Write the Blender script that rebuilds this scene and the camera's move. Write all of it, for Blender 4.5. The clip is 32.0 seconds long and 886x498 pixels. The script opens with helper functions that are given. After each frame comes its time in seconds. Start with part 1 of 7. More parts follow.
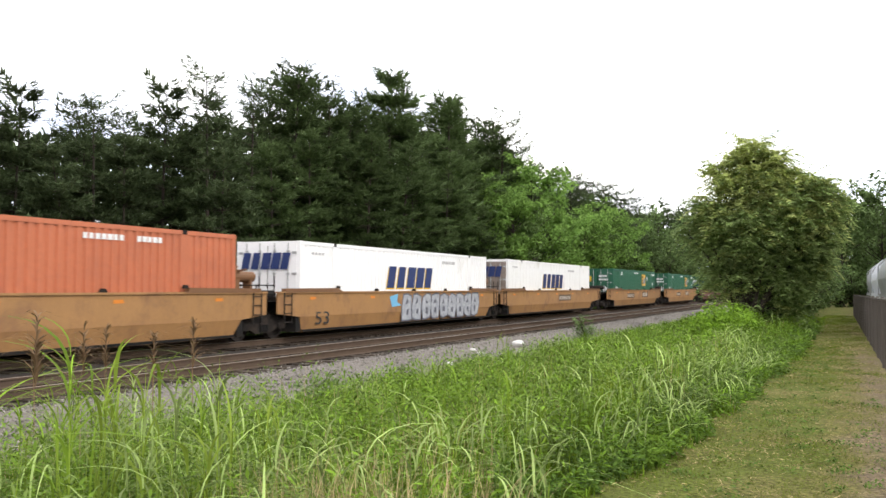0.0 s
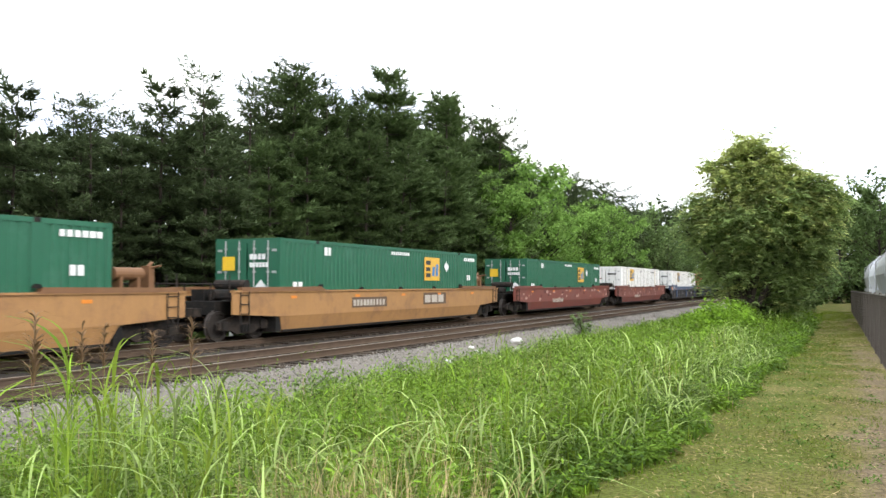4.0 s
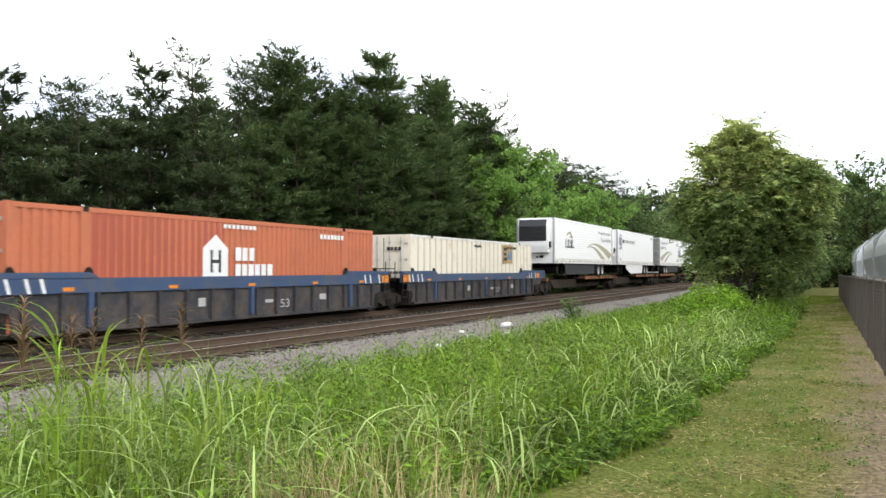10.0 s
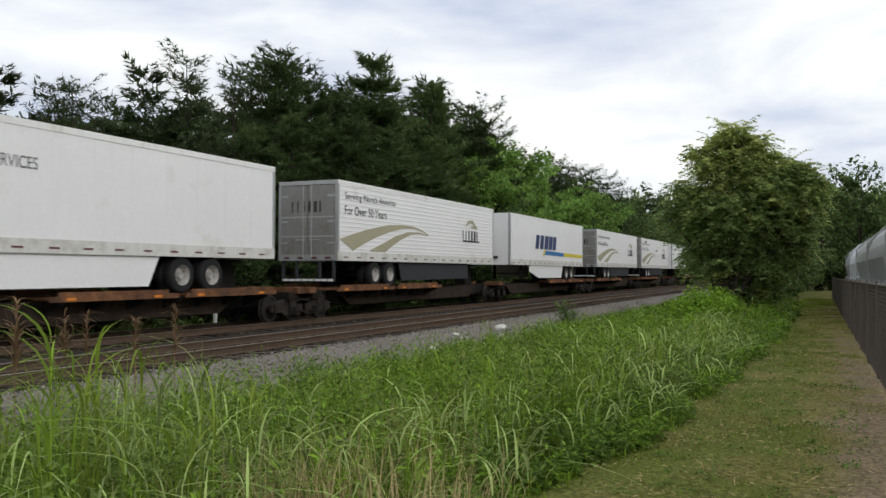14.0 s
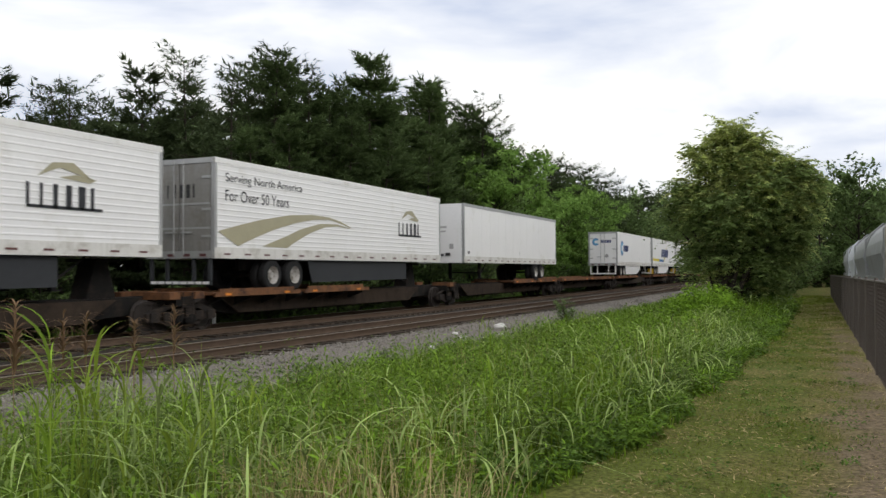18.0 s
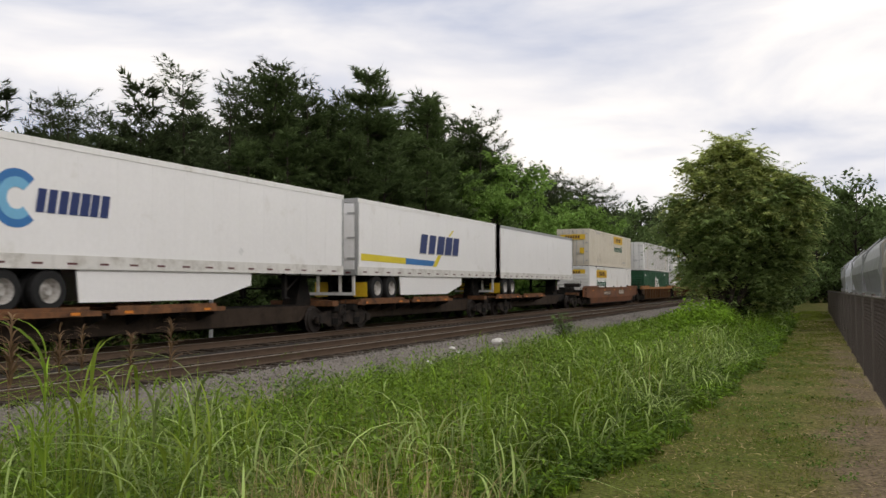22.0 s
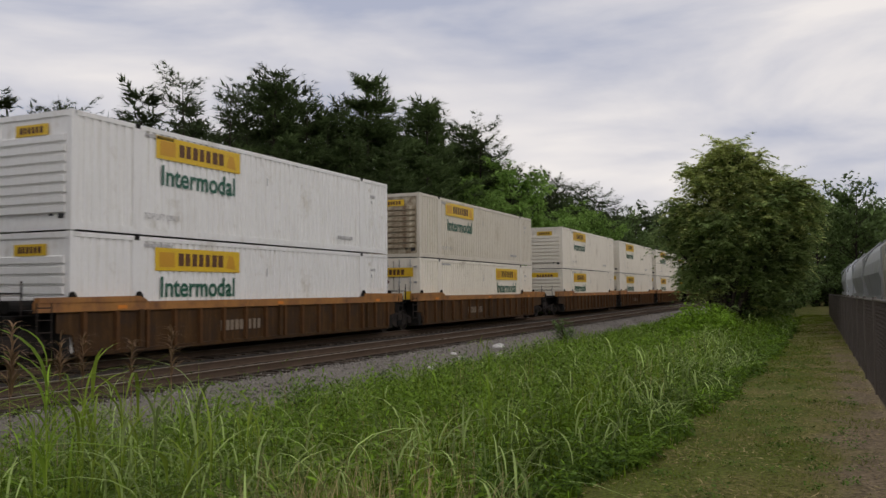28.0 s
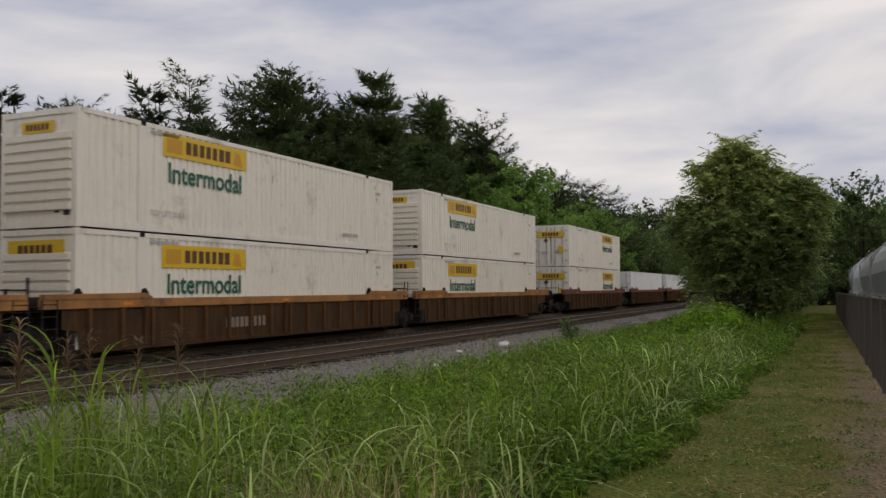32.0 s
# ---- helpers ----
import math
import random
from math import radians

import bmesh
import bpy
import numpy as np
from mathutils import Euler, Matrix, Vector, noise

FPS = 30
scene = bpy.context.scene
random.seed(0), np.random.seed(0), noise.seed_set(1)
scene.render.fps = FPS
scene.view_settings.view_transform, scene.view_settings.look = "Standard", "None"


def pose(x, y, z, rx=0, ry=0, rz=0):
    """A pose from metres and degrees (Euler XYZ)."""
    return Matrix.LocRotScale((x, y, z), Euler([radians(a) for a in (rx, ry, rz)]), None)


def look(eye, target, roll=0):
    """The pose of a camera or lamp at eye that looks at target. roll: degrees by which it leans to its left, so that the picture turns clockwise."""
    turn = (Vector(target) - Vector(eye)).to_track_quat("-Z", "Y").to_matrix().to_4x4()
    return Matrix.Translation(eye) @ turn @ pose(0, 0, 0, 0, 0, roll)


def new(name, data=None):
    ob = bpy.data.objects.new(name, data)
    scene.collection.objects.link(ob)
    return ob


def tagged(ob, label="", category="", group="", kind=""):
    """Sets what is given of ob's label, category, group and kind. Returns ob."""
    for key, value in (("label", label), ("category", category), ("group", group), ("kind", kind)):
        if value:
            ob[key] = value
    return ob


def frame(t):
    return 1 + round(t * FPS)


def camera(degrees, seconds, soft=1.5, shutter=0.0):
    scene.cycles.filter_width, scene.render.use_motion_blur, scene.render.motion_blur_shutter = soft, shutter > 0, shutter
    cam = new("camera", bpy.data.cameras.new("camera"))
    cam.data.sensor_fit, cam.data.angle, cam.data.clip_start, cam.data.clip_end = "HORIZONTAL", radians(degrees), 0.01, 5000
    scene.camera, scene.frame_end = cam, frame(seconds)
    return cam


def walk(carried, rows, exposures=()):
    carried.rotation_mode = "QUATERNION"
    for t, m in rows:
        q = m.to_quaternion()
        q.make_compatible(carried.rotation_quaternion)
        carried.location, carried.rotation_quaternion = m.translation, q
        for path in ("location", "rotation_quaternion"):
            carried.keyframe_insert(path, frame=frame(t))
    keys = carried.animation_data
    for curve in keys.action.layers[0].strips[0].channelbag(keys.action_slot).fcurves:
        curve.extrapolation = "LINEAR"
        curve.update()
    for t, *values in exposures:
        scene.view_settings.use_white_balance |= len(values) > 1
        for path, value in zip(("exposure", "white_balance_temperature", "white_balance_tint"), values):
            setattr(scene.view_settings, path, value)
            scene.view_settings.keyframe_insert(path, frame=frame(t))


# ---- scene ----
cam = camera(55.32, 32.0, soft=1.5, shutter=0.15)
EYE = (0.0, 0.0, 1.65)

# PATH: seconds, degrees left of the track's line, degrees up, degrees of roll
HELD = [(0, 25.199, 2.545, 0.302), (0.5, 25.317, 2.578, 0.292), (1, 25.405, 2.525, 0.291), (1.5, 25.407, 2.785, 0.153), (2, 25.395, 2.940, 0.278),
        (2.5, 24.962, 3.009, 0.203), (3, 24.879, 2.863, 0.050), (3.5, 24.998, 2.591, -0.001), (5.5, 25.024, 2.125, 0.223), (6, 24.973, 1.968, 0.271),
        (6.5, 25.026, 1.875, 0.453), (7, 24.916, 1.920, 0.245), (7.5, 24.895, 2.023, 0.165), (8, 24.706, 1.969, 0.180), (8.5, 24.370, 1.721, 0.065),
        (9, 24.083, 1.426, 0.184), (9.5, 24.191, 1.365, -0.013), (10, 24.398, 1.358, -0.001), (10.5, 24.481, 1.470, 0.142), (11, 24.370, 1.504, 0.161),
        (11.5, 24.272, 1.472, 0.029), (12, 24.188, 1.530, 0.094), (12.5, 24.120, 1.562, 0.200), (13, 24.112, 1.594, 0.088), (13.5, 24.262, 1.511, 0.137),
        (14, 24.036, 1.515, 0.118), (14.5, 23.980, 1.556, 0.009), (16.5, 23.791, 1.853, -0.199), (17, 23.959, 1.798, -0.363), (17.5, 24.082, 1.583, -0.216),
        (18, 23.934, 1.466, -0.246), (18.5, 23.825, 1.545, -0.301), (19, 23.727, 1.972, -0.119), (19.5, 23.847, 2.185, -0.183), (20, 23.855, 2.302, 0.010),
        (20.5, 23.944, 2.283, 0.039), (21, 23.832, 2.456, 0.002), (21.5, 23.833, 2.528, -0.151), (22, 23.774, 2.453, -0.075), (22.5, 23.755, 2.383, -0.138),
        (23, 23.731, 2.221, -0.189), (23.5, 23.699, 2.235, -0.030), (24, 23.785, 2.279, -0.216), (24.5, 24.048, 2.339, -0.157), (25, 24.135, 2.414, -0.207),
        (25.5, 24.022, 2.521, -0.206), (27.5, 23.876, 2.874, -0.517), (28, 23.802, 2.839, -0.421), (28.5, 24.041, 2.657, -0.366), (29, 24.169, 2.466, -0.412),
        (29.5, 24.025, 2.473, -0.543), (30, 24.035, 2.394, -0.375), (30.5, 24.108, 2.315, -0.516), (31, 24.081, 2.338, -0.351), (31.5, 24.233, 2.543, -0.248),
        (32, 24.197, 2.680, -0.283)]


def held(yaw, up, roll):
    return Matrix.Translation(EYE) @ (Matrix.Rotation(radians(yaw), 4, "Z") @ Matrix.Rotation(radians(90 + up), 4, "X") @ Matrix.Rotation(radians(roll), 4, "Z"))


# seconds, stops, kelvin, tint
EXPOSURES = [(0, 0.4, 6550, 12), (1, 0.22, 6450, 10), (2, 0.5, 6450, 9), (3, 0.65, 6400, 9), (6, 0.7, 6350, 9), (7, 0.45, 6350, 9), (8, 0.3, 6350, 9), (9, 0.45, 6350, 9), (11, 0.3, 6400, 9), (12.5, -0.55, 6350, 9), (14, -0.65, 6400, 9), (18, -0.55, 6500, 10), (19, -0.45, 6650, 10), (20, 0.05, 6800, 11), (20.5, 0.2, 7000, 12), (21, 0.1, 7000, 12), (22, -0.7, 6800, 13), (24, -0.85, 6700, 13), (28, -1.15, 6600, 15), (32, -1.25, 6600, 15)]
walk(cam, [(t, held(a, b, c)) for t, a, b, c in HELD], EXPOSURES)

# ---- world, sun ----
world = bpy.data.worlds.new("overcast_sky")
scene.world = world
world.use_nodes = True
nt = world.node_tree
nt.nodes.clear()


def wn(kind):
    return nt.nodes.new(kind)


sky = wn("ShaderNodeTexSky")
sky.sky_type, sky.sun_disc, sky.sun_elevation, sky.sun_rotation = "NISHITA", False, radians(33), radians(110)
coord = wn("ShaderNodeTexCoord")
stretch = wn("ShaderNodeMapping")
stretch.inputs["Scale"].default_value = (1.3, 1.3, 5.0)
stretch.inputs["Location"].default_value = (0.4, 0.2, 0.35)
cloud = wn("ShaderNodeTexNoise")
cloud.inputs["Scale"].default_value = 1.7
cloud.inputs["Detail"].default_value = 7.0
cloud.inputs["Roughness"].default_value = 0.52
cloud.inputs["Distortion"].default_value = 0.35
ramp = wn("ShaderNodeValToRGB")
ramp.color_ramp.elements[0].position, ramp.color_ramp.elements[1].position = 0.36, 0.63
ramp.color_ramp.elements[0].color, ramp.color_ramp.elements[1].color = (9.8, 10.9, 13.4, 1), (20.0, 19.7, 18.9, 1)
mix = wn("ShaderNodeMix")
mix.data_type = "RGBA"
mix.inputs["Factor"].default_value = 0.93
back = wn("ShaderNodeBackground")
back.inputs["Strength"].default_value = 0.099
wout = wn("ShaderNodeOutputWorld")
nt.links.new(coord.outputs["Generated"], stretch.inputs["Vector"])
nt.links.new(stretch.outputs["Vector"], cloud.inputs["Vector"])
nt.links.new(cloud.outputs["Fac"], ramp.inputs["Fac"])
nt.links.new(sky.outputs["Color"], mix.inputs["A"])
nt.links.new(ramp.outputs["Color"], mix.inputs["B"])
nt.links.new(mix.outputs["Result"], back.inputs["Color"])
nt.links.new(back.outputs["Background"], wout.inputs["Surface"])

sun = new("sun", bpy.data.lights.new("sun", "SUN"))
sun.data.energy, sun.data.angle, sun.data.color = 1.4, radians(25), (1.0, 0.97, 0.92)
sun.matrix_world = look((45, -5, 30), (0, 12, 0))

# ---- materials ----
MATS = {}


def mat(name, color, rough=0.6, metal=0.0, vary=0.12, scale=2.0, fine=25.0, bump=0.15, dirt=None, amount=0.3, coords="Object", islands=0.0, objects=0.0, translucent=0.0, streak=None, gloss=0.5):
    """A surface with variation at two scales, optional dirt patches and downward streaks."""
    if name in MATS:
        return MATS[name]
    m = bpy.data.materials.new(name)
    MATS[name] = m
    m.use_nodes = True
    t = m.node_tree
    t.nodes.clear()
    link = t.links.new

    def n(kind, **inputs):
        node = t.nodes.new(kind)
        for k, v in inputs.items():
            node.inputs[k.replace("_", " ")].default_value = v
        return node

    tc = n("ShaderNodeTexCoord")
    big = n("ShaderNodeTexNoise", Scale=scale, Detail=5.0, Roughness=0.6)
    small = n("ShaderNodeTexNoise", Scale=fine, Detail=4.0, Roughness=0.65)
    link(tc.outputs[coords], big.inputs["Vector"])
    link(tc.outputs[coords], small.inputs["Vector"])
    add = n("ShaderNodeMath")
    add.operation = "ADD"
    link(big.outputs["Fac"], add.inputs[0])
    link(small.outputs["Fac"], add.inputs[1])
    span = n("ShaderNodeMapRange", From_Min=0.6, From_Max=1.4, To_Min=1 - vary, To_Max=1 + vary)
    link(add.outputs[0], span.inputs["Value"])
    value = span.outputs["Result"]
    for on, node_kind, socket in ((islands, "ShaderNodeNewGeometry", "Random Per Island"), (objects, "ShaderNodeObjectInfo", "Random")):
        if on:
            src = n(node_kind)
            r = n("ShaderNodeMapRange", To_Min=1 - on, To_Max=1 + on)
            link(src.outputs[socket], r.inputs["Value"])
            mul = n("ShaderNodeMath")
            mul.operation = "MULTIPLY"
            link(value, mul.inputs[0])
            link(r.outputs["Result"], mul.inputs[1])
            value = mul.outputs[0]
    scaled = n("ShaderNodeMix")
    scaled.data_type = "RGBA"
    scaled.blend_type = "MULTIPLY"
    scaled.inputs["Factor"].default_value = 1.0
    scaled.inputs["A"].default_value = (*color, 1)
    link(value, scaled.inputs["B"])
    out_color = scaled.outputs["Result"]
    if dirt:
        patch = n("ShaderNodeTexNoise", Scale=scale * 1.7, Detail=8.0, Roughness=0.7)
        link(tc.outputs[coords], patch.inputs["Vector"])
        edge = n("ShaderNodeMapRange", From_Min=0.62 - amount * 0.45, From_Max=0.78 - amount * 0.25)
        link(patch.outputs["Fac"], edge.inputs["Value"])
        d = n("ShaderNodeMix")
        d.data_type = "RGBA"
        link(edge.outputs["Result"], d.inputs["Factor"])
        link(out_color, d.inputs["A"])
        d.inputs["B"].default_value = (*dirt, 1)
        out_color = d.outputs["Result"]
    if streak:
        squeeze = n("ShaderNodeMapping")
        squeeze.inputs["Scale"].default_value = (4.0, 4.0, 0.25)
        link(tc.outputs[coords], squeeze.inputs["Vector"])
        lines = n("ShaderNodeTexNoise", Scale=2.2, Detail=6.0, Roughness=0.75)
        link(squeeze.outputs["Vector"], lines.inputs["Vector"])
        edge = n("ShaderNodeMapRange", From_Min=0.5, From_Max=0.8, To_Max=0.55)
        link(lines.outputs["Fac"], edge.inputs["Value"])
        d = n("ShaderNodeMix")
        d.data_type = "RGBA"
        link(edge.outputs["Result"], d.inputs["Factor"])
        link(out_color, d.inputs["A"])
        d.inputs["B"].default_value = (*streak, 1)
        out_color = d.outputs["Result"]
    p = n("ShaderNodeBsdfPrincipled", Roughness=rough, Metallic=metal)
    p.inputs["Specular IOR Level"].default_value = 0.04 if translucent else gloss
    link(out_color, p.inputs["Base Color"])
    rr = n("ShaderNodeMapRange", To_Min=max(0.05, rough - 0.12), To_Max=min(1.0, rough + 0.12))
    link(small.outputs["Fac"], rr.inputs["Value"])
    link(rr.outputs["Result"], p.inputs["Roughness"])
    if bump:
        b = n("ShaderNodeBump", Strength=bump, Distance=0.02)
        link(small.outputs["Fac"], b.inputs["Height"])
        link(b.outputs["Normal"], p.inputs["Normal"])
    out = n("ShaderNodeOutputMaterial")
    if translucent:
        tr = n("ShaderNodeBsdfTranslucent")
        link(out_color, tr.inputs["Color"])
        ms = n("ShaderNodeMixShader", Fac=translucent)
        link(p.outputs["BSDF"], ms.inputs[1])
        link(tr.outputs["BSDF"], ms.inputs[2])
        link(ms.outputs["Shader"], out.inputs["Surface"])
    else:
        link(p.outputs["BSDF"], out.inputs["Surface"])
    return m


WHITE = mat("white_container_paint", (0.79, 0.782, 0.755), 0.5, vary=0.06, scale=0.5, fine=9, bump=0.04, dirt=(0.5, 0.46, 0.38), amount=0.12, streak=(0.5, 0.46, 0.38))
WHITE_WARM = mat("warm_white_container_paint", (0.79, 0.735, 0.625), 0.5, vary=0.07, scale=0.5, fine=9, bump=0.04, dirt=(0.46, 0.4, 0.3), amount=0.14, streak=(0.47, 0.41, 0.3))
WHITE_OLD = mat("weathered_white_paint", (0.62, 0.57, 0.47), 0.55, vary=0.08, scale=0.5, fine=8, bump=0.05, dirt=(0.45, 0.39, 0.28), amount=0.18, streak=(0.44, 0.37, 0.26))
WHITE_BRIGHT = mat("clean_white_panel", (0.81, 0.8, 0.785), 0.4, vary=0.05, scale=0.4, fine=8, bump=0.03, dirt=(0.66, 0.64, 0.59), amount=0.08, streak=(0.76, 0.75, 0.72))
CREAM = mat("cream_paint", (0.72, 0.66, 0.54), 0.5, vary=0.08, scale=0.6, fine=9, bump=0.05, dirt=(0.48, 0.38, 0.26), amount=0.15, streak=(0.46, 0.34, 0.22))
POST_GREY = mat("grey_side_post", (0.36, 0.34, 0.31), 0.55, vary=0.15, scale=1, fine=12, bump=0.05)
GREEN_DARK = mat("dark_green_container_paint", (0.011, 0.075, 0.032), 0.5, vary=0.14, scale=0.6, fine=9, bump=0.05, dirt=(0.02, 0.06, 0.03), amount=0.25, streak=(0.015, 0.05, 0.028))
GREEN = mat("green_container_paint", (0.013, 0.098, 0.05), 0.45, vary=0.12, scale=0.6, fine=9, bump=0.05, dirt=(0.03, 0.12, 0.07), amount=0.2, streak=(0.02, 0.09, 0.05))
ORANGE = mat("orange_container_paint", (0.46, 0.138, 0.062), 0.55, vary=0.14, scale=0.6, fine=9, bump=0.05, dirt=(0.38, 0.12, 0.06), amount=0.28, streak=(0.38, 0.12, 0.065))
ORANGE_DARK = mat("faded_red_panel", (0.34, 0.075, 0.042), 0.55, vary=0.12, scale=0.6, fine=9, bump=0.05, streak=(0.25, 0.07, 0.05))
GOLD = mat("ochre_car_paint", (0.33, 0.172, 0.062), 0.6, vary=0.14, scale=0.7, fine=12, bump=0.08, dirt=(0.2, 0.1, 0.045), amount=0.28, streak=(0.22, 0.11, 0.05))
RED_CAR = mat("brown_red_car_paint", (0.155, 0.038, 0.024), 0.6, vary=0.16, scale=0.7, fine=12, bump=0.08, dirt=(0.14, 0.05, 0.04), amount=0.35, streak=(0.14, 0.06, 0.045))
BROWN_CAR = mat("rusty_brown_car_paint", (0.2, 0.075, 0.027), 0.65, vary=0.16, scale=0.7, fine=12, bump=0.08, dirt=(0.11, 0.05, 0.03), amount=0.4, streak=(0.1, 0.05, 0.03))
ORANGE_CAR = mat("orange_brown_car_paint", (0.357, 0.1573, 0.0382), 0.65, vary=0.18, scale=0.7, fine=12, bump=0.08, dirt=(0.16, 0.07, 0.03), amount=0.4, streak=(0.12, 0.055, 0.025))
BLUE_CAR = mat("blue_car_paint", (0.032, 0.062, 0.13), 0.6, vary=0.14, scale=0.7, fine=12, bump=0.08, dirt=(0.07, 0.075, 0.09), amount=0.35, streak=(0.06, 0.06, 0.07))
DARK_RIB = mat("grimy_dark_side_steel", (0.042, 0.042, 0.047), 0.7, vary=0.3, scale=0.9, fine=12, bump=0.1, dirt=(0.1, 0.08, 0.065), amount=0.42, streak=(0.08, 0.07, 0.06), gloss=0.15)
RUST_RIB = mat("grimy_rusty_side_steel", (0.0595, 0.0305, 0.0114), 0.7, vary=0.3, scale=0.8, fine=12, bump=0.1, dirt=(0.035, 0.024, 0.018), amount=0.42, streak=(0.2, 0.1, 0.035), gloss=0.15)
# Rusty ribs, lighter than the web; the light they catch is in the colour.
RUSTY_LIT_RIB = mat("lit_rusty_orange_rib", (0.102, 0.0468, 0.0168), 0.7, vary=0.3, scale=0.8, fine=12, bump=0.1, dirt=(0.05, 0.03, 0.02), amount=0.4, gloss=0.15)
DECK = mat("rusty_brown_deck_edge", (0.2, 0.092, 0.042), 0.7, vary=0.25, scale=1.0, fine=12, bump=0.1, dirt=(0.05, 0.03, 0.022), amount=0.5, gloss=0.15)
UNDER = mat("black_grimy_underframe", (0.014, 0.013, 0.012), 0.85, vary=0.3, scale=1.5, fine=15, bump=0.15, dirt=(0.035, 0.026, 0.02), amount=0.3, gloss=0.15)
DUSTY = mat("dusty_brown_frame_steel", (0.045, 0.032, 0.023), 0.85, vary=0.3, scale=1.2, fine=15, bump=0.12, dirt=(0.02, 0.016, 0.013), amount=0.35, gloss=0.15)
TRUCK = mat("grimy_truck_steel", (0.022, 0.019, 0.017), 0.85, vary=0.3, scale=2.5, fine=20, bump=0.2, dirt=(0.055, 0.04, 0.03), amount=0.35, gloss=0.15)
WHEEL = mat("worn_wheel_steel", (0.045, 0.038, 0.034), 0.6, 0.3, vary=0.25, scale=3, fine=20, bump=0.1, gloss=0.15)
TYRE = mat("black_tyre_rubber", (0.02, 0.02, 0.02), 0.8, vary=0.2, scale=4, fine=30, bump=0.1, gloss=0.15)
RIM = mat("pale_wheel_rim", (0.42, 0.4, 0.37), 0.5, 0.2, vary=0.25, scale=5, fine=30, bump=0.05, dirt=(0.15, 0.13, 0.11), amount=0.35)
STEEL = mat("dull_galvanised_steel", (0.4, 0.4, 0.39), 0.45, 0.5, vary=0.15, scale=2, fine=20, bump=0.05)
GREY_DOOR = mat("grey_steel_door", (0.27, 0.26, 0.24), 0.45, 0.4, vary=0.18, scale=1.0, fine=10, bump=0.05, dirt=(0.2, 0.18, 0.15), amount=0.25, streak=(0.16, 0.145, 0.12))
GREY_SKIRT = mat("dark_grey_skirt", (0.04, 0.042, 0.045), 0.6, vary=0.15, scale=1.0, fine=10, bump=0.04, gloss=0.15)
REEFER_DARK = mat("dark_cooling_grille", (0.02, 0.022, 0.025), 0.5, vary=0.2, scale=3, fine=30, bump=0.1)
BLUE_INK = mat("dark_blue_marking", (0.013, 0.0292, 0.119), 0.5, vary=0.12, scale=2, fine=15, bump=0.0)
BLUE_MID = mat("mid_blue_marking", (0.03, 0.16, 0.4), 0.5, vary=0.1, scale=2, fine=15, bump=0.0)
BLUE_LIGHT = mat("light_blue_marking", (0.16, 0.42, 0.62), 0.5, vary=0.1, scale=2, fine=15, bump=0.0)
YELLOW = mat("yellow_sign_paint", (0.68, 0.44, 0.02), 0.5, vary=0.1, scale=2, fine=15, bump=0.0, dirt=(0.5, 0.27, 0.02), amount=0.2)
LEMON = mat("lemon_stripe_paint", (0.66, 0.53, 0.03), 0.5, vary=0.1, scale=2, fine=15, bump=0.0)
BLACK_INK = mat("black_marking", (0.025, 0.025, 0.025), 0.6, vary=0.2, scale=2, fine=15, bump=0.0)
GREY_INK = mat("grey_marking", (0.4, 0.39, 0.38), 0.6, vary=0.2, scale=2, fine=15, bump=0.0)
GREEN_INK = mat("dark_green_marking", (0.015, 0.1, 0.06), 0.5, vary=0.1, scale=2, fine=15, bump=0.0)
WHITE_INK = mat("white_marking", (0.7, 0.7, 0.68), 0.6, vary=0.12, scale=2, fine=15, bump=0.0)
TAN_INK = mat("khaki_gold_marking", (0.37, 0.34, 0.225), 0.5, vary=0.1, scale=2, fine=15, bump=0.0)
RED_INK = mat("dark_red_reflector", (0.1, 0.03, 0.028), 0.5, vary=0.1, scale=2, fine=15, bump=0.0)
CLUMP_LEAF = mat("arching_green_leaf", (0.2107, 0.3307, 0.0354), 0.6, vary=0.3, scale=0.6, fine=2.0, bump=0.0, islands=0.45, translucent=0.35)
BASE_GREY = mat("dull_grey_base_rail", (0.66, 0.645, 0.605), 0.5, vary=0.1, scale=0.7, fine=10, bump=0.04, dirt=(0.36, 0.33, 0.28), amount=0.25, streak=(0.38, 0.35, 0.3))
AMBER = mat("amber_reflector", (0.62, 0.2, 0.02), 0.5, vary=0.1, scale=2, fine=15, bump=0.0)
BROWN_INK = mat("dark_brown_marking", (0.1, 0.04, 0.015), 0.6, vary=0.1, scale=2, fine=15, bump=0.0)
PATCH_INK = mat("grey_spray_paint", (0.3, 0.31, 0.33), 0.6, vary=0.3, scale=2, fine=8, bump=0.0, dirt=(0.47, 0.48, 0.49), amount=0.35)

RAIL = mat("worn_rail_steel", (0.32, 0.27, 0.22), 0.45, 0.6, vary=0.15, scale=2, fine=20, bump=0.05)
RAIL_SIDE = mat("rusty_rail_side", (0.1, 0.07, 0.05), 0.85, vary=0.25, scale=2, fine=20, bump=0.2, gloss=0.1)
TIE = mat("weathered_tie_wood", (0.068, 0.053, 0.04), 0.9, vary=0.3, scale=3, fine=30, bump=0.4, objects=0.4, gloss=0.1)
BALLAST = mat("grey_ballast", (0.205, 0.185, 0.16), 0.9, vary=0.35, scale=9, fine=45, bump=0.9, coords="Object", dirt=(0.12, 0.1, 0.085), amount=0.32, gloss=0.1)
# Dark bed ballast and stones, with the train's shade put into the colour.
BED = mat("dark_shaded_bed_ballast", (0.05, 0.043, 0.038), 0.9, vary=0.35, scale=9, fine=45, bump=0.9, dirt=(0.035, 0.028, 0.024), amount=0.3, gloss=0.1)
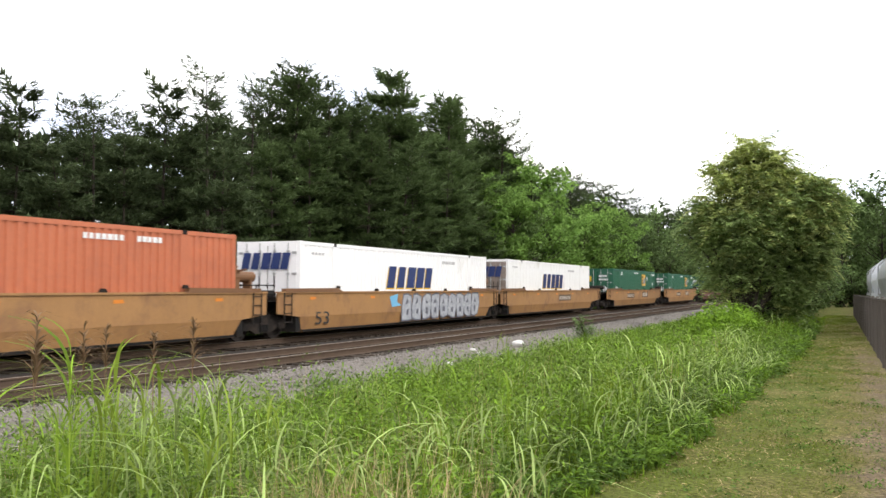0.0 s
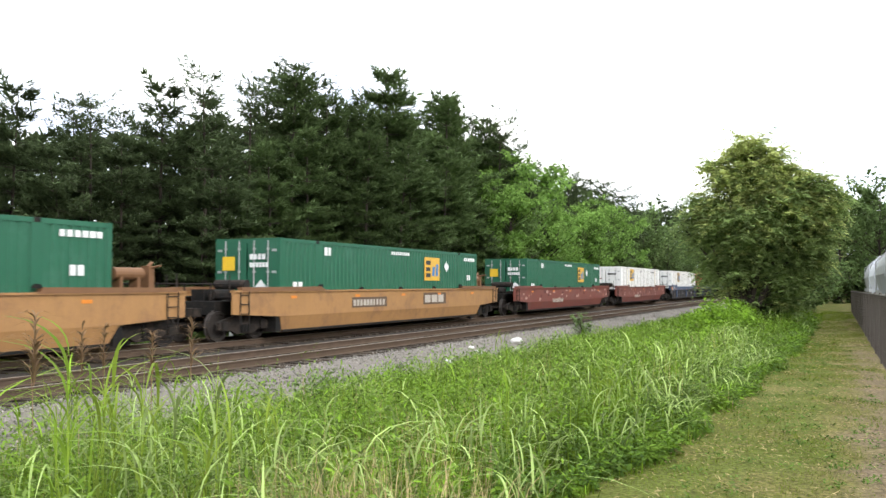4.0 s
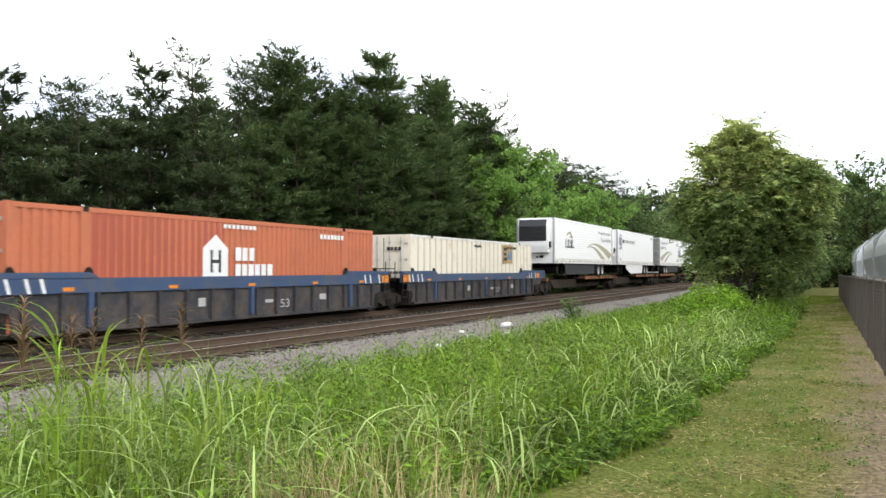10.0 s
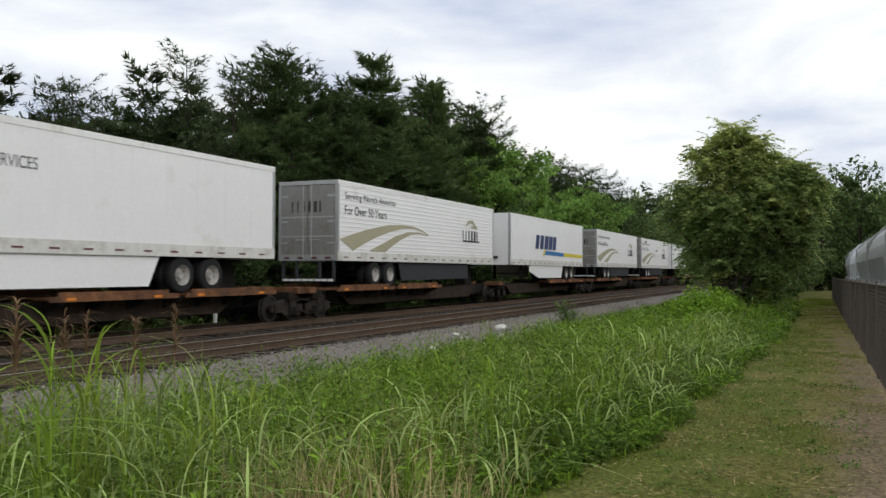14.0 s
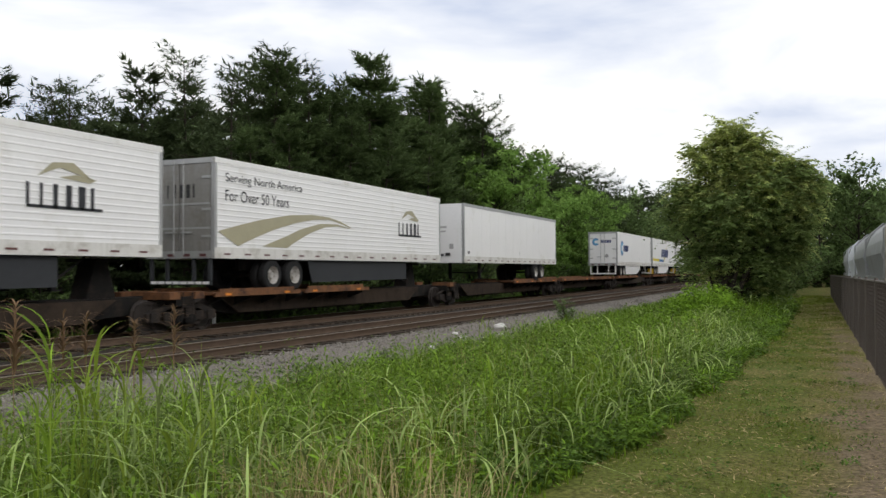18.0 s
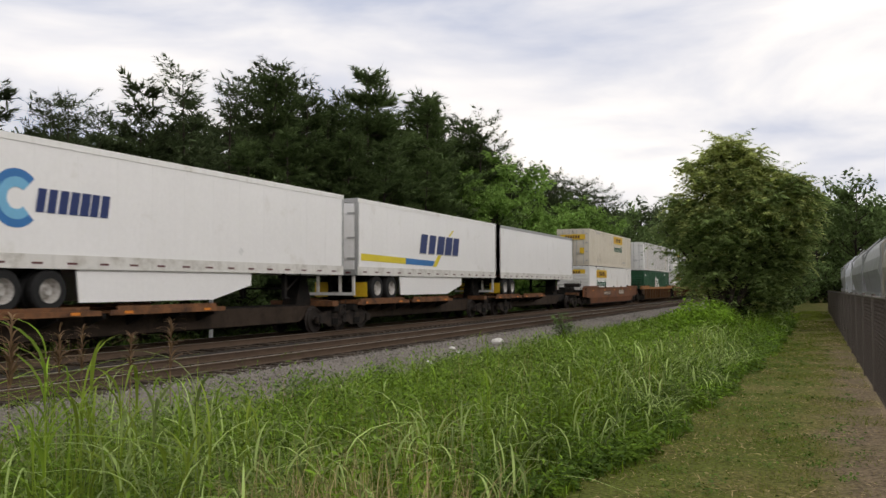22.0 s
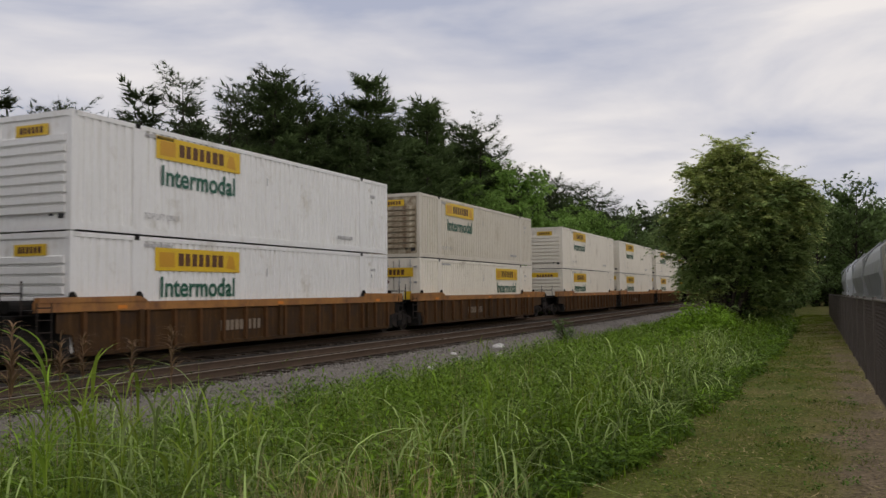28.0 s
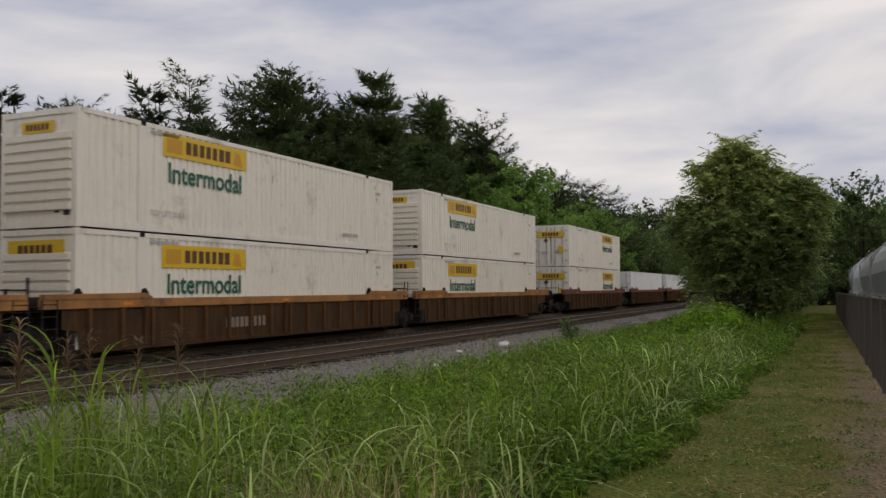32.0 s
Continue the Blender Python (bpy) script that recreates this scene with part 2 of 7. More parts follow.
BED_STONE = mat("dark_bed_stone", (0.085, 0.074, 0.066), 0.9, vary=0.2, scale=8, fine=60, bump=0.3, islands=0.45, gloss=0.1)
STONE = mat("ballast_stone", (0.225, 0.205, 0.18), 0.9, vary=0.2, scale=8, fine=60, bump=0.3, islands=0.5, gloss=0.1)
PALE_STONE = mat("pale_stone", (0.62, 0.6, 0.56), 0.9, vary=0.15, scale=8, fine=60, bump=0.3)
# Soil colour darkened to deepen the shaded gaps between the blades.
SOIL = mat("bank_soil_and_thatch", (0.055, 0.055, 0.022), 0.95, vary=0.35, scale=1.2, fine=18, bump=0.6, dirt=(0.035, 0.045, 0.014), amount=0.5, gloss=0.1)
FOREST_FLOOR = mat("forest_floor", (0.035, 0.032, 0.02), 0.95, vary=0.4, scale=0.8, fine=10, bump=0.6, gloss=0.1)
GRASS = mat("fresh_grass_blade", (0.1558, 0.2371, 0.0231), 0.7, vary=0.45, scale=0.7, fine=2.5, bump=0.0, islands=0.5, translucent=0.4)
GRASS_COOL = mat("cool_grass_blade", (0.1176, 0.2101, 0.032), 0.7, vary=0.4, scale=0.7, fine=2.5, bump=0.0, islands=0.5, translucent=0.4)
GRASS_LIGHT = mat("light_grass_blade", (0.2362, 0.3224, 0.0442), 0.65, vary=0.35, scale=0.7, fine=2.5, bump=0.0, islands=0.45, translucent=0.4)
WEED_GREY = mat("grey_green_weed_leaf", (0.1431, 0.2018, 0.0496), 0.7, vary=0.35, scale=0.6, fine=2.5, bump=0.0, islands=0.45, translucent=0.3)
WEED_DARK = mat("dark_broad_weed_leaf", (0.1, 0.172, 0.03), 0.55, vary=0.4, scale=0.6, fine=2.5, bump=0.0, islands=0.5, translucent=0.25)
# Pale leaf colour, which also holds the shine of the leaf backs.
GRASS_PALE = mat("pale_grass_leaf", (0.31, 0.4, 0.13), 0.5, vary=0.35, scale=0.5, fine=2.0, bump=0.0, islands=0.6, translucent=0.35)
DRY = mat("dry_grass_stalk", (0.42, 0.33, 0.17), 0.8, vary=0.2, scale=0.5, fine=3.0, bump=0.0, islands=0.35, translucent=0.2)
WEED = mat("narrow_weed_leaf", (0.1352, 0.2205, 0.0286), 0.65, vary=0.45, scale=0.6, fine=2.5, bump=0.0, islands=0.5, translucent=0.3)
VINE = mat("light_vine_leaf", (0.1764, 0.2964, 0.0306), 0.6, vary=0.35, scale=0.5, fine=2.0, bump=0.0, islands=0.5, translucent=0.4)
LAWN = mat("short_lawn_blade", (0.1469, 0.1876, 0.0255), 0.9, vary=0.4, scale=1.1, fine=5.0, bump=0.0, islands=0.4, translucent=0.4)
# Metre-wide patches in the colour imitate lit sprays and shaded recesses.
PINE = mat("shade_mottled_pine", (0.083, 0.112, 0.05), 0.75, vary=0.75, scale=0.8, fine=2.5, bump=0.0, islands=0.3, objects=0.24, translucent=0.35)
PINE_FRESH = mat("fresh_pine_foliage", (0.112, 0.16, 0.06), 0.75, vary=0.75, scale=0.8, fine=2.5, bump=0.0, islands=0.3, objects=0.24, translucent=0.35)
LEAF = mat("deciduous_foliage", (0.125, 0.185, 0.062), 0.6, vary=0.45, scale=0.3, fine=1.2, bump=0.0, islands=0.4, objects=0.25, translucent=0.35)
LEAF_BRIGHT = mat("bright_young_foliage", (0.2, 0.325, 0.075), 0.6, vary=0.35, scale=0.3, fine=1.4, bump=0.0, islands=0.4, objects=0.2, translucent=0.45)
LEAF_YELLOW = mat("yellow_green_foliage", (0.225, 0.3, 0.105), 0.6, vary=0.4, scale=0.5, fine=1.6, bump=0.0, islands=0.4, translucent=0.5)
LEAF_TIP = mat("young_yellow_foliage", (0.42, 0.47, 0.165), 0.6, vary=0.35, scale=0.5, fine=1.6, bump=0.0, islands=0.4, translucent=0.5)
BARK = mat("grey_brown_bark", (0.05, 0.04, 0.032), 0.9, vary=0.3, scale=3, fine=14, bump=0.6, gloss=0.1)
FENCE_STEEL = mat("dull_fence_wire", (0.12, 0.1, 0.085), 0.6, 0.4, vary=0.2, scale=3, fine=20, bump=0.0)
SLAT = mat("dark_fence_slat", (0.062, 0.047, 0.037), 0.75, vary=0.3, scale=0.8, fine=8, bump=0.05, objects=0.3, streak=(0.1, 0.08, 0.065), gloss=0.2)
HOPPER_GREY = mat("grey_hopper_paint", (0.33, 0.34, 0.33), 0.5, vary=0.1, scale=0.5, fine=8, bump=0.04, dirt=(0.22, 0.21, 0.19), amount=0.25, streak=(0.2, 0.19, 0.17))
HOPPER_WHITE = mat("white_hopper_paint", (0.66, 0.68, 0.72), 0.45, vary=0.06, scale=0.5, fine=8, bump=0.04, streak=(0.45, 0.45, 0.45))
HOPPER_BEIGE = mat("beige_hopper_paint", (0.42, 0.39, 0.33), 0.5, vary=0.1, scale=0.5, fine=8, bump=0.04, streak=(0.25, 0.22, 0.18))


# ---- mesh helpers ----
class Geo:
    """Collects vertices and faces of one mesh."""

    def __init__(self):
        self.v, self.f = [], []

    def add(self, verts, faces):
        o = len(self.v)
        self.v += verts
        self.f += [tuple(i + o for i in f) for f in faces]
        return self

    def box(self, x0, x1, y0, y1, z0, z1):
        return self.add([(x, y, z) for x in (x0, x1) for y in (y0, y1) for z in (z0, z1)],
                        [(0, 1, 3, 2), (4, 6, 7, 5), (0, 4, 5, 1), (2, 3, 7, 6), (0, 2, 6, 4), (1, 5, 7, 3)])

    def prism(self, outline, axis, a, b):
        """Extrude an outline of (u, v) along x, y or z from a to b."""
        def put(u, w, c):
            return {"x": (c, u, w), "y": (u, c, w), "z": (u, w, c)}[axis]
        n = len(outline)
        verts = [put(u, w, a) for u, w in outline] + [put(u, w, b) for u, w in outline]
        faces = [(i, (i + 1) % n, n + (i + 1) % n, n + i) for i in range(n)]
        return self.add(verts, faces + [tuple(range(n))[::-1], tuple(range(n, 2 * n))])

    def tube(self, p, q, r0, r1=None, n=8):
        p, q = Vector(p), Vector(q)
        r1 = r0 if r1 is None else r1
        d = (q - p).normalized()
        a = d.orthogonal().normalized()
        b = d.cross(a)
        ring = [(math.cos(2 * math.pi * i / n), math.sin(2 * math.pi * i / n)) for i in range(n)]
        verts = [tuple(p + (a * c + b * s) * r0) for c, s in ring] + [tuple(q + (a * c + b * s) * r1) for c, s in ring]
        return self.add(verts, [(i, (i + 1) % n, n + (i + 1) % n, n + i) for i in range(n)] + [tuple(range(n))[::-1], tuple(range(n, 2 * n))])

    def lathe(self, profile, centre, n=20):
        """Turn (radius, x) pairs round the x axis through centre (y, z)."""
        cy, cz = centre
        m = len(profile)
        verts = [(x, cy + r * math.cos(2 * math.pi * i / n), cz + r * math.sin(2 * math.pi * i / n)) for i in range(n) for r, x in profile]
        faces = [(i * m + j, i * m + j + 1, ((i + 1) % n) * m + j + 1, ((i + 1) % n) * m + j) for i in range(n) for j in range(m - 1)]
        return self.add(verts, faces)

    def mesh(self, name):
        me = bpy.data.meshes.new(name)
        me.from_pydata(self.v, [], self.f)
        bm = bmesh.new()
        bm.from_mesh(me)
        bmesh.ops.recalc_face_normals(bm, faces=bm.faces)
        bm.to_mesh(me)
        bm.free()
        return me


def part(name, geo, material, parent, label="", smooth=False):
    me = geo.mesh(name) if isinstance(geo, Geo) else geo
    if material and not me.materials:
        me.materials.append(material)
    if smooth:
        me.shade_smooth()
    ob = new(name, me)
    ob.parent = parent
    if label:
        tagged(ob, label)
    return ob


def thing(name, label, category, group="", kind="", at=None):
    ob = tagged(new(name), label, category, group, kind)
    ob.empty_display_size = 0.3
    if at is not None:
        ob.matrix_basis = at
    return ob


SHARED = {}


def shared(key, make):
    if key not in SHARED:
        SHARED[key] = make().mesh(key if isinstance(key, str) else str(key[0]))
    return SHARED[key]


def text_mesh(words, height, width=None, weight=0.0):
    """Letters of the built-in font as a flat mesh, x to the right and y up, from the origin."""
    cu = bpy.data.curves.new("lettering", "FONT")
    cu.body, cu.size, cu.extrude, cu.offset = words, 1.0, 0.0, weight
    ob = bpy.data.objects.new("lettering", cu)
    scene.collection.objects.link(ob)
    me = bpy.data.meshes.new_from_object(ob.evaluated_get(bpy.context.evaluated_depsgraph_get()))
    bpy.data.objects.remove(ob)
    co = np.empty(len(me.vertices) * 3)
    me.vertices.foreach_get("co", co)
    co = co.reshape(-1, 3)
    co -= co.min(0)
    top = co.max(0)
    co[:, 1] *= height / top[1]
    co[:, 0] *= (width / top[0]) if width else height / top[1]
    me.vertices.foreach_set("co", co.ravel())
    me.materials.clear()
    return me


SIDE = Matrix(((0, 0, 1, 0), (1, 0, 0, 0), (0, 1, 0, 0), (0, 0, 0, 1)))
END = Matrix(((1, 0, 0, 0), (0, 0, -1, 0), (0, 1, 0, 0), (0, 0, 0, 1)))


def flat(shapes):
    """A thin raised marking from outlines of (u, v)."""
    g = Geo()
    for s in shapes:
        g.prism(s, "z", 0.0, 0.004)
    return g


def rect(u0, u1, v0, v1, lean=0.0):
    d = lean * (v1 - v0)
    return [(u0, v0), (u1, v0), (u1 + d, v1), (u0 + d, v1)]


def bars(u0, u1, v0, v1, n, lean=0.0, gap=0.25, seed=1):
    """Letter-sized blocks that stand for a name."""
    rnd = random.Random(seed)
    step = (u1 - u0) / n
    return [rect(u0 + i * step, u0 + (i + 1 - gap * rnd.uniform(0.6, 1.2)) * step, v0, v1, lean) for i in range(n)]


def mark(name, shapes, material, parent, x=1.3, y=0.0, z=0.0, face=SIDE, label=""):
    at = Matrix.Translation((x, y, z)) @ face
    if isinstance(shapes, list) and name != "stencil":
        first = None
        for s in shapes:
            ob = part(name, flat([s]), material, parent, label if first is None else "")
            ob.matrix_basis = at
            first = first or ob
        return first
    ob = part(name, flat(shapes) if isinstance(shapes, list) else shapes, material, parent, label)
    ob.matrix_basis = at
    if name == "stencil":
        tagged(ob, kind="stuff")
    return ob

# ---- the train: local y runs along the train from a load's leading end, z from the rail head ----
RAIL_Z, TRAIN_X = -0.06, -17.4
LENGTH = 16.15
MOVING = []   # (thing, distance along the train)


def on_train(ob, s):
    MOVING.append((ob, s))
    ob.matrix_basis = pose(TRAIN_X, s, RAIL_Z)
    return ob


def wave(y0, y1, x, depth, pitch, z0, z1):
    """A corrugated sheet facing +x."""
    g = Geo()
    n = max(1, round((y1 - y0) / pitch))
    p = (y1 - y0) / n
    line = []
    for i in range(n):
        a = y0 + i * p
        line += [(a, 0), (a + 0.44 * p, 0), (a + 0.53 * p, -depth), (a + 0.91 * p, -depth)]
    line.append((y1, 0))
    verts = [(x + d, y, z) for y, d in line for z in (z0, z1)]
    return g.add(verts, [(2 * i, 2 * i + 2, 2 * i + 3, 2 * i + 1) for i in range(len(line) - 1)])


def flutes(y0, y1, x, depth, pitch, z0, z1):
    """A sheet with horizontal ribs facing +x."""
    g = Geo()
    n = max(1, round((z1 - z0) / pitch))
    p = (z1 - z0) / n
    line = []
    for i in range(n):
        a = z0 + i * p
        line += [(a, 0), (a + 0.62 * p, 0), (a + 0.72 * p, depth), (a + 0.9 * p, depth)]
    line.append((z1, 0))
    verts = [(x + d, y, z) for z, d in line for y in (y0, y1)]
    return g.add(verts, [(2 * i, 2 * i + 1, 2 * i + 3, 2 * i + 2) for i in range(len(line) - 1)])


def flip(g):
    """The same sheet on the other side."""
    return Geo().add([(-x, y, z) for x, y, z in g.v], g.f)


H = 2.896


def door_end(c, paint, rod, z1=H, half=1.27):
    """Two door leaves with lock rods, hinges and handles on the leading end."""
    for sgn in (-1, 1):
        leaf = part("door_leaf", Geo().box(min(0.03 * sgn, (half - 0.1) * sgn), max(0.03 * sgn, (half - 0.1) * sgn), -0.015, 0.05, 0.16, z1 - 0.14), paint, c)
        for xr in (0.3, 0.85):
            g = Geo().tube((xr * sgn, -0.045, 0.1), (xr * sgn, -0.045, z1 - 0.08), 0.02, n=6)
            for zz in (0.35, 1.0, 1.8, z1 - 0.35):
                g.box(xr * sgn - 0.05, xr * sgn + 0.05, -0.06, -0.01, zz - 0.03, zz + 0.03)
            part("lock_rod", g, rod, leaf)
        g = Geo()
        for zz in (0.95, 1.05):
            g.box(min(0.3 * sgn, 0.7 * sgn), max(0.3 * sgn, 0.7 * sgn), -0.07, -0.045, zz - 0.015, zz + 0.015)
        part("door_handle", g, rod, leaf)
        for zz in (0.4, 1.1, 1.8, z1 - 0.4):
            x = (half - 0.1) * sgn
            part("hinge", shared(("hinge", sgn), lambda: Geo().box(min(0, -0.16 * sgn), max(0, -0.16 * sgn), -0.03, 0.0, -0.04, 0.04)), rod, leaf).location = (x, -0.016, zz)


def ribbed_end(c, paint, y=0.0, outward=-1):
    """A closed front wall with horizontal pressed ribs."""
    part("end_sheet", Geo().box(-1.17, 1.17, min(y, y - 0.05 * outward), max(y, y - 0.05 * outward), 0.15, H - 0.12), paint, c)
    for i in range(8):
        z = 0.5 + i * 0.245
        part("end_rib", shared(("end_rib", paint.name, outward), lambda: Geo().prism([(0, -0.1), (0.075 * outward, -0.075), (0.075 * outward, 0.075), (0, 0.1)], "x", -1.1, 1.1)), paint, c).location = (0, y, z)


def container(s, z, paint, label, group, style="corrugated", near="front", post=None, rail=None, cat="shipping container", end=None):
    """A 53-foot box: side sheets, posts, rails, castings, roof, floor, one ribbed end and one door end."""
    c = on_train(thing("shipping_container", label, cat, group), s)
    c.matrix_basis = pose(TRAIN_X, s, RAIL_Z + z)
    post, rail = post or paint, rail or (BASE_GREY if style == "posts" else paint)
    key = paint.name
    zb, zt = 0.16, H - 0.1
    for sgn in (1, -1):
        def side():
            if style == "corrugated":
                g = Geo()
                for a, b in ((0.14, 1.98), (2.3, LENGTH - 2.3), (LENGTH - 1.98, LENGTH - 0.14)):
                    w = wave(a, b, 1.285, 0.032 if paint in (GREEN, WHITE_BRIGHT) else 0.045, 0.265, zb, zt)
                    g.add(w.v, w.f)
            else:
                g = Geo().box(1.24, 1.27, 0.12, LENGTH - 0.12, zb, zt)
            return g if sgn == 1 else flip(g)
        part("side_sheet", shared(("side_sheet", key, style, sgn), side), paint, c)
        if style == "posts":
            for i in range(1, 26):
                y = 0.14 + i * (LENGTH - 0.28) / 26
                part("side_post", shared(("side_post", post.name), lambda: Geo().prism([(-0.055, 0), (-0.035, 0.03), (0.035, 0.03), (0.055, 0)], "z", zb, zt)), post, c).matrix_basis = Matrix.Translation((1.27 * sgn, y, 0)) @ Matrix.Rotation(radians(-90 * sgn), 4, "Z")
        if style == "plates":
            for i in range(1, 28):
                y = 0.14 + i * (LENGTH - 0.28) / 28
                part("seam", shared(("seam", key), lambda: Geo().prism([(-0.045, 0), (-0.03, 0.014), (0.03, 0.014), (0.045, 0)], "z", zb, zt)), paint, c).matrix_basis = Matrix.Translation((1.2705 * sgn, y, 0)) @ Matrix.Rotation(radians(-90 * sgn), 4, "Z")
        for y in (2.14, LENGTH - 2.14):
            part("lifting_post", shared(("lifting_post", key, style), lambda: Geo().box(-0.05, 0.012, -0.15, 0.15, zb - 0.02, zt + 0.04)), CREAM if style == "posts" else paint, c).location = (1.28 * sgn, y, 0)
            part("corner_casting", shared(("mid_casting",), lambda: Geo().box(-0.07, 0.012, -0.09, 0.09, -0.06, 0.06)), UNDER if style != "plates" else STEEL, c).location = (1.285 * sgn, y, H - 0.06)
        part("top_rail", shared(("top_rail", rail.name, sgn), lambda: Geo().box(min(1.22 * sgn, 1.295 * sgn), max(1.22 * sgn, 1.295 * sgn), 0.1, LENGTH - 0.1, H - 0.13, H - 0.012)), rail, c)
        part("bottom_rail", shared(("bottom_rail", rail.name, sgn), lambda: Geo().box(min(1.2 * sgn, 1.29 * sgn), max(1.2 * sgn, 1.29 * sgn), 0.1, LENGTH - 0.1, 0.02, 0.2)), rail, c)
        for y in (0.07, LENGTH - 0.07):
            part("corner_post", shared(("corner_post", key), lambda: Geo().box(-0.07, 0.07, -0.07, 0.07, 0.0, H)), paint, c).location = (1.225 * sgn, y, 0)
    part("roof", shared(("roof", key), lambda: Geo().box(-1.25, 1.25, 0.05, LENGTH - 0.05, H - 0.05, H - 0.02)), paint, c)
    part("floor", shared("container_floor", lambda: Geo().box(-1.2, 1.2, 0.05, LENGTH - 0.05, 0.06, 0.15)), UNDER, c)
    part("far_end", shared(("far_end", key), lambda: Geo().box(-1.17, 1.17, LENGTH - 0.06, LENGTH - 0.01, 0.15, H - 0.1)), paint, c)
    part("end_header", shared(("end_header", key), lambda: Geo().box(-1.16, 1.16, -0.005, 0.1, H - 0.15, H - 0.012)), paint, c)
    part("end_threshold", shared(("end_threshold", key), lambda: Geo().box(-1.16, 1.16, -0.005, 0.1, 0.01, 0.16)), paint, c)
    if near == "front":
        ribbed_end(c, end or paint, 0.03)
    else:
        door_end(c, end or paint, STEEL)
    return c


# ---- well cars and spine cars ----
def wheel_geo():
    return Geo().lathe([(0.0, -0.03), (0.12, -0.05), (0.13, -0.01), (0.36, -0.02), (0.38, -0.06), (0.455, -0.06), (0.46, 0.03), (0.5, 0.05), (0.49, 0.08), (0.36, 0.07), (0.3, 0.02), (0.13, 0.04), (0.0, 0.05)], (0, 0), 14)


def truck(car, y):
    """A two-axle freight truck: side frames, bolster, springs, wheel pairs."""
    def frame_geo():
        g = Geo().prism([(-1.15, 0.58), (-0.95, 0.66), (-0.35, 0.78), (0.35, 0.78), (0.95, 0.66), (1.15, 0.58), (1.15, 0.36), (0.75, 0.4), (0.4, 0.22), (-0.4, 0.22), (-0.75, 0.4), (-1.15, 0.36)], "x", -0.06, 0.06)
        for yy in (-0.89, 0.89):
            g.box(-0.1, 0.12, yy - 0.16, yy + 0.16, 0.34, 0.6)
        return g
    for sgn in (-1, 1):
        f = part("side_frame", shared("side_frame", frame_geo), TRUCK, car)
        f.location = (1.0 * sgn, y, 0)
        for yy in (-0.14, 0.0, 0.14):
            part("spring", shared("spring", lambda: Geo().tube((0, 0, 0.28), (0, 0, 0.5), 0.06, n=8)), UNDER, f).location = (0.08 * sgn, yy, 0)
    part("bolster", shared("bolster", lambda: Geo().box(-1.1, 1.1, -0.2, 0.2, 0.46, 0.7)), TRUCK, car).location = (0, y, 0)
    for yy in (-0.89, 0.89):
        ax = part("axle", shared("axle", lambda: Geo().tube((-1.05, 0, 0), (1.05, 0, 0), 0.08, n=10)), TRUCK, car)
        ax.location = (0, y + yy, 0.46)
        for sgn in (-1, 1):
            w = part("wheel", shared("rail_wheel", wheel_geo), WHEEL, ax)
            w.location = (0.74 * sgn, 0, 0)
            w.rotation_euler = (0, 0, 0 if sgn < 0 else math.pi)


def ladder(car, y, x, z0, z1, material):
    g = Geo()
    for yy in (-0.2, 0.2):
        g.tube((0, yy, z0), (0, yy, z1), 0.018, n=6)
    for i in range(int((z1 - z0) / 0.28) + 1):
        g.tube((0, -0.2, z0 + 0.05 + i * 0.28), (0, 0.2, z0 + 0.05 + i * 0.28), 0.014, n=6)
    part("ladder", g, material, car).location = (x, y, 0)


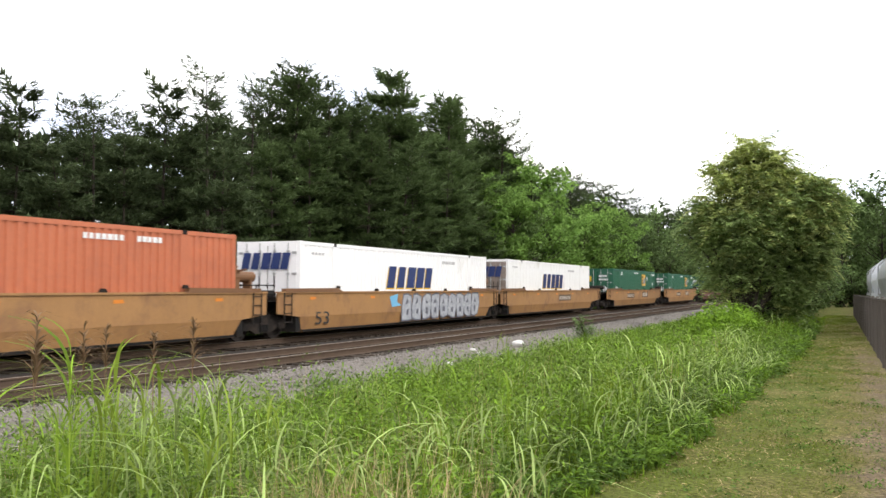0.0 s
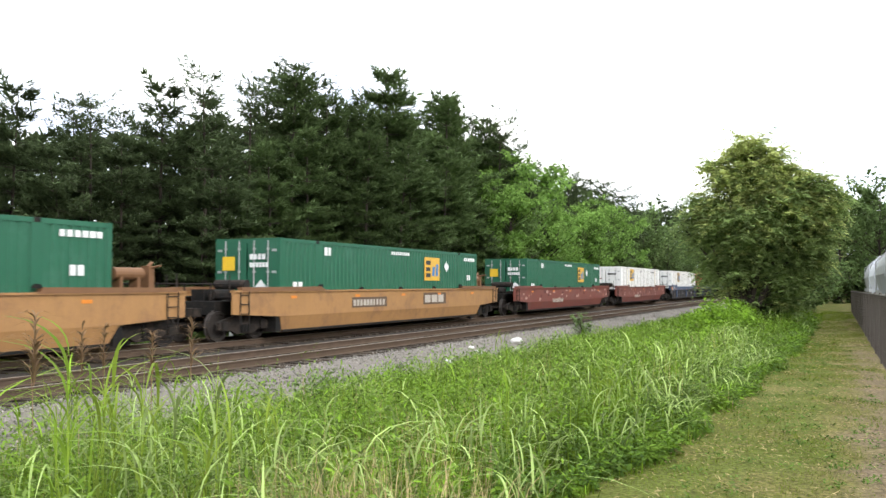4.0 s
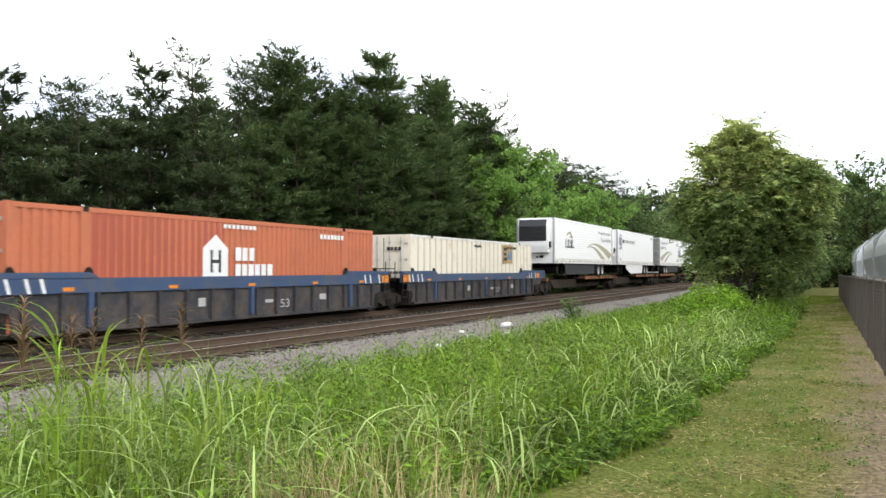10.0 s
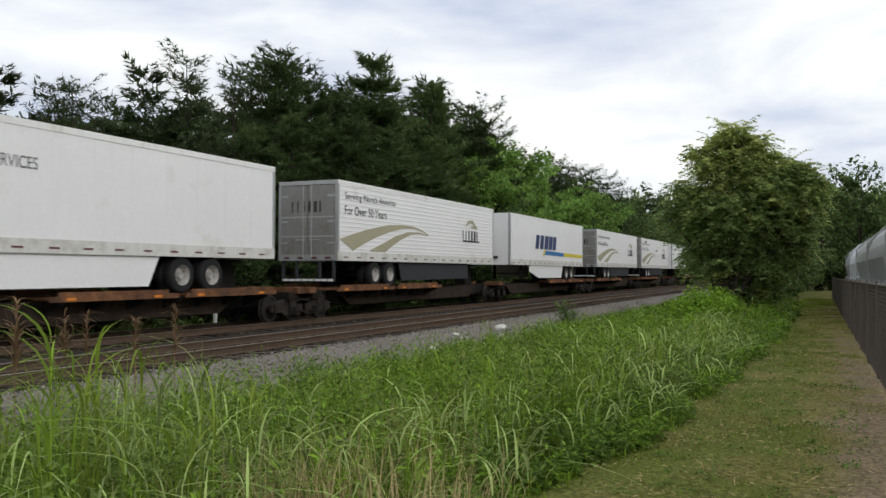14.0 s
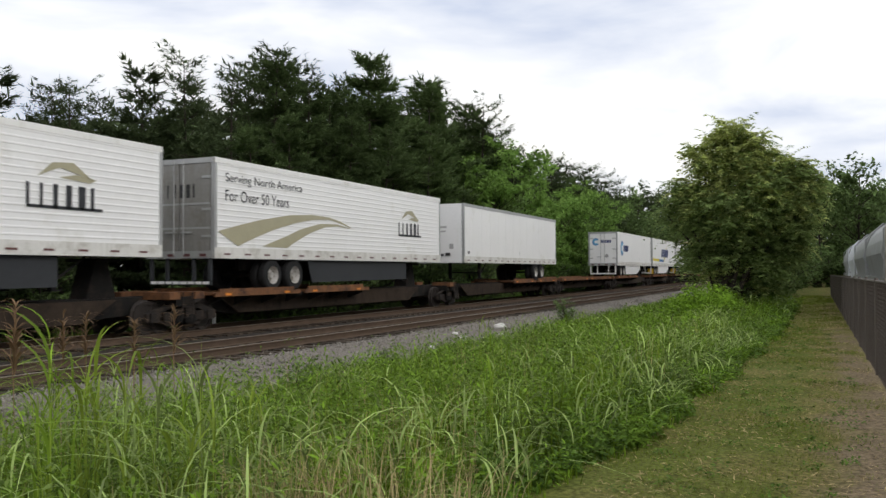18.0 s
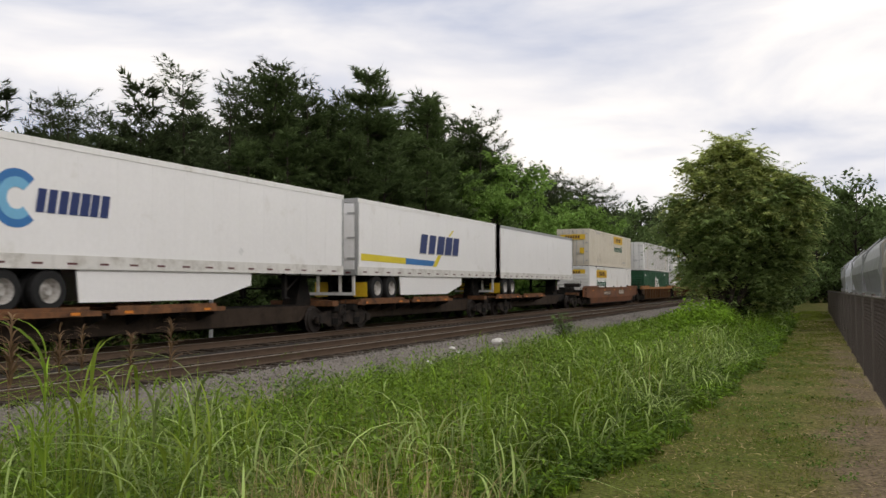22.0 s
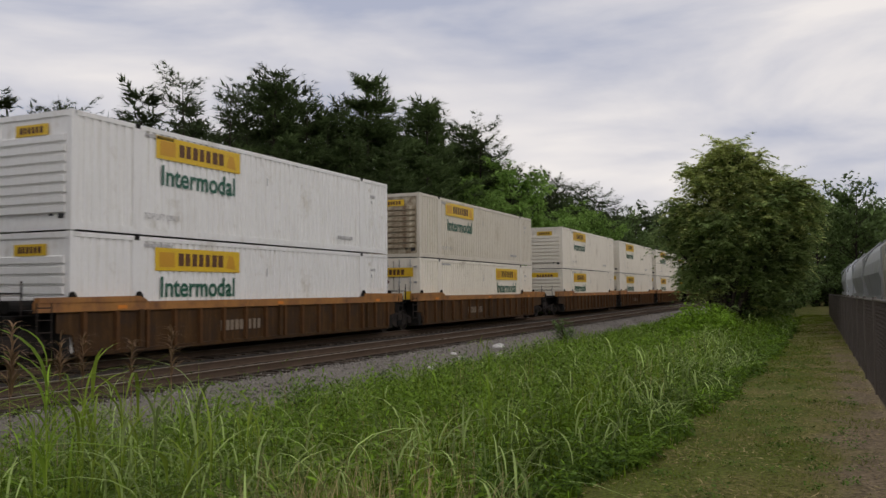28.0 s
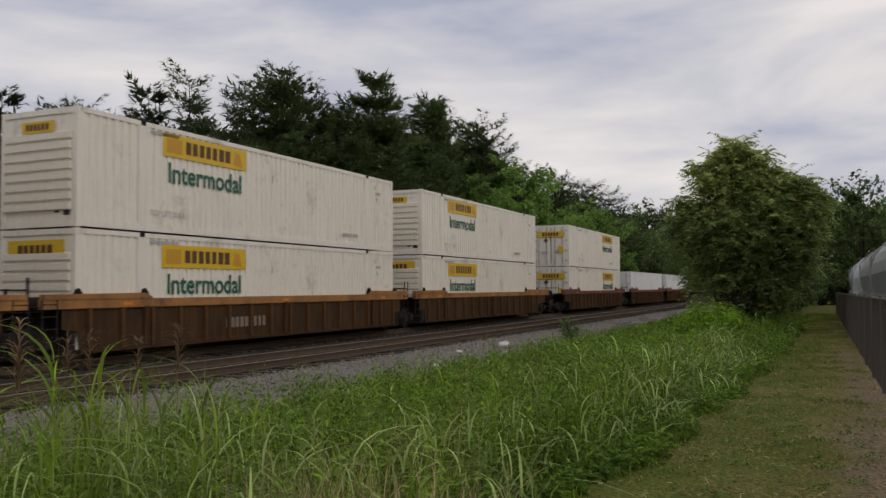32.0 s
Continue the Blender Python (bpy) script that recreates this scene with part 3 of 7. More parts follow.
def well_car(s, paint, web, label, lead=True, trail=True, ribbed=False, cap=None):
    """A container well: deep side sills with end platforms, gussets, floor, trucks. lead/trail: a coupler end, else a shared truck."""
    car = on_train(thing("well_car", label, "freight car", "well cars of the train"), s)
    a, b = (-2.45 if lead else -1.35), (LENGTH + 2.45 if trail else LENGTH + 1.35)
    cap = cap or paint
    zs = 1.15 if paint is BLUE_CAR else 1.28
    for sgn in (1, -1):
        x0, x1 = sorted((1.36 * sgn, 1.42 * sgn))
        if ribbed:
            web_part = part("side_web", Geo().prism([(a + 0.9, zs + 0.01), (a + 0.9, 0.8), (0.0, 0.74), (0.12, 0.24), (LENGTH - 0.12, 0.24), (LENGTH, 0.74), (b - 0.9, 0.8), (b - 0.9, zs + 0.01)], "x", x0, x1 - 0.03 if sgn > 0 else x1), web, car)
            part("top_sill", Geo().box(x0 - 0.04, x1 + 0.04, a + 0.3, b - 0.3, zs, 1.5), paint, car)
            part("bottom_sill", Geo().box(x0 - 0.02, x1 + 0.02, 0.15, LENGTH - 0.15, 0.22, 0.32), web, car)
            for y in (2.15, 8.35, 14.2):
                part("sill_gusset", shared(("sill_gusset", paint.name), lambda: Geo().box(-0.05, 0.075, -0.075, 0.075, 0.34, zs + 0.02)), paint if paint is BLUE_CAR else web, car).location = (1.43 * sgn, y, 0)
            n = 15
            for i in range(n + 1):
                y = 0.3 + i * (LENGTH - 0.6) / n
                part("side_rib", shared(("side_rib", web.name, zs), lambda: Geo().box(-0.06, 0.07, -0.05, 0.05, 0.3, zs + 0.01)), RUSTY_LIT_RIB if web is RUST_RIB else web, car).location = (1.43 * sgn, y, 0)
        else:
            part("side_sill", Geo().prism([(a, 1.5), (a, 0.82), (-0.15, 0.7), (LENGTH + 0.15, 0.7), (b, 0.82), (b, 1.5)], "x", x0, x1), paint, car)
            lo = Geo()
            for xx, zz, ya in ((1.415, 0.7, -0.15), (1.3, 0.22, 0.1), (1.24, 0.22, 0.1), (1.36, 0.7, -0.15)):
                lo.v += [(xx * sgn, ya, zz), (xx * sgn, LENGTH - ya, zz)]
            lo.f = [(0, 1, 3, 2), (2, 3, 5, 4), (4, 5, 7, 6), (6, 7, 1, 0), (0, 2, 4, 6), (1, 7, 5, 3)]
            part("lower_side", lo, paint, car)
            part("sill_flange", Geo().box(x0 - 0.05, x1 + 0.05, a, b, 1.47, 1.525), paint, car)
            part("lower_flange", Geo().box(*sorted((1.2 * sgn, 1.33 * sgn)), 0.1, LENGTH - 0.1, 0.19, 0.24), paint, car)
        for y0, y1, far in ((a + 0.35, 2.35, 0), (LENGTH - 2.35, b - 0.35, 1)):
            g = Geo().prism([(y0, 1.5), (y1 if not far else y0 + 0.2, 1.54) if far else (y0, 1.62), (y0 + 0.25, 1.64) if far else (y1 - 0.25, 1.64), (y1, 1.62) if far else (y1, 1.54), (y1, 1.5)], "x", x0 - 0.06, x1 + 0.06)
            part("end_gusset", g, cap, car)
        if ribbed:
            for y in (0.0, 2.15, LENGTH - 2.15, LENGTH):
                part("guide_horn", shared("guide_horn", lambda: Geo().prism([(-0.14, 0), (0.14, 0), (0.12, 0.14), (0.03, 0.24), (-0.05, 0.22)], "x", -0.03, 0.03)), UNDER, car).location = (1.38 * sgn, y, 1.52)
        for i, y in enumerate((1.5, 4.95, 8.35, 11.85, 15.0) if paint is BLUE_CAR else (1.5, 8.35, 15.0) if ribbed else (0.6, 4.6, 8.2, 11.6, 15.3)):
            part("reflector", shared("reflector", lambda: Geo().box(-0.004, 0.004, -0.16, 0.16, -0.045, 0.045)), AMBER, car).location = (1.4255 * sgn + (0.041 * sgn if ribbed else 0), y, 1.3 if not ribbed else zs + 0.09)
        for wa, wb in ((a + 0.2, -0.1), (LENGTH + 0.1, b - 0.2)):
            part("walkway", Geo().box(*sorted((0.7 * sgn, 1.36 * sgn)), wa, wb, 1.305, 1.34), UNDER, car)
    part("well_floor", Geo().box(-1.36, 1.36, 0.1, LENGTH - 0.1, 0.2, 0.27), UNDER, car)
    part("end_platform", Geo().prism([(a, 1.2), (a, 0.8), (-0.2, 0.75), (-0.05, 0.3), (0.05, 0.3), (0.05, 1.2)], "x", -0.75, 0.75).box(-1.36, 1.36, -0.3, -0.02, 0.21, 1.3), UNDER, car)
    part("end_platform", Geo().prism([(LENGTH - 0.05, 1.2), (LENGTH - 0.05, 0.3), (LENGTH + 0.05, 0.3), (LENGTH + 0.2, 0.75), (b, 0.8), (b, 1.2)], "x", -0.75, 0.75).box(-1.36, 1.36, LENGTH + 0.02, LENGTH + 0.3, 0.21, 1.3), UNDER, car)
    g = Geo().box(-0.25, 0.25, a - 0.35, a, 0.75, 1.0).tube((-0.9, a - 0.1, 0.5), (-0.3, a - 0.15, 0.75), 0.03)
    part("coupler", g, TRUCK, car)
    truck(car, -1.45 if lead else -1.6)
    if trail:
        truck(car, LENGTH + 1.45)
        part("coupler", Geo().box(-0.25, 0.25, b, b + 0.35, 0.75, 1.0).tube((0.3, b + 0.1, 0.75), (0.9, b + 0.1, 0.5), 0.03), TRUCK, car)
    ladder(car, a + 0.5, 1.46, 0.5, 1.5, TRUCK)
    ladder(car, b - 0.5, 1.46, 0.5, 1.5, TRUCK)
    for y in (a + 0.1, b - 0.1):
        g = Geo()
        for x in (-1.2, -0.5, 0.5, 1.2):
            g.tube((x, y, 1.2), (x, y, 2.0 if abs(x) > 1 else 1.75), 0.02, n=6)
        g.tube((-1.2, y, 1.72), (1.2, y, 1.72), 0.02, n=6)
        part("end_railing", g, TRUCK, car)
    if not ribbed:
        part("brake_reservoir", Geo().tube((0.55, LENGTH + 0.7, 1.98), (0.55, LENGTH + 1.7, 1.98), 0.17, n=14).box(0.4, 0.7, LENGTH + 0.85, LENGTH + 0.95, 1.3, 1.9).box(0.4, 0.7, LENGTH + 1.45, LENGTH + 1.55, 1.3, 1.9), cap, car)
        part("brake_stand", Geo().box(0.4, 0.7, b - 0.6, b - 0.4, 1.3, 2.2).tube((0.7, b - 0.5, 2.15), (1.0, b - 0.5, 2.2), 0.03).tube((0.45, b - 0.5, 2.1), (0.45, b - 0.25, 2.3), 0.05), cap, car)
        part("brake_drum", Geo().tube((-0.45, a + 1.5, 1.7), (0.75, a + 1.5, 1.7), 0.15, n=14), TRUCK, car)
        for y in (2.2, 4.92, 8.03, 11.13, 13.95):
            part("latch", shared("latch", lambda: Geo().prism([(-0.12, 0), (0.12, 0), (0.06, 0.09), (-0.05, 0.1)], "x", -0.04, 0.04)), UNDER, car).location = (1.4, y, 1.524 if 2.4 < y < 13.7 else 1.62)
    part("brake_gear", Geo().box(-0.6, -0.1, a + 0.5, a + 1.3, 1.2, 1.55).tube((0.2, a + 0.5, 1.4), (0.2, a + 1.5, 1.4), 0.16, n=12), UNDER, car)
    return car


def spine_car(s, length, wheels, label, trail=True, loaded=True):
    """A skeleton car for trailers: centre spine, outrigger decks with a fascia, hitch, trucks."""
    car = on_train(thing("spine_car", label, "freight car", "spine cars of the train"), s)
    part("centre_spine", Geo().prism([(-1.6, 1.02), (-1.6, 0.62), (1.2, 0.5), (2.2, 0.36), (length - 2.2, 0.36), (length - 1.2, 0.5), (length + 1.6, 0.62), (length + 1.6, 1.02)], "x", -0.38, 0.38), UNDER, car)
    y0, y1 = wheels
    for sgn in (1, -1):
        xa, xb = sorted((0.38 * sgn, 1.3 * sgn))
        for a, b in ((y0, (y0 + y1) / 2 - 0.15), ((y0 + y1) / 2 + 0.15, y1)):
            deck = part("wheel_deck", Geo().box(xa, xb, a, b, 1.02, 1.08), DECK, car)
            part("deck_fascia", Geo().box(min(1.28 * sgn, 1.34 * sgn), max(1.28 * sgn, 1.34 * sgn), a, b, 0.97, 1.1), DECK, deck)
            part("wheel_guide", Geo().box(min(1.22 * sgn, 1.26 * sgn), max(1.22 * sgn, 1.26 * sgn), a + 0.3, b - 0.3, 1.08, 1.2), DECK, deck)
            for y in (a + 0.6, b - 0.8):
                part("reflector", shared("deck_reflector", lambda: Geo().box(-0.004, 0.004, -0.14, 0.14, -0.035, 0.035)), AMBER if y < a + 1 else GREY_INK, deck).location = (1.345 * sgn, y, 1.035)
        n = 7
        for i in range(n):
            y = y0 + 0.4 + i * (y1 - y0 - 0.8) / (n - 1)
            part("outrigger", shared(("outrigger", sgn), lambda: Geo().prism([(0.3 * sgn, 0.55), (0.3 * sgn, 1.02), (1.28 * sgn, 1.02), (1.28 * sgn, 0.9)], "y", -0.04, 0.04)), UNDER, car).location = (0, y, 0)
        part("side_plate", Geo().prism([(1.0, 0.98), (2.0, 0.42), (length - 2.0, 0.42), (length - 1.0, 0.98)], "x", *sorted((0.6 * sgn, 0.64 * sgn))), DUSTY, car)
        part("end_sill", Geo().box(*sorted((0.4 * sgn, 1.35 * sgn)), -1.9, -1.5, 0.95, 1.15), DECK, car)
        part("end_sill", Geo().box(*sorted((0.4 * sgn, 1.35 * sgn)), length + 1.2, length + 1.6, 0.95, 1.15), DECK, car)
    hy = length - 1.2 if y0 < length / 2 else 1.2
    if loaded:
        part("trailer_hitch", Geo().prism([(hy - 0.5, 1.0), (hy + 0.5, 1.0), (hy + 0.2, 2.02), (hy - 0.2, 2.02)], "x", -0.3, 0.3).box(-0.55, 0.55, hy - 0.4, hy + 0.4, 1.98, 2.06).tube((-0.5, hy, 1.0), (-0.4, hy + 0.9, 1.0), 0.06), UNDER, car)
    else:
        part("trailer_hitch", Geo().box(-0.55, 0.55, hy - 0.6, hy + 0.2, 1.04, 1.14).tube((-0.4, hy - 1.6, 1.08), (-0.4, hy - 0.4, 1.1), 0.05).tube((0.4, hy - 1.6, 1.08), (0.4, hy - 0.4, 1.1), 0.05), DECK, car, "folded rusty hitch")
    part("end_frame", Geo().box(-1.2, 1.2, -1.5, -0.9, 0.75, 1.0), UNDER, car)
    part("end_frame", Geo().box(-1.2, 1.2, length + 0.9, length + 1.2, 0.75, 1.0), UNDER, car)
    truck(car, -1.3)
    if trail:
        truck(car, length + 1.3)
        part("coupler", Geo().box(-0.2, 0.2, length + 1.6, length + 2.1, 0.7, 0.95), TRUCK, car)
    ladder(car, -1.2, 1.36, 0.4, 1.15, TRUCK)
    return car


def trailer_wheel_geo(kind):
    if kind == "tyre":
        return Geo().lathe([(0.29, -0.14), (0.45, -0.14), (0.495, -0.1), (0.505, 0.0), (0.495, 0.1), (0.45, 0.14), (0.29, 0.14)], (0, 0), 24)
    return Geo().lathe([(0.0, 0.06), (0.1, 0.08), (0.13, 0.0), (0.2, -0.04), (0.25, 0.06), (0.29, 0.13), (0.3, 0.1)], (0, 0), 20)


def trailer(s, label, near="rear", style="plates", skirt="none", reefer=False, doors=None, roof_dark=False, paint=None):
    """A 53-foot road trailer: walls, rails, doors or nose, rear tandem, landing gear, skirt."""
    c = on_train(thing("semi_trailer", label, "trailer", "trailers on the train"), s)
    paint = paint or WHITE_BRIGHT
    zb, zt = 2.1, 5.08
    L = LENGTH
    for sgn in (1, -1):
        def side():
            g = flutes(0.12, L - 0.12, 1.285, 0.007, 0.165, zb + 0.32, zt - 0.16) if style == "fluted" else Geo().box(1.24, 1.285, 0.1, L - 0.1, zb + 0.3, zt - 0.14)
            return g if sgn == 1 else flip(g)
        part("side_wall", shared(("trailer_side", paint.name, style, sgn), side), paint, c)
        if style == "plates":
            for i in range(1, 13):
                part("wall_seam", shared(("wall_seam", paint.name), lambda: Geo().box(-0.003, 0.0005, -0.02, 0.02, zb + 0.3, zt - 0.15)), paint, c).location = (1.287 * sgn, i * L / 13, 0)
        rail = part("base_rail", shared(("base_rail", sgn), lambda: Geo().box(*sorted((1.22 * sgn, 1.3 * sgn)), 0.02, L - 0.02, zb, zb + 0.33)), BASE_GREY, c)
        for i in range(16):
            part("reflective_tape", shared("tape", lambda: Geo().box(-0.003, 0.003, -0.15, 0.15, -0.025, 0.025)), RED_INK, rail).location = (1.302 * sgn, 0.6 + i * 0.99, zb + 0.13)
        part("top_rail", shared(("trailer_top", roof_dark, sgn), lambda: Geo().box(*sorted((1.22 * sgn, 1.3 * sgn)), 0.02, L - 0.02, zt - 0.16, zt)), STEEL if roof_dark else WHITE, c)
        for y in (0.06, L - 0.06):
            part("corner_post", shared("trailer_post", lambda: Geo().box(-0.06, 0.06, -0.06, 0.06, zb, zt)), STEEL, c).location = (1.235 * sgn, y, 0)
    part("roof", shared("trailer_roof", lambda: Geo().box(-1.25, 1.25, 0.05, L - 0.05, zt - 0.05, zt - 0.01)), WHITE, c)
    part("floor", shared("trailer_floor", lambda: Geo().box(-1.22, 1.22, 0.05, L - 0.05, zb + 0.05, zb + 0.25)), UNDER, c)
    part("end_wall", shared(("trailer_end", paint.name), lambda: Geo().box(-1.2, 1.2, L - 0.07, L - 0.02, zb, zt - 0.02)), paint, c)
    rear = near == "rear"
    wy = (3.0, 4.25) if rear else (L - 4.25, L - 3.0)
    if style != "fluted" and rear:
        wy = (1.75, 3.0)
    doors = doors or paint
    if rear:
        part("rear_header", shared("rear_header", lambda: Geo().box(-1.24, 1.24, -0.03, 0.08, zt - 0.16, zt - 0.01)), STEEL, c)
        part("rear_sill", shared("rear_sill", lambda: Geo().box(-1.24, 1.24, -0.03, 0.08, zb, zb + 0.22)), STEEL, c)
        holder = part("door_panel", Geo().box(-1.16, 1.16, 0.03, 0.06, zb + 0.2, zt - 0.14), doors, c)
        for sgn in (-1, 1):
            leaf = part("door_leaf", Geo().box(*sorted((0.02 * sgn, 1.15 * sgn)), -0.01, 0.03, zb + 0.23, zt - 0.18), doors, c)
            part("lock_rod", Geo().tube((0.18 * sgn, -0.04, zb + 0.1), (0.18 * sgn, -0.04, zt - 0.05), 0.02, n=6).box(min(0.1 * sgn, 0.5 * sgn), max(0.1 * sgn, 0.5 * sgn), -0.06, -0.03, zb + 0.75, zb + 0.8), STEEL, leaf)
            if doors is GREY_DOOR:
                for zz in (3.0, 3.72):
                    part("door_band", shared("door_band", lambda: Geo().box(-0.56, 0.56, -0.006, 0.0, -0.03, 0.03)), STEEL, leaf).location = (0.585 * sgn, -0.0115, zz)
            for zz in (2.75, 3.55, 4.5):
                part("hinge", shared("trailer_hinge", lambda: Geo().box(-0.16, 0.16, -0.03, 0, -0.035, 0.035)), STEEL, leaf).location = (1.02 * sgn, -0.012, zz)
        g = Geo().box(-1.15, 1.15, 0.02, 0.1, 1.32, 1.44)
        for x in (-1.15, -0.55, 0.45, 1.05):
            g.box(x, x + 0.1, 0.02, 0.1, 1.4, zb)
        guard = part("underride_guard", g, GREY_SKIRT if doors is GREY_DOOR else BASE_GREY, c)
        for i in range(8):
            part("reflective_tape", shared("guard_tape", lambda: Geo().box(-0.12, 0.12, -0.004, 0.0, -0.04, 0.04)), RED_INK if i % 2 else WHITE_INK, guard).location = (-0.98 + i * 0.28, 0.018, 1.38)
        for x in (-0.9, -0.3, 0.3, 0.9):
            part("tail_lamp", shared("tail_lamp", lambda: Geo().box(-0.12, 0.12, -0.036, -0.03, -0.04, 0.04)), RED_INK, c).location = (x, 0, zb + 0.1)
    else:
        part("nose_wall", shared(("nose", paint.name), lambda: Geo().box(-1.17, 1.17, 0.0, 0.05, zb, zt - 0.02)), paint, c)
        part("nose_fittings", Geo().box(0.3, 0.55, -0.05, 0, zb + 0.35, zb + 0.5).box(0.05, 0.2, -0.04, 0, zb + 0.35, zb + 0.45).box(-0.5, -0.3, -0.04, 0, zb + 0.6, zb + 0.7), BLACK_INK, c)
    if reefer:
        unit = part("cooling_unit", Geo().prism([(-0.02, 2.75), (-0.42, 2.8), (-0.5, 3.2), (-0.5, 4.5), (-0.35, 4.95), (-0.02, 5.0)], "x", -1.0, 1.0), WHITE_BRIGHT, c)
        part("cooling_grille", Geo().prism([(-0.46, 3.5), (-0.53, 3.55), (-0.53, 4.5), (-0.38, 4.94), (-0.3, 4.94)], "x", -0.96, 0.9), REEFER_DARK, unit)
        for i in range(11):
            part("grille_slat", shared("grille_slat", lambda: Geo().box(-0.94, 0.88, -0.012, 0.0, -0.012, 0.012)), UNDER, unit).location = (0, -0.535, 3.6 + i * 0.085)
        part("side_vent", Geo().box(0.86, 1.004, -0.3, -0.1, 3.0, 3.12).box(0.86, 1.004, -0.3, -0.1, 3.2, 3.3), BLACK_INK, unit)
        part("control_box", Geo().box(1.0, 1.1, -0.22, -0.02, 3.1, 3.5), GREY_SKIRT, unit)
        part("fuel_tank", Geo().tube((-0.8, 2.0, 1.7), (0.9, 2.0, 1.7), 0.3, n=14), UNDER, c)
    slider = part("axle_frame", Geo().box(-0.55, -0.42, wy[0] - 0.9, wy[1] + 0.9, 1.75, 2.12).box(0.42, 0.55, wy[0] - 0.9, wy[1] + 0.9, 1.75, 2.12).box(-0.5, 0.5, wy[0] - 0.05, wy[1] + 0.05, 1.7, 1.85), UNDER, c)
    for y in wy:
        part("axle", shared("trailer_axle", lambda: Geo().tube((-1.1, 0, 0), (1.1, 0, 0), 0.07, n=10)), UNDER, slider).location = (0, y, 1.59)
        for sgn in (1, -1):
            for x in (1.1, 0.78):
                w = part("trailer_wheel", shared("trailer_tyre", lambda: trailer_wheel_geo("tyre")), TYRE, c)
                w.location = (x * sgn, y, 1.59)
                if x > 1:
                    r = part("rim", shared("trailer_rim", lambda: trailer_wheel_geo("rim")), RIM, w)
                    r.rotation_euler = (0, 0, 0 if sgn > 0 else math.pi)
                    r.location = (0.01 * sgn, 0, 0)
    fy = L - 3.2 if rear else 3.2
    for sgn in (1, -1):
        part("landing_leg", Geo().box(0.85 * sgn - 0.07, 0.85 * sgn + 0.07, fy - 0.07, fy + 0.07, 1.3, 2.12).box(0.85 * sgn - 0.14, 0.85 * sgn + 0.14, fy - 0.14, fy + 0.14, 1.26, 1.3), UNDER, c)
    part("leg_brace", Geo().tube((-0.85, fy, 1.6), (0.85, fy, 1.6), 0.03).tube((0.85, fy, 1.45), (0.85, fy + 1.0, 2.1), 0.03), UNDER, c)
    if skirt == "white":
        a, b = (wy[1] + 0.75, wy[1] + 7.6) if rear else (wy[0] - 8.2, wy[0] - 1.2)
        out = [(a, zb), (a + 0.1, 1.3), (b - 1.8, 1.3), (b, 1.72), (b, zb)] if rear else [(a, zb), (a, 1.72), (a + 1.9, 1.3), (b - 0.1, 1.3), (b + 0.3, zb)]
        for sgn in (1, -1):
            part("side_skirt", Geo().prism(out, "x", *sorted((1.2 * sgn, 1.23 * sgn))), WHITE_BRIGHT, c)
    if skirt == "grey":
        a, b = (wy[1] + 0.9, wy[1] + 8.6) if rear else (wy[0] - 9.0, wy[0] - 0.9)
        for sgn in (1, -1):
            part("side_skirt", Geo().prism([(a, zb), (a + 0.3, 1.32), (b, 1.36), (b, zb)], "x", *sorted((1.12 * sgn, 1.15 * sgn))), GREY_SKIRT, c)
    return c


# ---- markings: names are plain shapes in their colours ----
def sign_pair(c, u, words=True, top=True):
    """The yellow board with a row of letter blocks and the green word below it."""
    v = 2.1 if top else 2.0
    s = mark("yellow_board", [rect(0, 3.6, 0, 0.62)], YELLOW, c, 1.3, u, v, label="yellow painted name board")
    mark("board_emblem", [rect(0.15, 0.75, 0.1, 0.5), ], mat("amber_emblem", (0.55, 0.28, 0.02), 0.5, vary=0.1, bump=0.0), s, 0, 0, 0.005, Matrix.Identity(4))
    mark("board_emblem", [[(2.95, 0.12), (3.4, 0.08), (3.3, 0.45), (3.1, 0.5)]], mat("amber_emblem", (0.6, 0.3, 0.02)), s, 0, 0, 0.005, Matrix.Identity(4))
    mark("name_block", bars(0.9, 2.88, 0.14, 0.49, 7, 0, 0.36, 3), BROWN_INK, s, 0, 0, 0.006, Matrix.Identity(4))
    mark("lettering", shared_text("Intermodal", 0.56, 3.15, 0.02), GREEN_INK, c, 1.302, u + 0.22, v - 0.72, label="dark green lettering")


TEXTS = {}


def shared_text(words, height, width, weight=0.0):
    if (words, height, width) not in TEXTS:
        TEXTS[words, height, width] = text_mesh(words, height, width, weight)
    return TEXTS[words, height, width]


def small_print(c, spots, ink=GREY_INK, x=1.3):
    """Short rows of unreadable stencilled marks."""
    for i, (u, v, w, h, n) in enumerate(spots):
        mark("stencil", bars(0, w, 0, h, n, 0, 0.3, 5 + i), ink, c, x, u, v)


def slanted_name(c, u, v, w, h, x=1.292, shadow=YELLOW):
    """Five leaning blue blocks with a pale outline."""
    if shadow:
        mark("name_shadow", bars(0, w, 0, h, 5, 0.25, 0.16, 2), shadow, c, x, u - 0.06, v - 0.05)
    mark("name_block", bars(0, w, 0, h, 5, 0.25, 0.24, 2), BLUE_INK, c, x + 0.005, u, v, label="dark blue slanted name shapes")


def arc_shape(u0, v0, u1, v1, rise, t0, t1, n=14):
    """A swoosh that tapers from t0 to t1 in thickness."""
    top, low = [], []
    for i in range(n + 1):
        k = i / n
        u, v = u0 + (u1 - u0) * k, v0 + (v1 - v0) * k + rise * math.sin(math.pi * k * 0.8)
        t = t0 + (t1 - t0) * k
        top.append((u, v + t / 2))
        low.append((u + t * 0.3, v - t / 2))
    return top, low


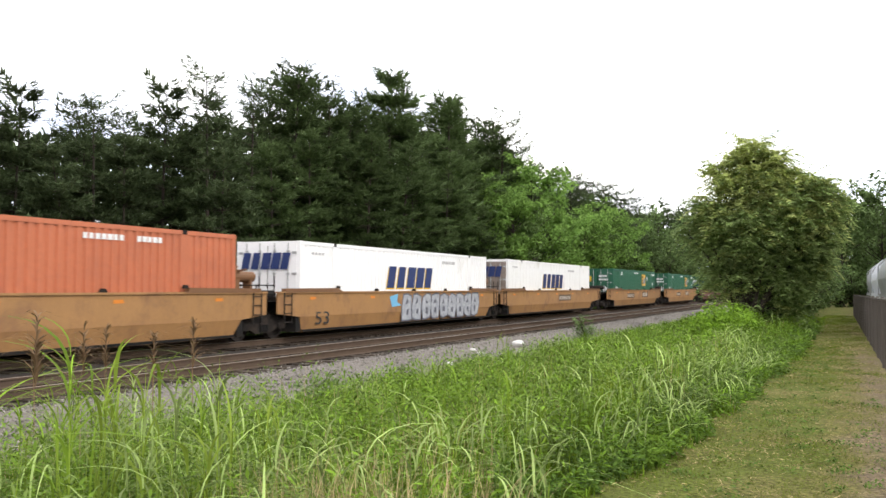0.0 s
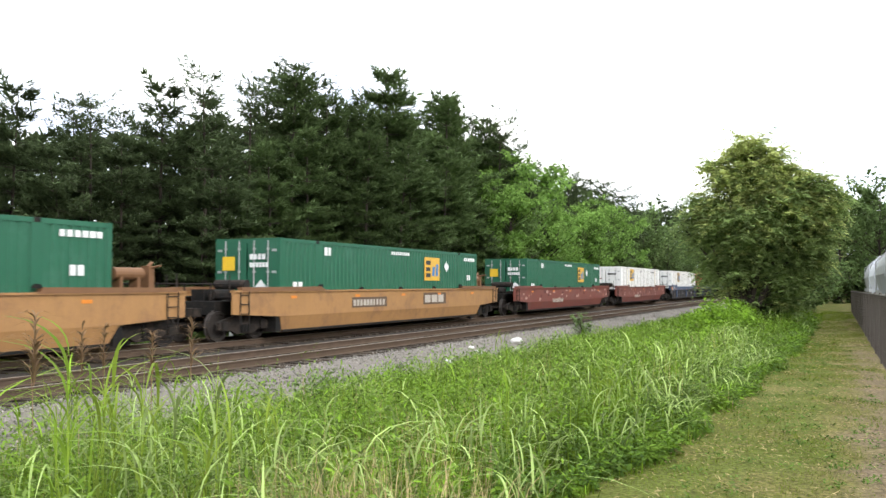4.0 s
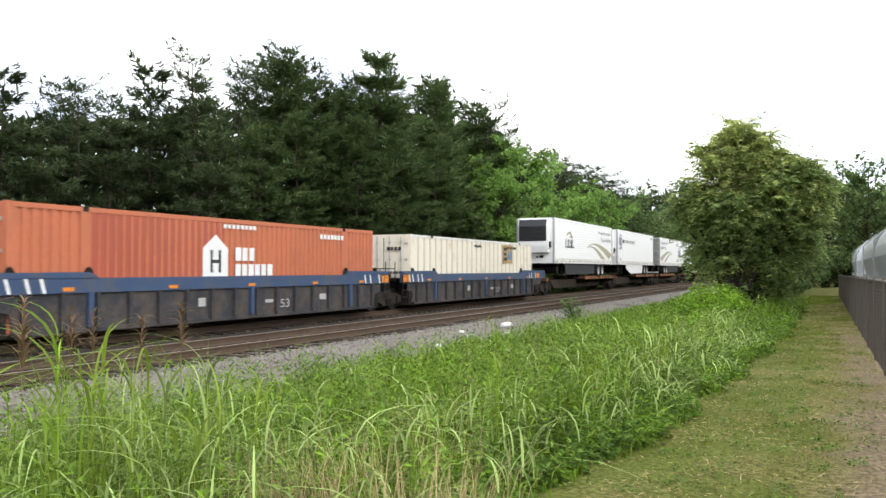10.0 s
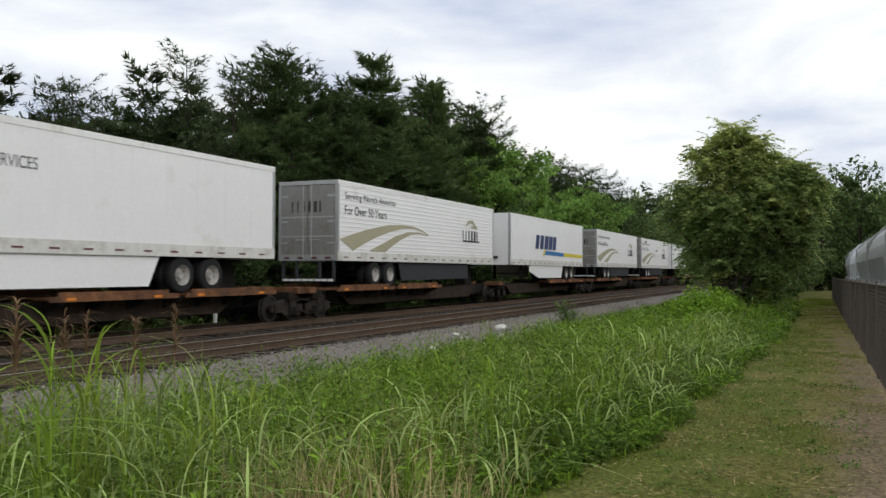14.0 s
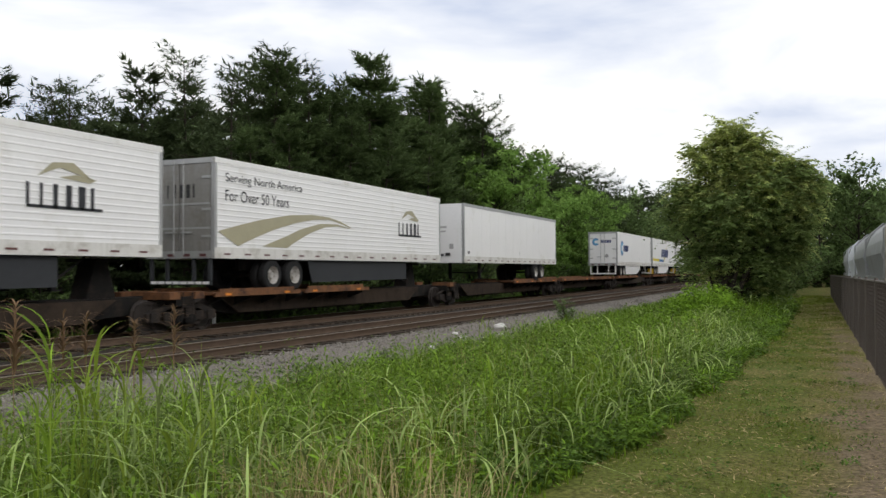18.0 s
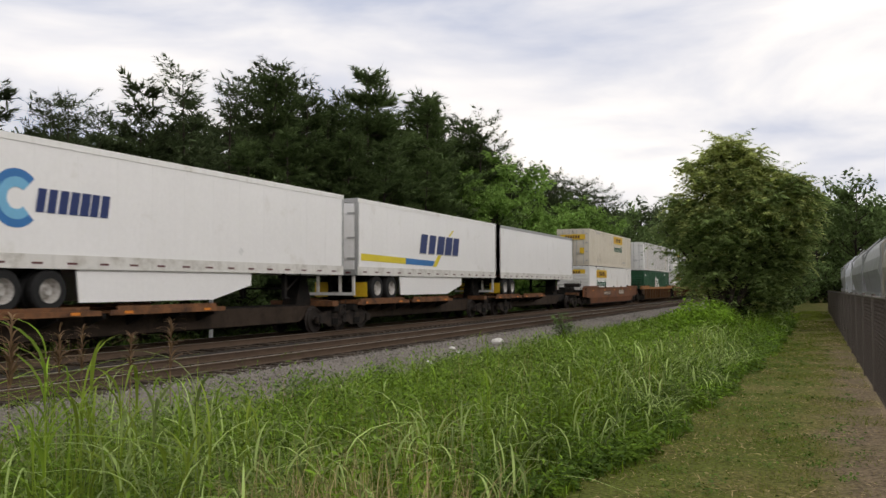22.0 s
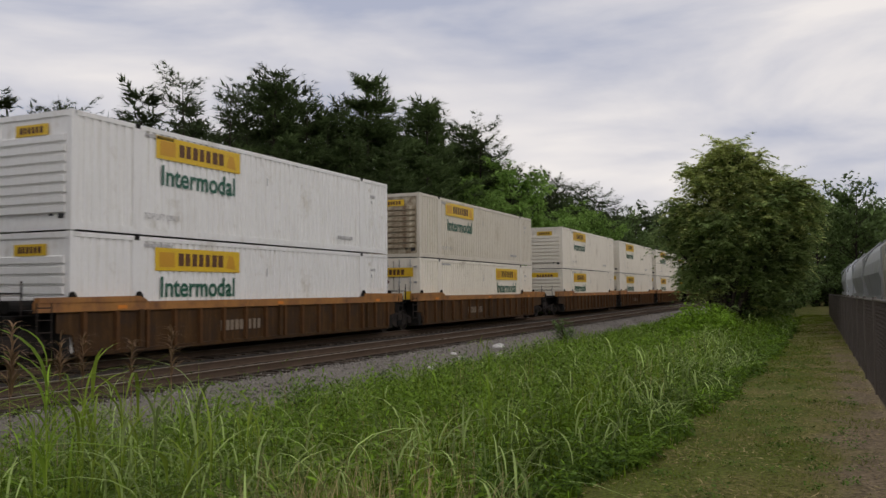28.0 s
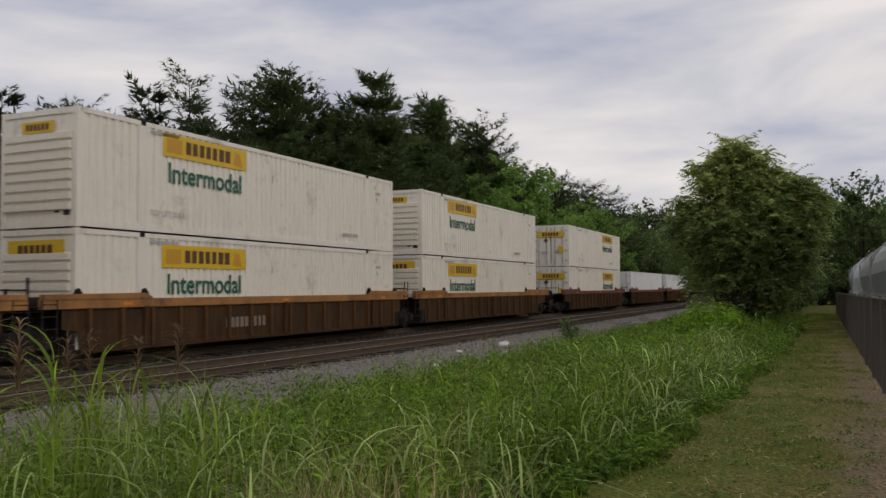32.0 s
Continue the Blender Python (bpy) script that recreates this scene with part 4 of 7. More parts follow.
def swoosh(c, pieces, material, x=1.3):
    for j, p in enumerate(pieces):
        top, low = arc_shape(*p)
        n = len(top)
        g = Geo().add([(u, v, 0.0) for u, v in top] + [(u, v, 0.0) for u, v in low], [(n + i, n + i + 1, i + 1, i) for i in range(n - 1)])
        ob = part("swoosh", g, material, c, "khaki gold swoosh")
        ob.matrix_basis = Matrix.Translation((x + 0.006 * j, 0, 0)) @ SIDE

# ---- the consist, from the head: s is the place of each load's leading end at the start ----
GRP = "containers on the train"
RUST_END = mat("rust_stained_end_steel", (0.5, 0.44, 0.32), 0.65, vary=0.2, scale=1.6, fine=12, bump=0.1, dirt=(0.17, 0.11, 0.06), amount=0.5, streak=(0.12, 0.075, 0.04))
TAN_DOOR = mat("grimy_tan_doors", (0.24, 0.19, 0.155), 0.6, vary=0.2, scale=1.0, fine=10, bump=0.06, dirt=(0.13, 0.1, 0.08), amount=0.35, streak=(0.12, 0.09, 0.07))
ZC = 0.31


def three(s, paint, web, label, ribbed, cap=None):
    for i, k in enumerate(s):
        well_car(k, paint, web, label, lead=i == 0, trail=i == len(s) - 1, ribbed=ribbed, cap=cap)


three((3.75, 23.17, 42.43), GOLD, GOLD, "ochre articulated well car with smooth deep sides", False, mat("brown_sill_cap", (0.16, 0.075, 0.03), 0.7, vary=0.15, bump=0.05))
for k in (65.62, 88.66):
    well_car(k, GOLD, GOLD, "ochre single well car with smooth deep sides", cap=mat("brown_sill_cap", (0.16, 0.075, 0.03)))
for k in (112.24, 135.38):
    well_car(k, RED_CAR, RED_CAR, "faded red single well car with scuffed sides")
three((158.57, 177.8, 197.26), BLUE_CAR, DARK_RIB, "blue articulated well car with ribbed dark sides", True)
well_car(421.85, BROWN_CAR, BROWN_CAR, "rusty brown single well car with smooth sides")
three((444.57, 464.0, 483.25), ORANGE_CAR, RUST_RIB, "orange-brown articulated well car with ribbed rusty sides", True)
three((506.45, 525.06, 544.0), ORANGE_CAR, RUST_RIB, "orange-brown articulated well car with ribbed rusty sides", True)
three((567.65, 588.4, 607.7), RED_CAR, RUST_RIB, "brown articulated well car with ribbed sides", True)

# car side lettering: reporting names as blocks, panel boards
BOARD = mat("dark_lettering_board", (0.1, 0.06, 0.035), 0.7, vary=0.15, bump=0.0)
FADED = mat("faded_white_marking", (0.42, 0.37, 0.31), 0.7, vary=0.25, bump=0.0)
CARS = {round(s, 1): ob for ob, s in MOVING}
for k in (42.43, 65.62, 88.66, 421.85):
    car = CARS[round(k, 1)]
    mark("number_board", [rect(0, 2.6, 0, 0.38)], BOARD, car, 1.4225, 8.6 if k < 60 else 4.2, 0.86)
    mark("number_block", bars(0, 2.4, 0, 0.22, 10, 0, 0.4, 4), FADED, car, 1.4275, 8.7 if k < 60 else 4.3, 0.93)
    if k > 60:
        mark("name_board", [rect(0, 2.3, 0, 0.5)], BOARD, car, 1.4225, 10.0, 0.86)
        mark("name_block", bars(0, 2.0, 0, 0.32, 3, 0, 0.26, 4), FADED, car, 1.4275, 10.15, 0.94)
mark("size_number", shared_text("53", 0.42, 0.85), BLACK_INK, CARS[23.2], 1.4225, 0.75, 0.42, label="black size number")
g2 = CARS[23.2]
rnd = random.Random(4)
DARK_SPRAY = mat("dark_blue_grey_spray", (0.11, 0.11, 0.13), 0.6, vary=0.25, scale=3, fine=10, bump=0.0)
for i in range(9):
    u = 7.0 + i * 0.88
    d, q = [rnd.uniform(-0.08, 0.08) for j in range(8)], rnd.uniform(0.2, 0.32)
    body = [(u + d[0], 0.42 + d[1]), (u + 0.3, 0.36), (u + 0.72 + d[2], 0.42 + d[3]), (u + 0.8 + d[4], 0.9), (u + 0.76, 1.3 + d[5]), (u + 0.4, 1.38), (u + 0.02 + d[6], 1.3 + d[7]), (u - 0.05, 0.85)]
    mark("spray_outline", [[(u + 0.39 + (a - u - 0.39) * 1.16, 0.86 + (b - 0.86) * 1.12) for a, b in body]], DARK_SPRAY, g2, 1.4225, 0, 0)
    mark("spray_letter", [body], PATCH_INK, g2, 1.4275, 0, 0, label="grey and white spray-painted letter shape")
    mark("spray_counter", [[(u + q, 0.62 + d[1]), (u + q + 0.2 + d[0], 0.58 + d[2]), (u + q + 0.24, 0.8), (u + q + 0.06, 0.84 + d[3])], [(u + q - 0.02 + d[4], 0.98), (u + q + 0.2 + d[5], 0.96 + d[6]), (u + q + 0.12, 1.2 + d[7])]], DARK_SPRAY, g2, 1.4325, 0, 0)
mark("spray_tail", [[(5.9, 1.3), (6.6, 1.42), (6.5, 1.1), (6.9, 0.95), (6.1, 0.9)]], BLUE_LIGHT, g2, 1.4275, 0, 0)
for k in (112.24, 135.38):
    car = CARS[round(k, 1)]
    rnd = random.Random(int(k))
    SCUFFS = [mat("pale_scuffed_paint", (0.4, 0.26, 0.22), 0.7, vary=0.25, scale=3, fine=12, bump=0.0), mat("dark_scuffed_paint", (0.1, 0.035, 0.028), 0.8, vary=0.25, scale=3, fine=12, bump=0.0), mat("dusty_scuffed_paint", (0.27, 0.13, 0.1), 0.8, vary=0.25, scale=3, fine=12, bump=0.0)]
    for i in range(46):
        u, v = -2.1 + 20.2 * (i + rnd.uniform(0.1, 0.9)) / 46, rnd.uniform(0.8, 1.4)
        w, h = rnd.uniform(0.12, 0.5), rnd.uniform(0.05, 0.13)
        if 0.2 < (u + 3) % 3.7 < 0.9:
            continue
        mark("paint_scuff", [[(u, v - h * rnd.uniform(0.5, 1)), (u + w * 0.5, v - h * rnd.uniform(0.7, 1.1)), (u + w, v - h * rnd.uniform(0.3, 1)), (u + w * 1.1, v + h * 0.3), (u + w * 0.7, v + h * rnd.uniform(0.5, 1)), (u + w * 0.2, v + h * rnd.uniform(0.4, 1))]], SCUFFS[rnd.choice((0, 0, 1, 2, 2))], car, 1.4225, 0, 0)
    mark("number_block", bars(0, 2.2, 0, 0.22, 10, 0, 0.45, 4), FADED, car, 1.4225, 4.4, 0.62)
for k in (158.57, 177.8, 197.26):
    car = CARS[round(k, 1)]
    mark("sill_stripe", [rect(u, u + 0.09, 0, 0.33, -0.3) for u in (-0.4, -0.1, 0.4, 0.8, 15.3, 15.7, 16.4)], WHITE_INK, car, 1.4625, 0, 1.16)
    mark("end_square", [rect(-1.0, -0.45, 0, 0.28), rect(LENGTH + 0.45, LENGTH + 1.0, 0, 0.28)], AMBER, car, 1.4625, 0, 1.18)
    mark("panel_mark", [rect(0, 0.3, 0, 0.24), rect(3.1, 3.5, 0, 0.1), rect(6.2, 6.6, 0, 0.2)], GREY_INK, car, 1.41, 6.0, 0.66)
for k in (158.57, 177.8, 197.26):
    mark("size_number", shared_text("53", 0.27, 0.5), GREY_INK, CARS[round(k, 1)], 1.41, 9.9, 0.48, label="pale size number")
for k in (464.0, 483.25, 525.06):
    car = CARS[round(k, 1)]
    mark("name_block", bars(0, 2.0, 0, 0.3, 9, 0, 0.4, 4), mat("worn_pale_marking", (0.22, 0.17, 0.12), 0.7, vary=0.3, bump=0.0), car, 1.41, 5.4, 0.6)

# single containers
c = container(3.75, ZC, ORANGE, "orange corrugated container in an ochre well car", GRP)
mark("name_block", bars(0, 3.6, 0, 0.5, 6, 0, 0.3, 8), WHITE_INK, c, 1.29, 3.2, 1.45)
small_print(c, [(5.2, 2.55, 1.0, 0.12, 5), (10.6, 2.5, 1.3, 0.14, 7), (12.3, 2.5, 0.9, 0.14, 5)], WHITE_INK, 1.29)
for k, near, u in ((23.17, "doors", 5.9), (42.43, "doors", 5.8)):
    c = container(k, ZC, WHITE_BRIGHT if k < 30 else WHITE, ("white smooth-sided" if k > 30 else "white corrugated") + " container with a dark blue slanted name mark", GRP, "plates" if k > 30 else "corrugated", near, end=TAN_DOOR if k > 30 else None)
    slanted_name(c, u, 1.34, 4.1, 0.85, 1.282 if k > 30 else 1.29)
    small_print(c, [(11.0, 2.4, 1.4, 0.13, 8), (0.7, 2.45, 0.8, 0.08, 4)], GREY_INK, 1.282)
    mark("name_block", bars(-1.05, 0.95, 1.95, 2.5, 5, 0.2, 0.22, 2), BLUE_INK, c, 0, -0.065, 0, END)


def emblem(c, u, v, paper=YELLOW):
    s = mark("emblem_panel", [rect(0, 1.5, 0, 1.0)], mat("faded_tan_panel", (0.36, 0.24, 0.09), 0.6, vary=0.2, scale=1.5, fine=12, bump=0.0, dirt=(0.24, 0.16, 0.08), amount=0.3) if paper is None else mat("amber_panel", (0.62, 0.36, 0.04), 0.5, vary=0.15, scale=1.5, fine=12, bump=0.0, dirt=(0.4, 0.25, 0.08), amount=0.25), c, 1.305, u, v, label="amber square emblem with dark and blue shapes")
    mark("emblem_shape", [rect(0.14, 0.6, 0.14, 0.32), rect(0.14, 0.56, 0.41, 0.57), rect(0.14, 0.6, 0.68, 0.86)], BLACK_INK, s, 0, 0, 0.005, Matrix.Identity(4))
    mark("emblem_shape", [rect(0.72, 0.98, 0.2, 0.6, 0.15), rect(1.1, 1.32, 0.2, 0.72, 0.1)], BLUE_MID, s, 0, 0, 0.005, Matrix.Identity(4))


def diamond(c, u, v, r, x=1.302, face=SIDE):
    mark("diamond_placard", [[(0, -r), (r, 0), (0, r), (-r, 0)]], WHITE_INK, c, x, u, v, face)


for k in (65.62, 88.66, 112.24):
    c = container(k, ZC, GREEN, "green corrugated container with an amber emblem", GRP, "corrugated", "doors")
    emblem(c, 10.35, 1.57)
    diamond(c, 12.6, 2.2, 0.25)
    small_print(c, [(7.4, 2.58, 1.6, 0.13, 9), (14.6, 2.5, 1.3, 0.16, 6), (14.9, 1.6, 0.45, 0.25, 2), (2.55, 2.4, 0.5, 0.28, 2), (0.7, 1.2, 0.6, 0.28, 2)], WHITE_INK, 1.302)
    mark("amber_square", [rect(-0.95, -0.45, 1.85, 2.3)], YELLOW, c, 0, -0.07, 0, END)
    mark("name_block", bars(0.15, 0.8, 2.2, 2.38, 4, 0, 0.25), WHITE_INK, c, 0, -0.07, 0, END)
    mark("name_block", bars(0.15, 0.9, 1.95, 2.1, 6, 0, 0.25), WHITE_INK, c, 0, -0.07, 0, END)
    m = mark("diamond_placard", [[(0.6, 1.05), (0.85, 1.3), (0.6, 1.55), (0.35, 1.3)]], WHITE_INK, c, 0, -0.07, 0, END)
for k, paint, post, u in ((135.38, WHITE, POST_GREY, 3.15), (158.57, WHITE, POST_GREY, 3.35), (197.26, CREAM, mat("dull_cream_post", (0.5, 0.44, 0.35), 0.6, vary=0.15, bump=0.05), 11.25)):
    c = container(k, ZC, paint, "white container with outside posts and an amber emblem" if paint is WHITE else "cream container with outside posts and an amber emblem", GRP, "posts", "doors", post)
    emblem(c, u, 1.72, None if k > 150 else YELLOW)
    small_print(c, [(11.9, 2.5, 1.5, 0.13, 8), (7.2, 2.5, 0.9, 0.12, 5)], BLACK_INK, 1.305)
    mark("amber_square", [rect(-0.95, -0.55, 1.9, 2.2)], YELLOW, c, 0, -0.07, 0, END)
    small = mark("stencil", bars(0.2, 0.9, 2.2, 2.35, 4, 0, 0.25) + bars(0.2, 0.9, 1.2, 1.3, 5, 0, 0.25), BLACK_INK, c, 0, -0.07, 0, END)
c = container(177.8, ZC, ORANGE, "orange corrugated container with faded red panels and white house emblem", GRP, "corrugated", "doors")
part("faded_panel", wave(2.32, 7.2, 1.293, 0.028, 0.265, 0.2, H - 0.14), ORANGE_DARK, c, "faded darker red panel")
mark("house_emblem", [[(0, 0), (1.1, 0), (1.1, 0.85), (0.55, 1.25), (0, 0.85)]], WHITE_INK, c, 1.302, 6.3, 1.15, label="white house-shaped emblem")
mark("emblem_shape", [rect(0.32, 0.42, 0.15, 0.8), rect(0.68, 0.78, 0.15, 0.8), rect(0.42, 0.68, 0.42, 0.52)], BLACK_INK, c, 1.308, 6.3, 1.15)
mark("name_block", bars(0, 1.0, 0.35, 0.75, 3, 0, 0.25) + bars(0, 1.9, -0.1, 0.25, 6, 0, 0.25, 3), WHITE_INK, c, 1.302, 7.75, 1.3)
small_print(c, [(7.2, 2.6, 1.6, 0.12, 8), (12.4, 2.45, 1.6, 0.16, 7)], WHITE_INK, 1.302)
mark("name_block", bars(0.1, 0.9, 2.2, 2.38, 4) + bars(0.0, 1.0, 1.95, 2.1, 7) + bars(0.1, 0.95, 1.3, 1.4, 7), WHITE_INK, c, 0, -0.07, 0, END)

# double stacks
for i, (k, up, low) in enumerate(((421.85, ("doors", 8.7), ("front", 2.3)), (464.0, ("front", 2.8), ("front", 2.8)), (483.25, ("front", 2.9), ("doors", 9.75)), (506.45, ("front", 2.85), ("front", 2.85)), (525.06, ("front", 2.85), ("front", 2.85)), (544.0, ("front", 2.85), ("front", 2.85)), (567.65, ("doors", 9.75), ("doors", 9.75)))):
    for top, (near, u) in ((False, low), (True, up)):
        paint = WHITE_OLD if (top and i in (0, 2)) else WHITE if i < 2 else WHITE_WARM
        c = container(k, ZC + (H + 0.025 if top else 0), paint, ("dusty " if paint is WHITE_OLD else "") + "white corrugated container with a yellow name board, " + ("stacked on another" if top else "under another"), GRP, "corrugated", near, end=RUST_END if top and i == 2 else None)
        sign_pair(c, u, top=top)
        mark("lettering", shared_text("TOP LIFT ONLY", 0.16, 1.35), GREY_INK, c, 1.3, 2.4, 0.44, label="small grey stencilled lettering")
        small_print(c, [(12.2, 0.42, 1.1, 0.13, 8), (7.8, 1.9, 0.08, 0.26, 1), (14.7, 2.2, 0.4, 0.1, 4), (14.75, 1.95, 0.1, 0.12, 1), (2.4, 2.62, 1.1, 0.09, 10)], GREY_INK, 1.3)
        if near == "front":
            b = mark("yellow_board", [rect(-0.55, 0.55, 2.32, 2.6) if top or i == 1 else rect(-0.95, 0.95, 2.2, 2.62)], YELLOW, c, 0, -0.024 if top else -0.024, 0, END)
            mark("name_block", bars(-0.4, 0.4, 2.38, 2.54, 6, 0, 0.34, 3) if top or i == 1 else bars(-0.6, 0.6, 2.3, 2.5, 6, 0, 0.34, 3), BROWN_INK, c, 0, -0.03, 0, END)
            mark("end_placard", [rect(0.55, 0.7, 0.35, 0.52), rect(0.85, 1.05, 0.28, 0.55)], BLACK_INK, c, 0, 0.026, 0, END)
        else:
            mark("yellow_board", [rect(-1.0, 1.0, 2.05, 2.45)], YELLOW, c, 0, -0.07, 0, END)
            mark("name_block", bars(-0.6, 0.6, 2.13, 2.37, 6, 0, 0.34, 3), BROWN_INK, c, 0, -0.076, 0, END)
            mark("yellow_notice", [rect(0.55, 0.9, 0.95, 1.4)], YELLOW, c, 0, -0.07, 0, END)
            mark("red_placard", [[(-0.35, 1.65), (-0.18, 1.82), (-0.35, 1.99), (-0.52, 1.82)]], RED_INK, c, 0, -0.07, 0, END)
c = container(444.57, ZC, GREEN_DARK, "dark green corrugated container under a white one", GRP, "corrugated", "front")
mark("house_emblem", [[(0, 0), (1.1, 0), (1.1, 0.85), (0.55, 1.25), (0, 0.85)]], WHITE_INK, c, 1.302, 6.6, 1.15, label="white house-shaped emblem")
mark("name_block", bars(0, 0.45, 0.35, 0.75, 1, 0, 0.2) + bars(0, 1.1, -0.1, 0.25, 3, 0, 0.25, 3), WHITE_INK, c, 1.302, 8.1, 1.3)
mark("emblem_shape", [rect(0.26, 0.4, 0.12, 0.42), rect(0.7, 0.84, 0.12, 0.42), rect(0.26, 0.84, 0.5, 0.78)], mat("dark_red_emblem", (0.12, 0.04, 0.035), 0.6, vary=0.15, bump=0.0), c, 1.308, 6.6, 1.15)
mark("size_number", shared_text("53", 0.25, 0.45), WHITE_INK, c, 1.302, 14.3, 1.45)
small_print(c, [(0.6, 2.3, 0.6, 0.2, 3), (12.5, 2.5, 1.0, 0.14, 5)], WHITE_INK, 1.302)
c = container(444.57, ZC + H + 0.025, WHITE, "dusty white container with dark outside posts, stacked on a green one", GRP, "posts", "doors", mat("dark_side_post", (0.2, 0.185, 0.16), 0.6, vary=0.2, bump=0.05))
mark("emblem_panel", [rect(5.4, 6.3, 1.5, 2.5)], GREY_INK, c, 1.305, 0, 0)
for k in (588.4, 607.7):
    c = container(k, ZC, WHITE, "plain white smooth-sided shipping container", GRP, "plates", "doors")

# trailers on spine cars
LAB = "black and rusty spine car for road trailers"
TRAILERS = [(218.12, "front"), (236.4, "front"), (256.45, "rear"), (275.3, "front"), (295.72, "rear"), (314.0, "rear"), (333.03, "front"), (350.6, "none"), (368.2, "rear"), (385.38, "rear"), (400.7, "rear")]
for i, (k, near) in enumerate(TRAILERS):
    rear = near == "rear"
    spine_car(k, 16.2, (0.0, 15.2) if near == "none" else (0.0, 9.2) if rear else (7.4, 16.2), LAB, loaded=near != "none")


def band(c, top, low, x):
    """One khaki band between an upper and a lower edge."""
    n = len(top)
    g = Geo().add([(u, v, 0.0) for u, v in top] + [(u, v, 0.0) for u, v in low], [(n + i, n + i + 1, i + 1, i) for i in range(n - 1)])
    part("swoosh", g, TAN_INK, c, "khaki gold swoosh").matrix_basis = Matrix.Translation((x, 0, 0)) @ SIDE


def flute_marks(c, words_at, name_at, mirrored):
    mark("lettering", shared_text("Serving North America", 0.34, 4.1), GREY_SKIRT, c, 1.302, words_at, 4.32, label="grey lettering")
    mark("lettering", shared_text("For Over 50 Years", 0.34, 3.3), GREY_SKIRT, c, 1.302, words_at + (0.9 if mirrored else 0.0), 3.82, label="grey lettering")
    mark("name_block", bars(0, 2.2, 0, 0.55, 6, 0, 0.72, 6) + [rect(0, 2.2, -0.02, 0.05)], GREY_SKIRT, c, 1.302, name_at, 3.2)
    mark("leaping_emblem", [[(0.3, 0.7), (0.9, 0.95), (1.6, 0.8), (1.9, 0.72), (1.3, 1.1), (0.7, 1.05)], [(0.9, 0.72), (1.8, 0.65), (2.0, 0.75), (1.4, 0.82)]], TAN_INK, c, 1.302, name_at, 3.2)
    if mirrored:
        band(c, [(8.3, 3.34), (9.05, 3.53), (9.85, 3.64), (10.93, 3.67), (12.37, 3.58), (14.0, 3.33), (15.0, 3.13), (16.05, 2.9)], [(8.32, 3.32), (9.05, 3.45), (9.85, 3.56), (10.94, 3.5), (12.03, 3.33), (13.23, 3.06), (14.2, 2.78), (15.1, 2.48)], 1.302)
        band(c, [(8.4, 3.31), (9.3, 3.42), (10.43, 3.39), (11.69, 3.14), (12.62, 2.85), (13.88, 2.5)], [(8.42, 3.29), (9.31, 3.35), (10.14, 3.28), (11.15, 3.02), (12.0, 2.7), (12.5, 2.48)], 1.302)
    else:
        band(c, [(7.9, 3.34), (7.15, 3.53), (6.35, 3.64), (5.27, 3.67), (3.83, 3.58), (2.2, 3.33), (1.2, 3.13), (0.15, 2.9)], [(7.88, 3.32), (7.15, 3.45), (6.35, 3.56), (5.26, 3.5), (4.17, 3.33), (2.97, 3.06), (2.0, 2.78), (1.1, 2.48)], 1.302)
        band(c, [(7.8, 3.31), (6.9, 3.42), (5.77, 3.39), (4.51, 3.14), (3.58, 2.85), (2.32, 2.5)], [(7.78, 3.29), (6.89, 3.35), (6.06, 3.28), (5.05, 3.02), (4.2, 2.7), (3.7, 2.48)], 1.302)


LAB_F = "white fluted road trailer with khaki swooshes"
c = trailer(218.12, LAB_F + ", cooling unit at its nose", "front", "fluted", "grey", True)
flute_marks(c, 11.58, 2.5, True)
c = trailer(236.4, "white smooth road trailer with a cooling unit and round emblem", "front", "plates", "white", True)
ring = Geo()
for i in range(28):
    a0, a1 = 2 * math.pi * i / 28, 2 * math.pi * (i + 1) / 28
    ring.add([(r * math.cos(a), r * math.sin(a), 0) for a in (a0, a1) for r in (0.52, 0.61)], [(0, 1, 3, 2)])
ob = part("round_emblem", ring, BLUE_INK, c)
ob.matrix_basis = Matrix.Translation((1.292, 1.21, 4.08)) @ SIDE
mark("emblem_shape", bars(-0.36, 0.42, -0.34, 0.34, 3, 0, 0.5), BLUE_INK, c, 1.292, 1.21, 4.08)
mark("name_block", bars(0, 0.75, 0, 0.3, 3, 0, 0.25), BLACK_INK, c, 1.292, 2.0, 3.98)
mark("lettering", shared_text("TRANSPORTATION SERVICES", 0.28, 4.1), BLACK_INK, c, 1.292, 2.95, 3.98, label="black lettering")
small_print(c, [(0.4, 3.4, 1.6, 0.08, 9), (0.35, 2.5, 0.2, 0.3, 1), (0.9, 2.45, 0.6, 0.2, 3)], GREY_INK, 1.292)
for k in (256.45, 295.72, 314.0):
    c = trailer(k, LAB_F, "rear", "fluted", "grey", False, GREY_DOOR)
    flute_marks(c, 0.5, 11.85, False)
    mark("name_block", bars(-0.7, 0.75, 3.9, 4.3, 6, 0, 0.72, 6), BLACK_INK, c, 0, -0.012, 0, END)
c = trailer(275.3, "white road trailer with blue name shapes and coloured stripe", "front", "plates", "white")
slanted_name(c, 4.7, 3.15, 4.6, 0.85, 1.292, GREY_INK)
mark("stripe", [[(6.6, 2.78), (11.0, 2.74), (11.0, 2.98), (6.9, 3.05)]], BLUE_MID, c, 1.292)
mark("stripe", [[(11.0, 2.74), (16.0, 2.7), (16.0, 2.92), (11.0, 2.98)], [(6.2, 2.7), (6.5, 2.7), (6.9, 3.1), (6.6, 3.1)]], LEMON, c, 1.292)
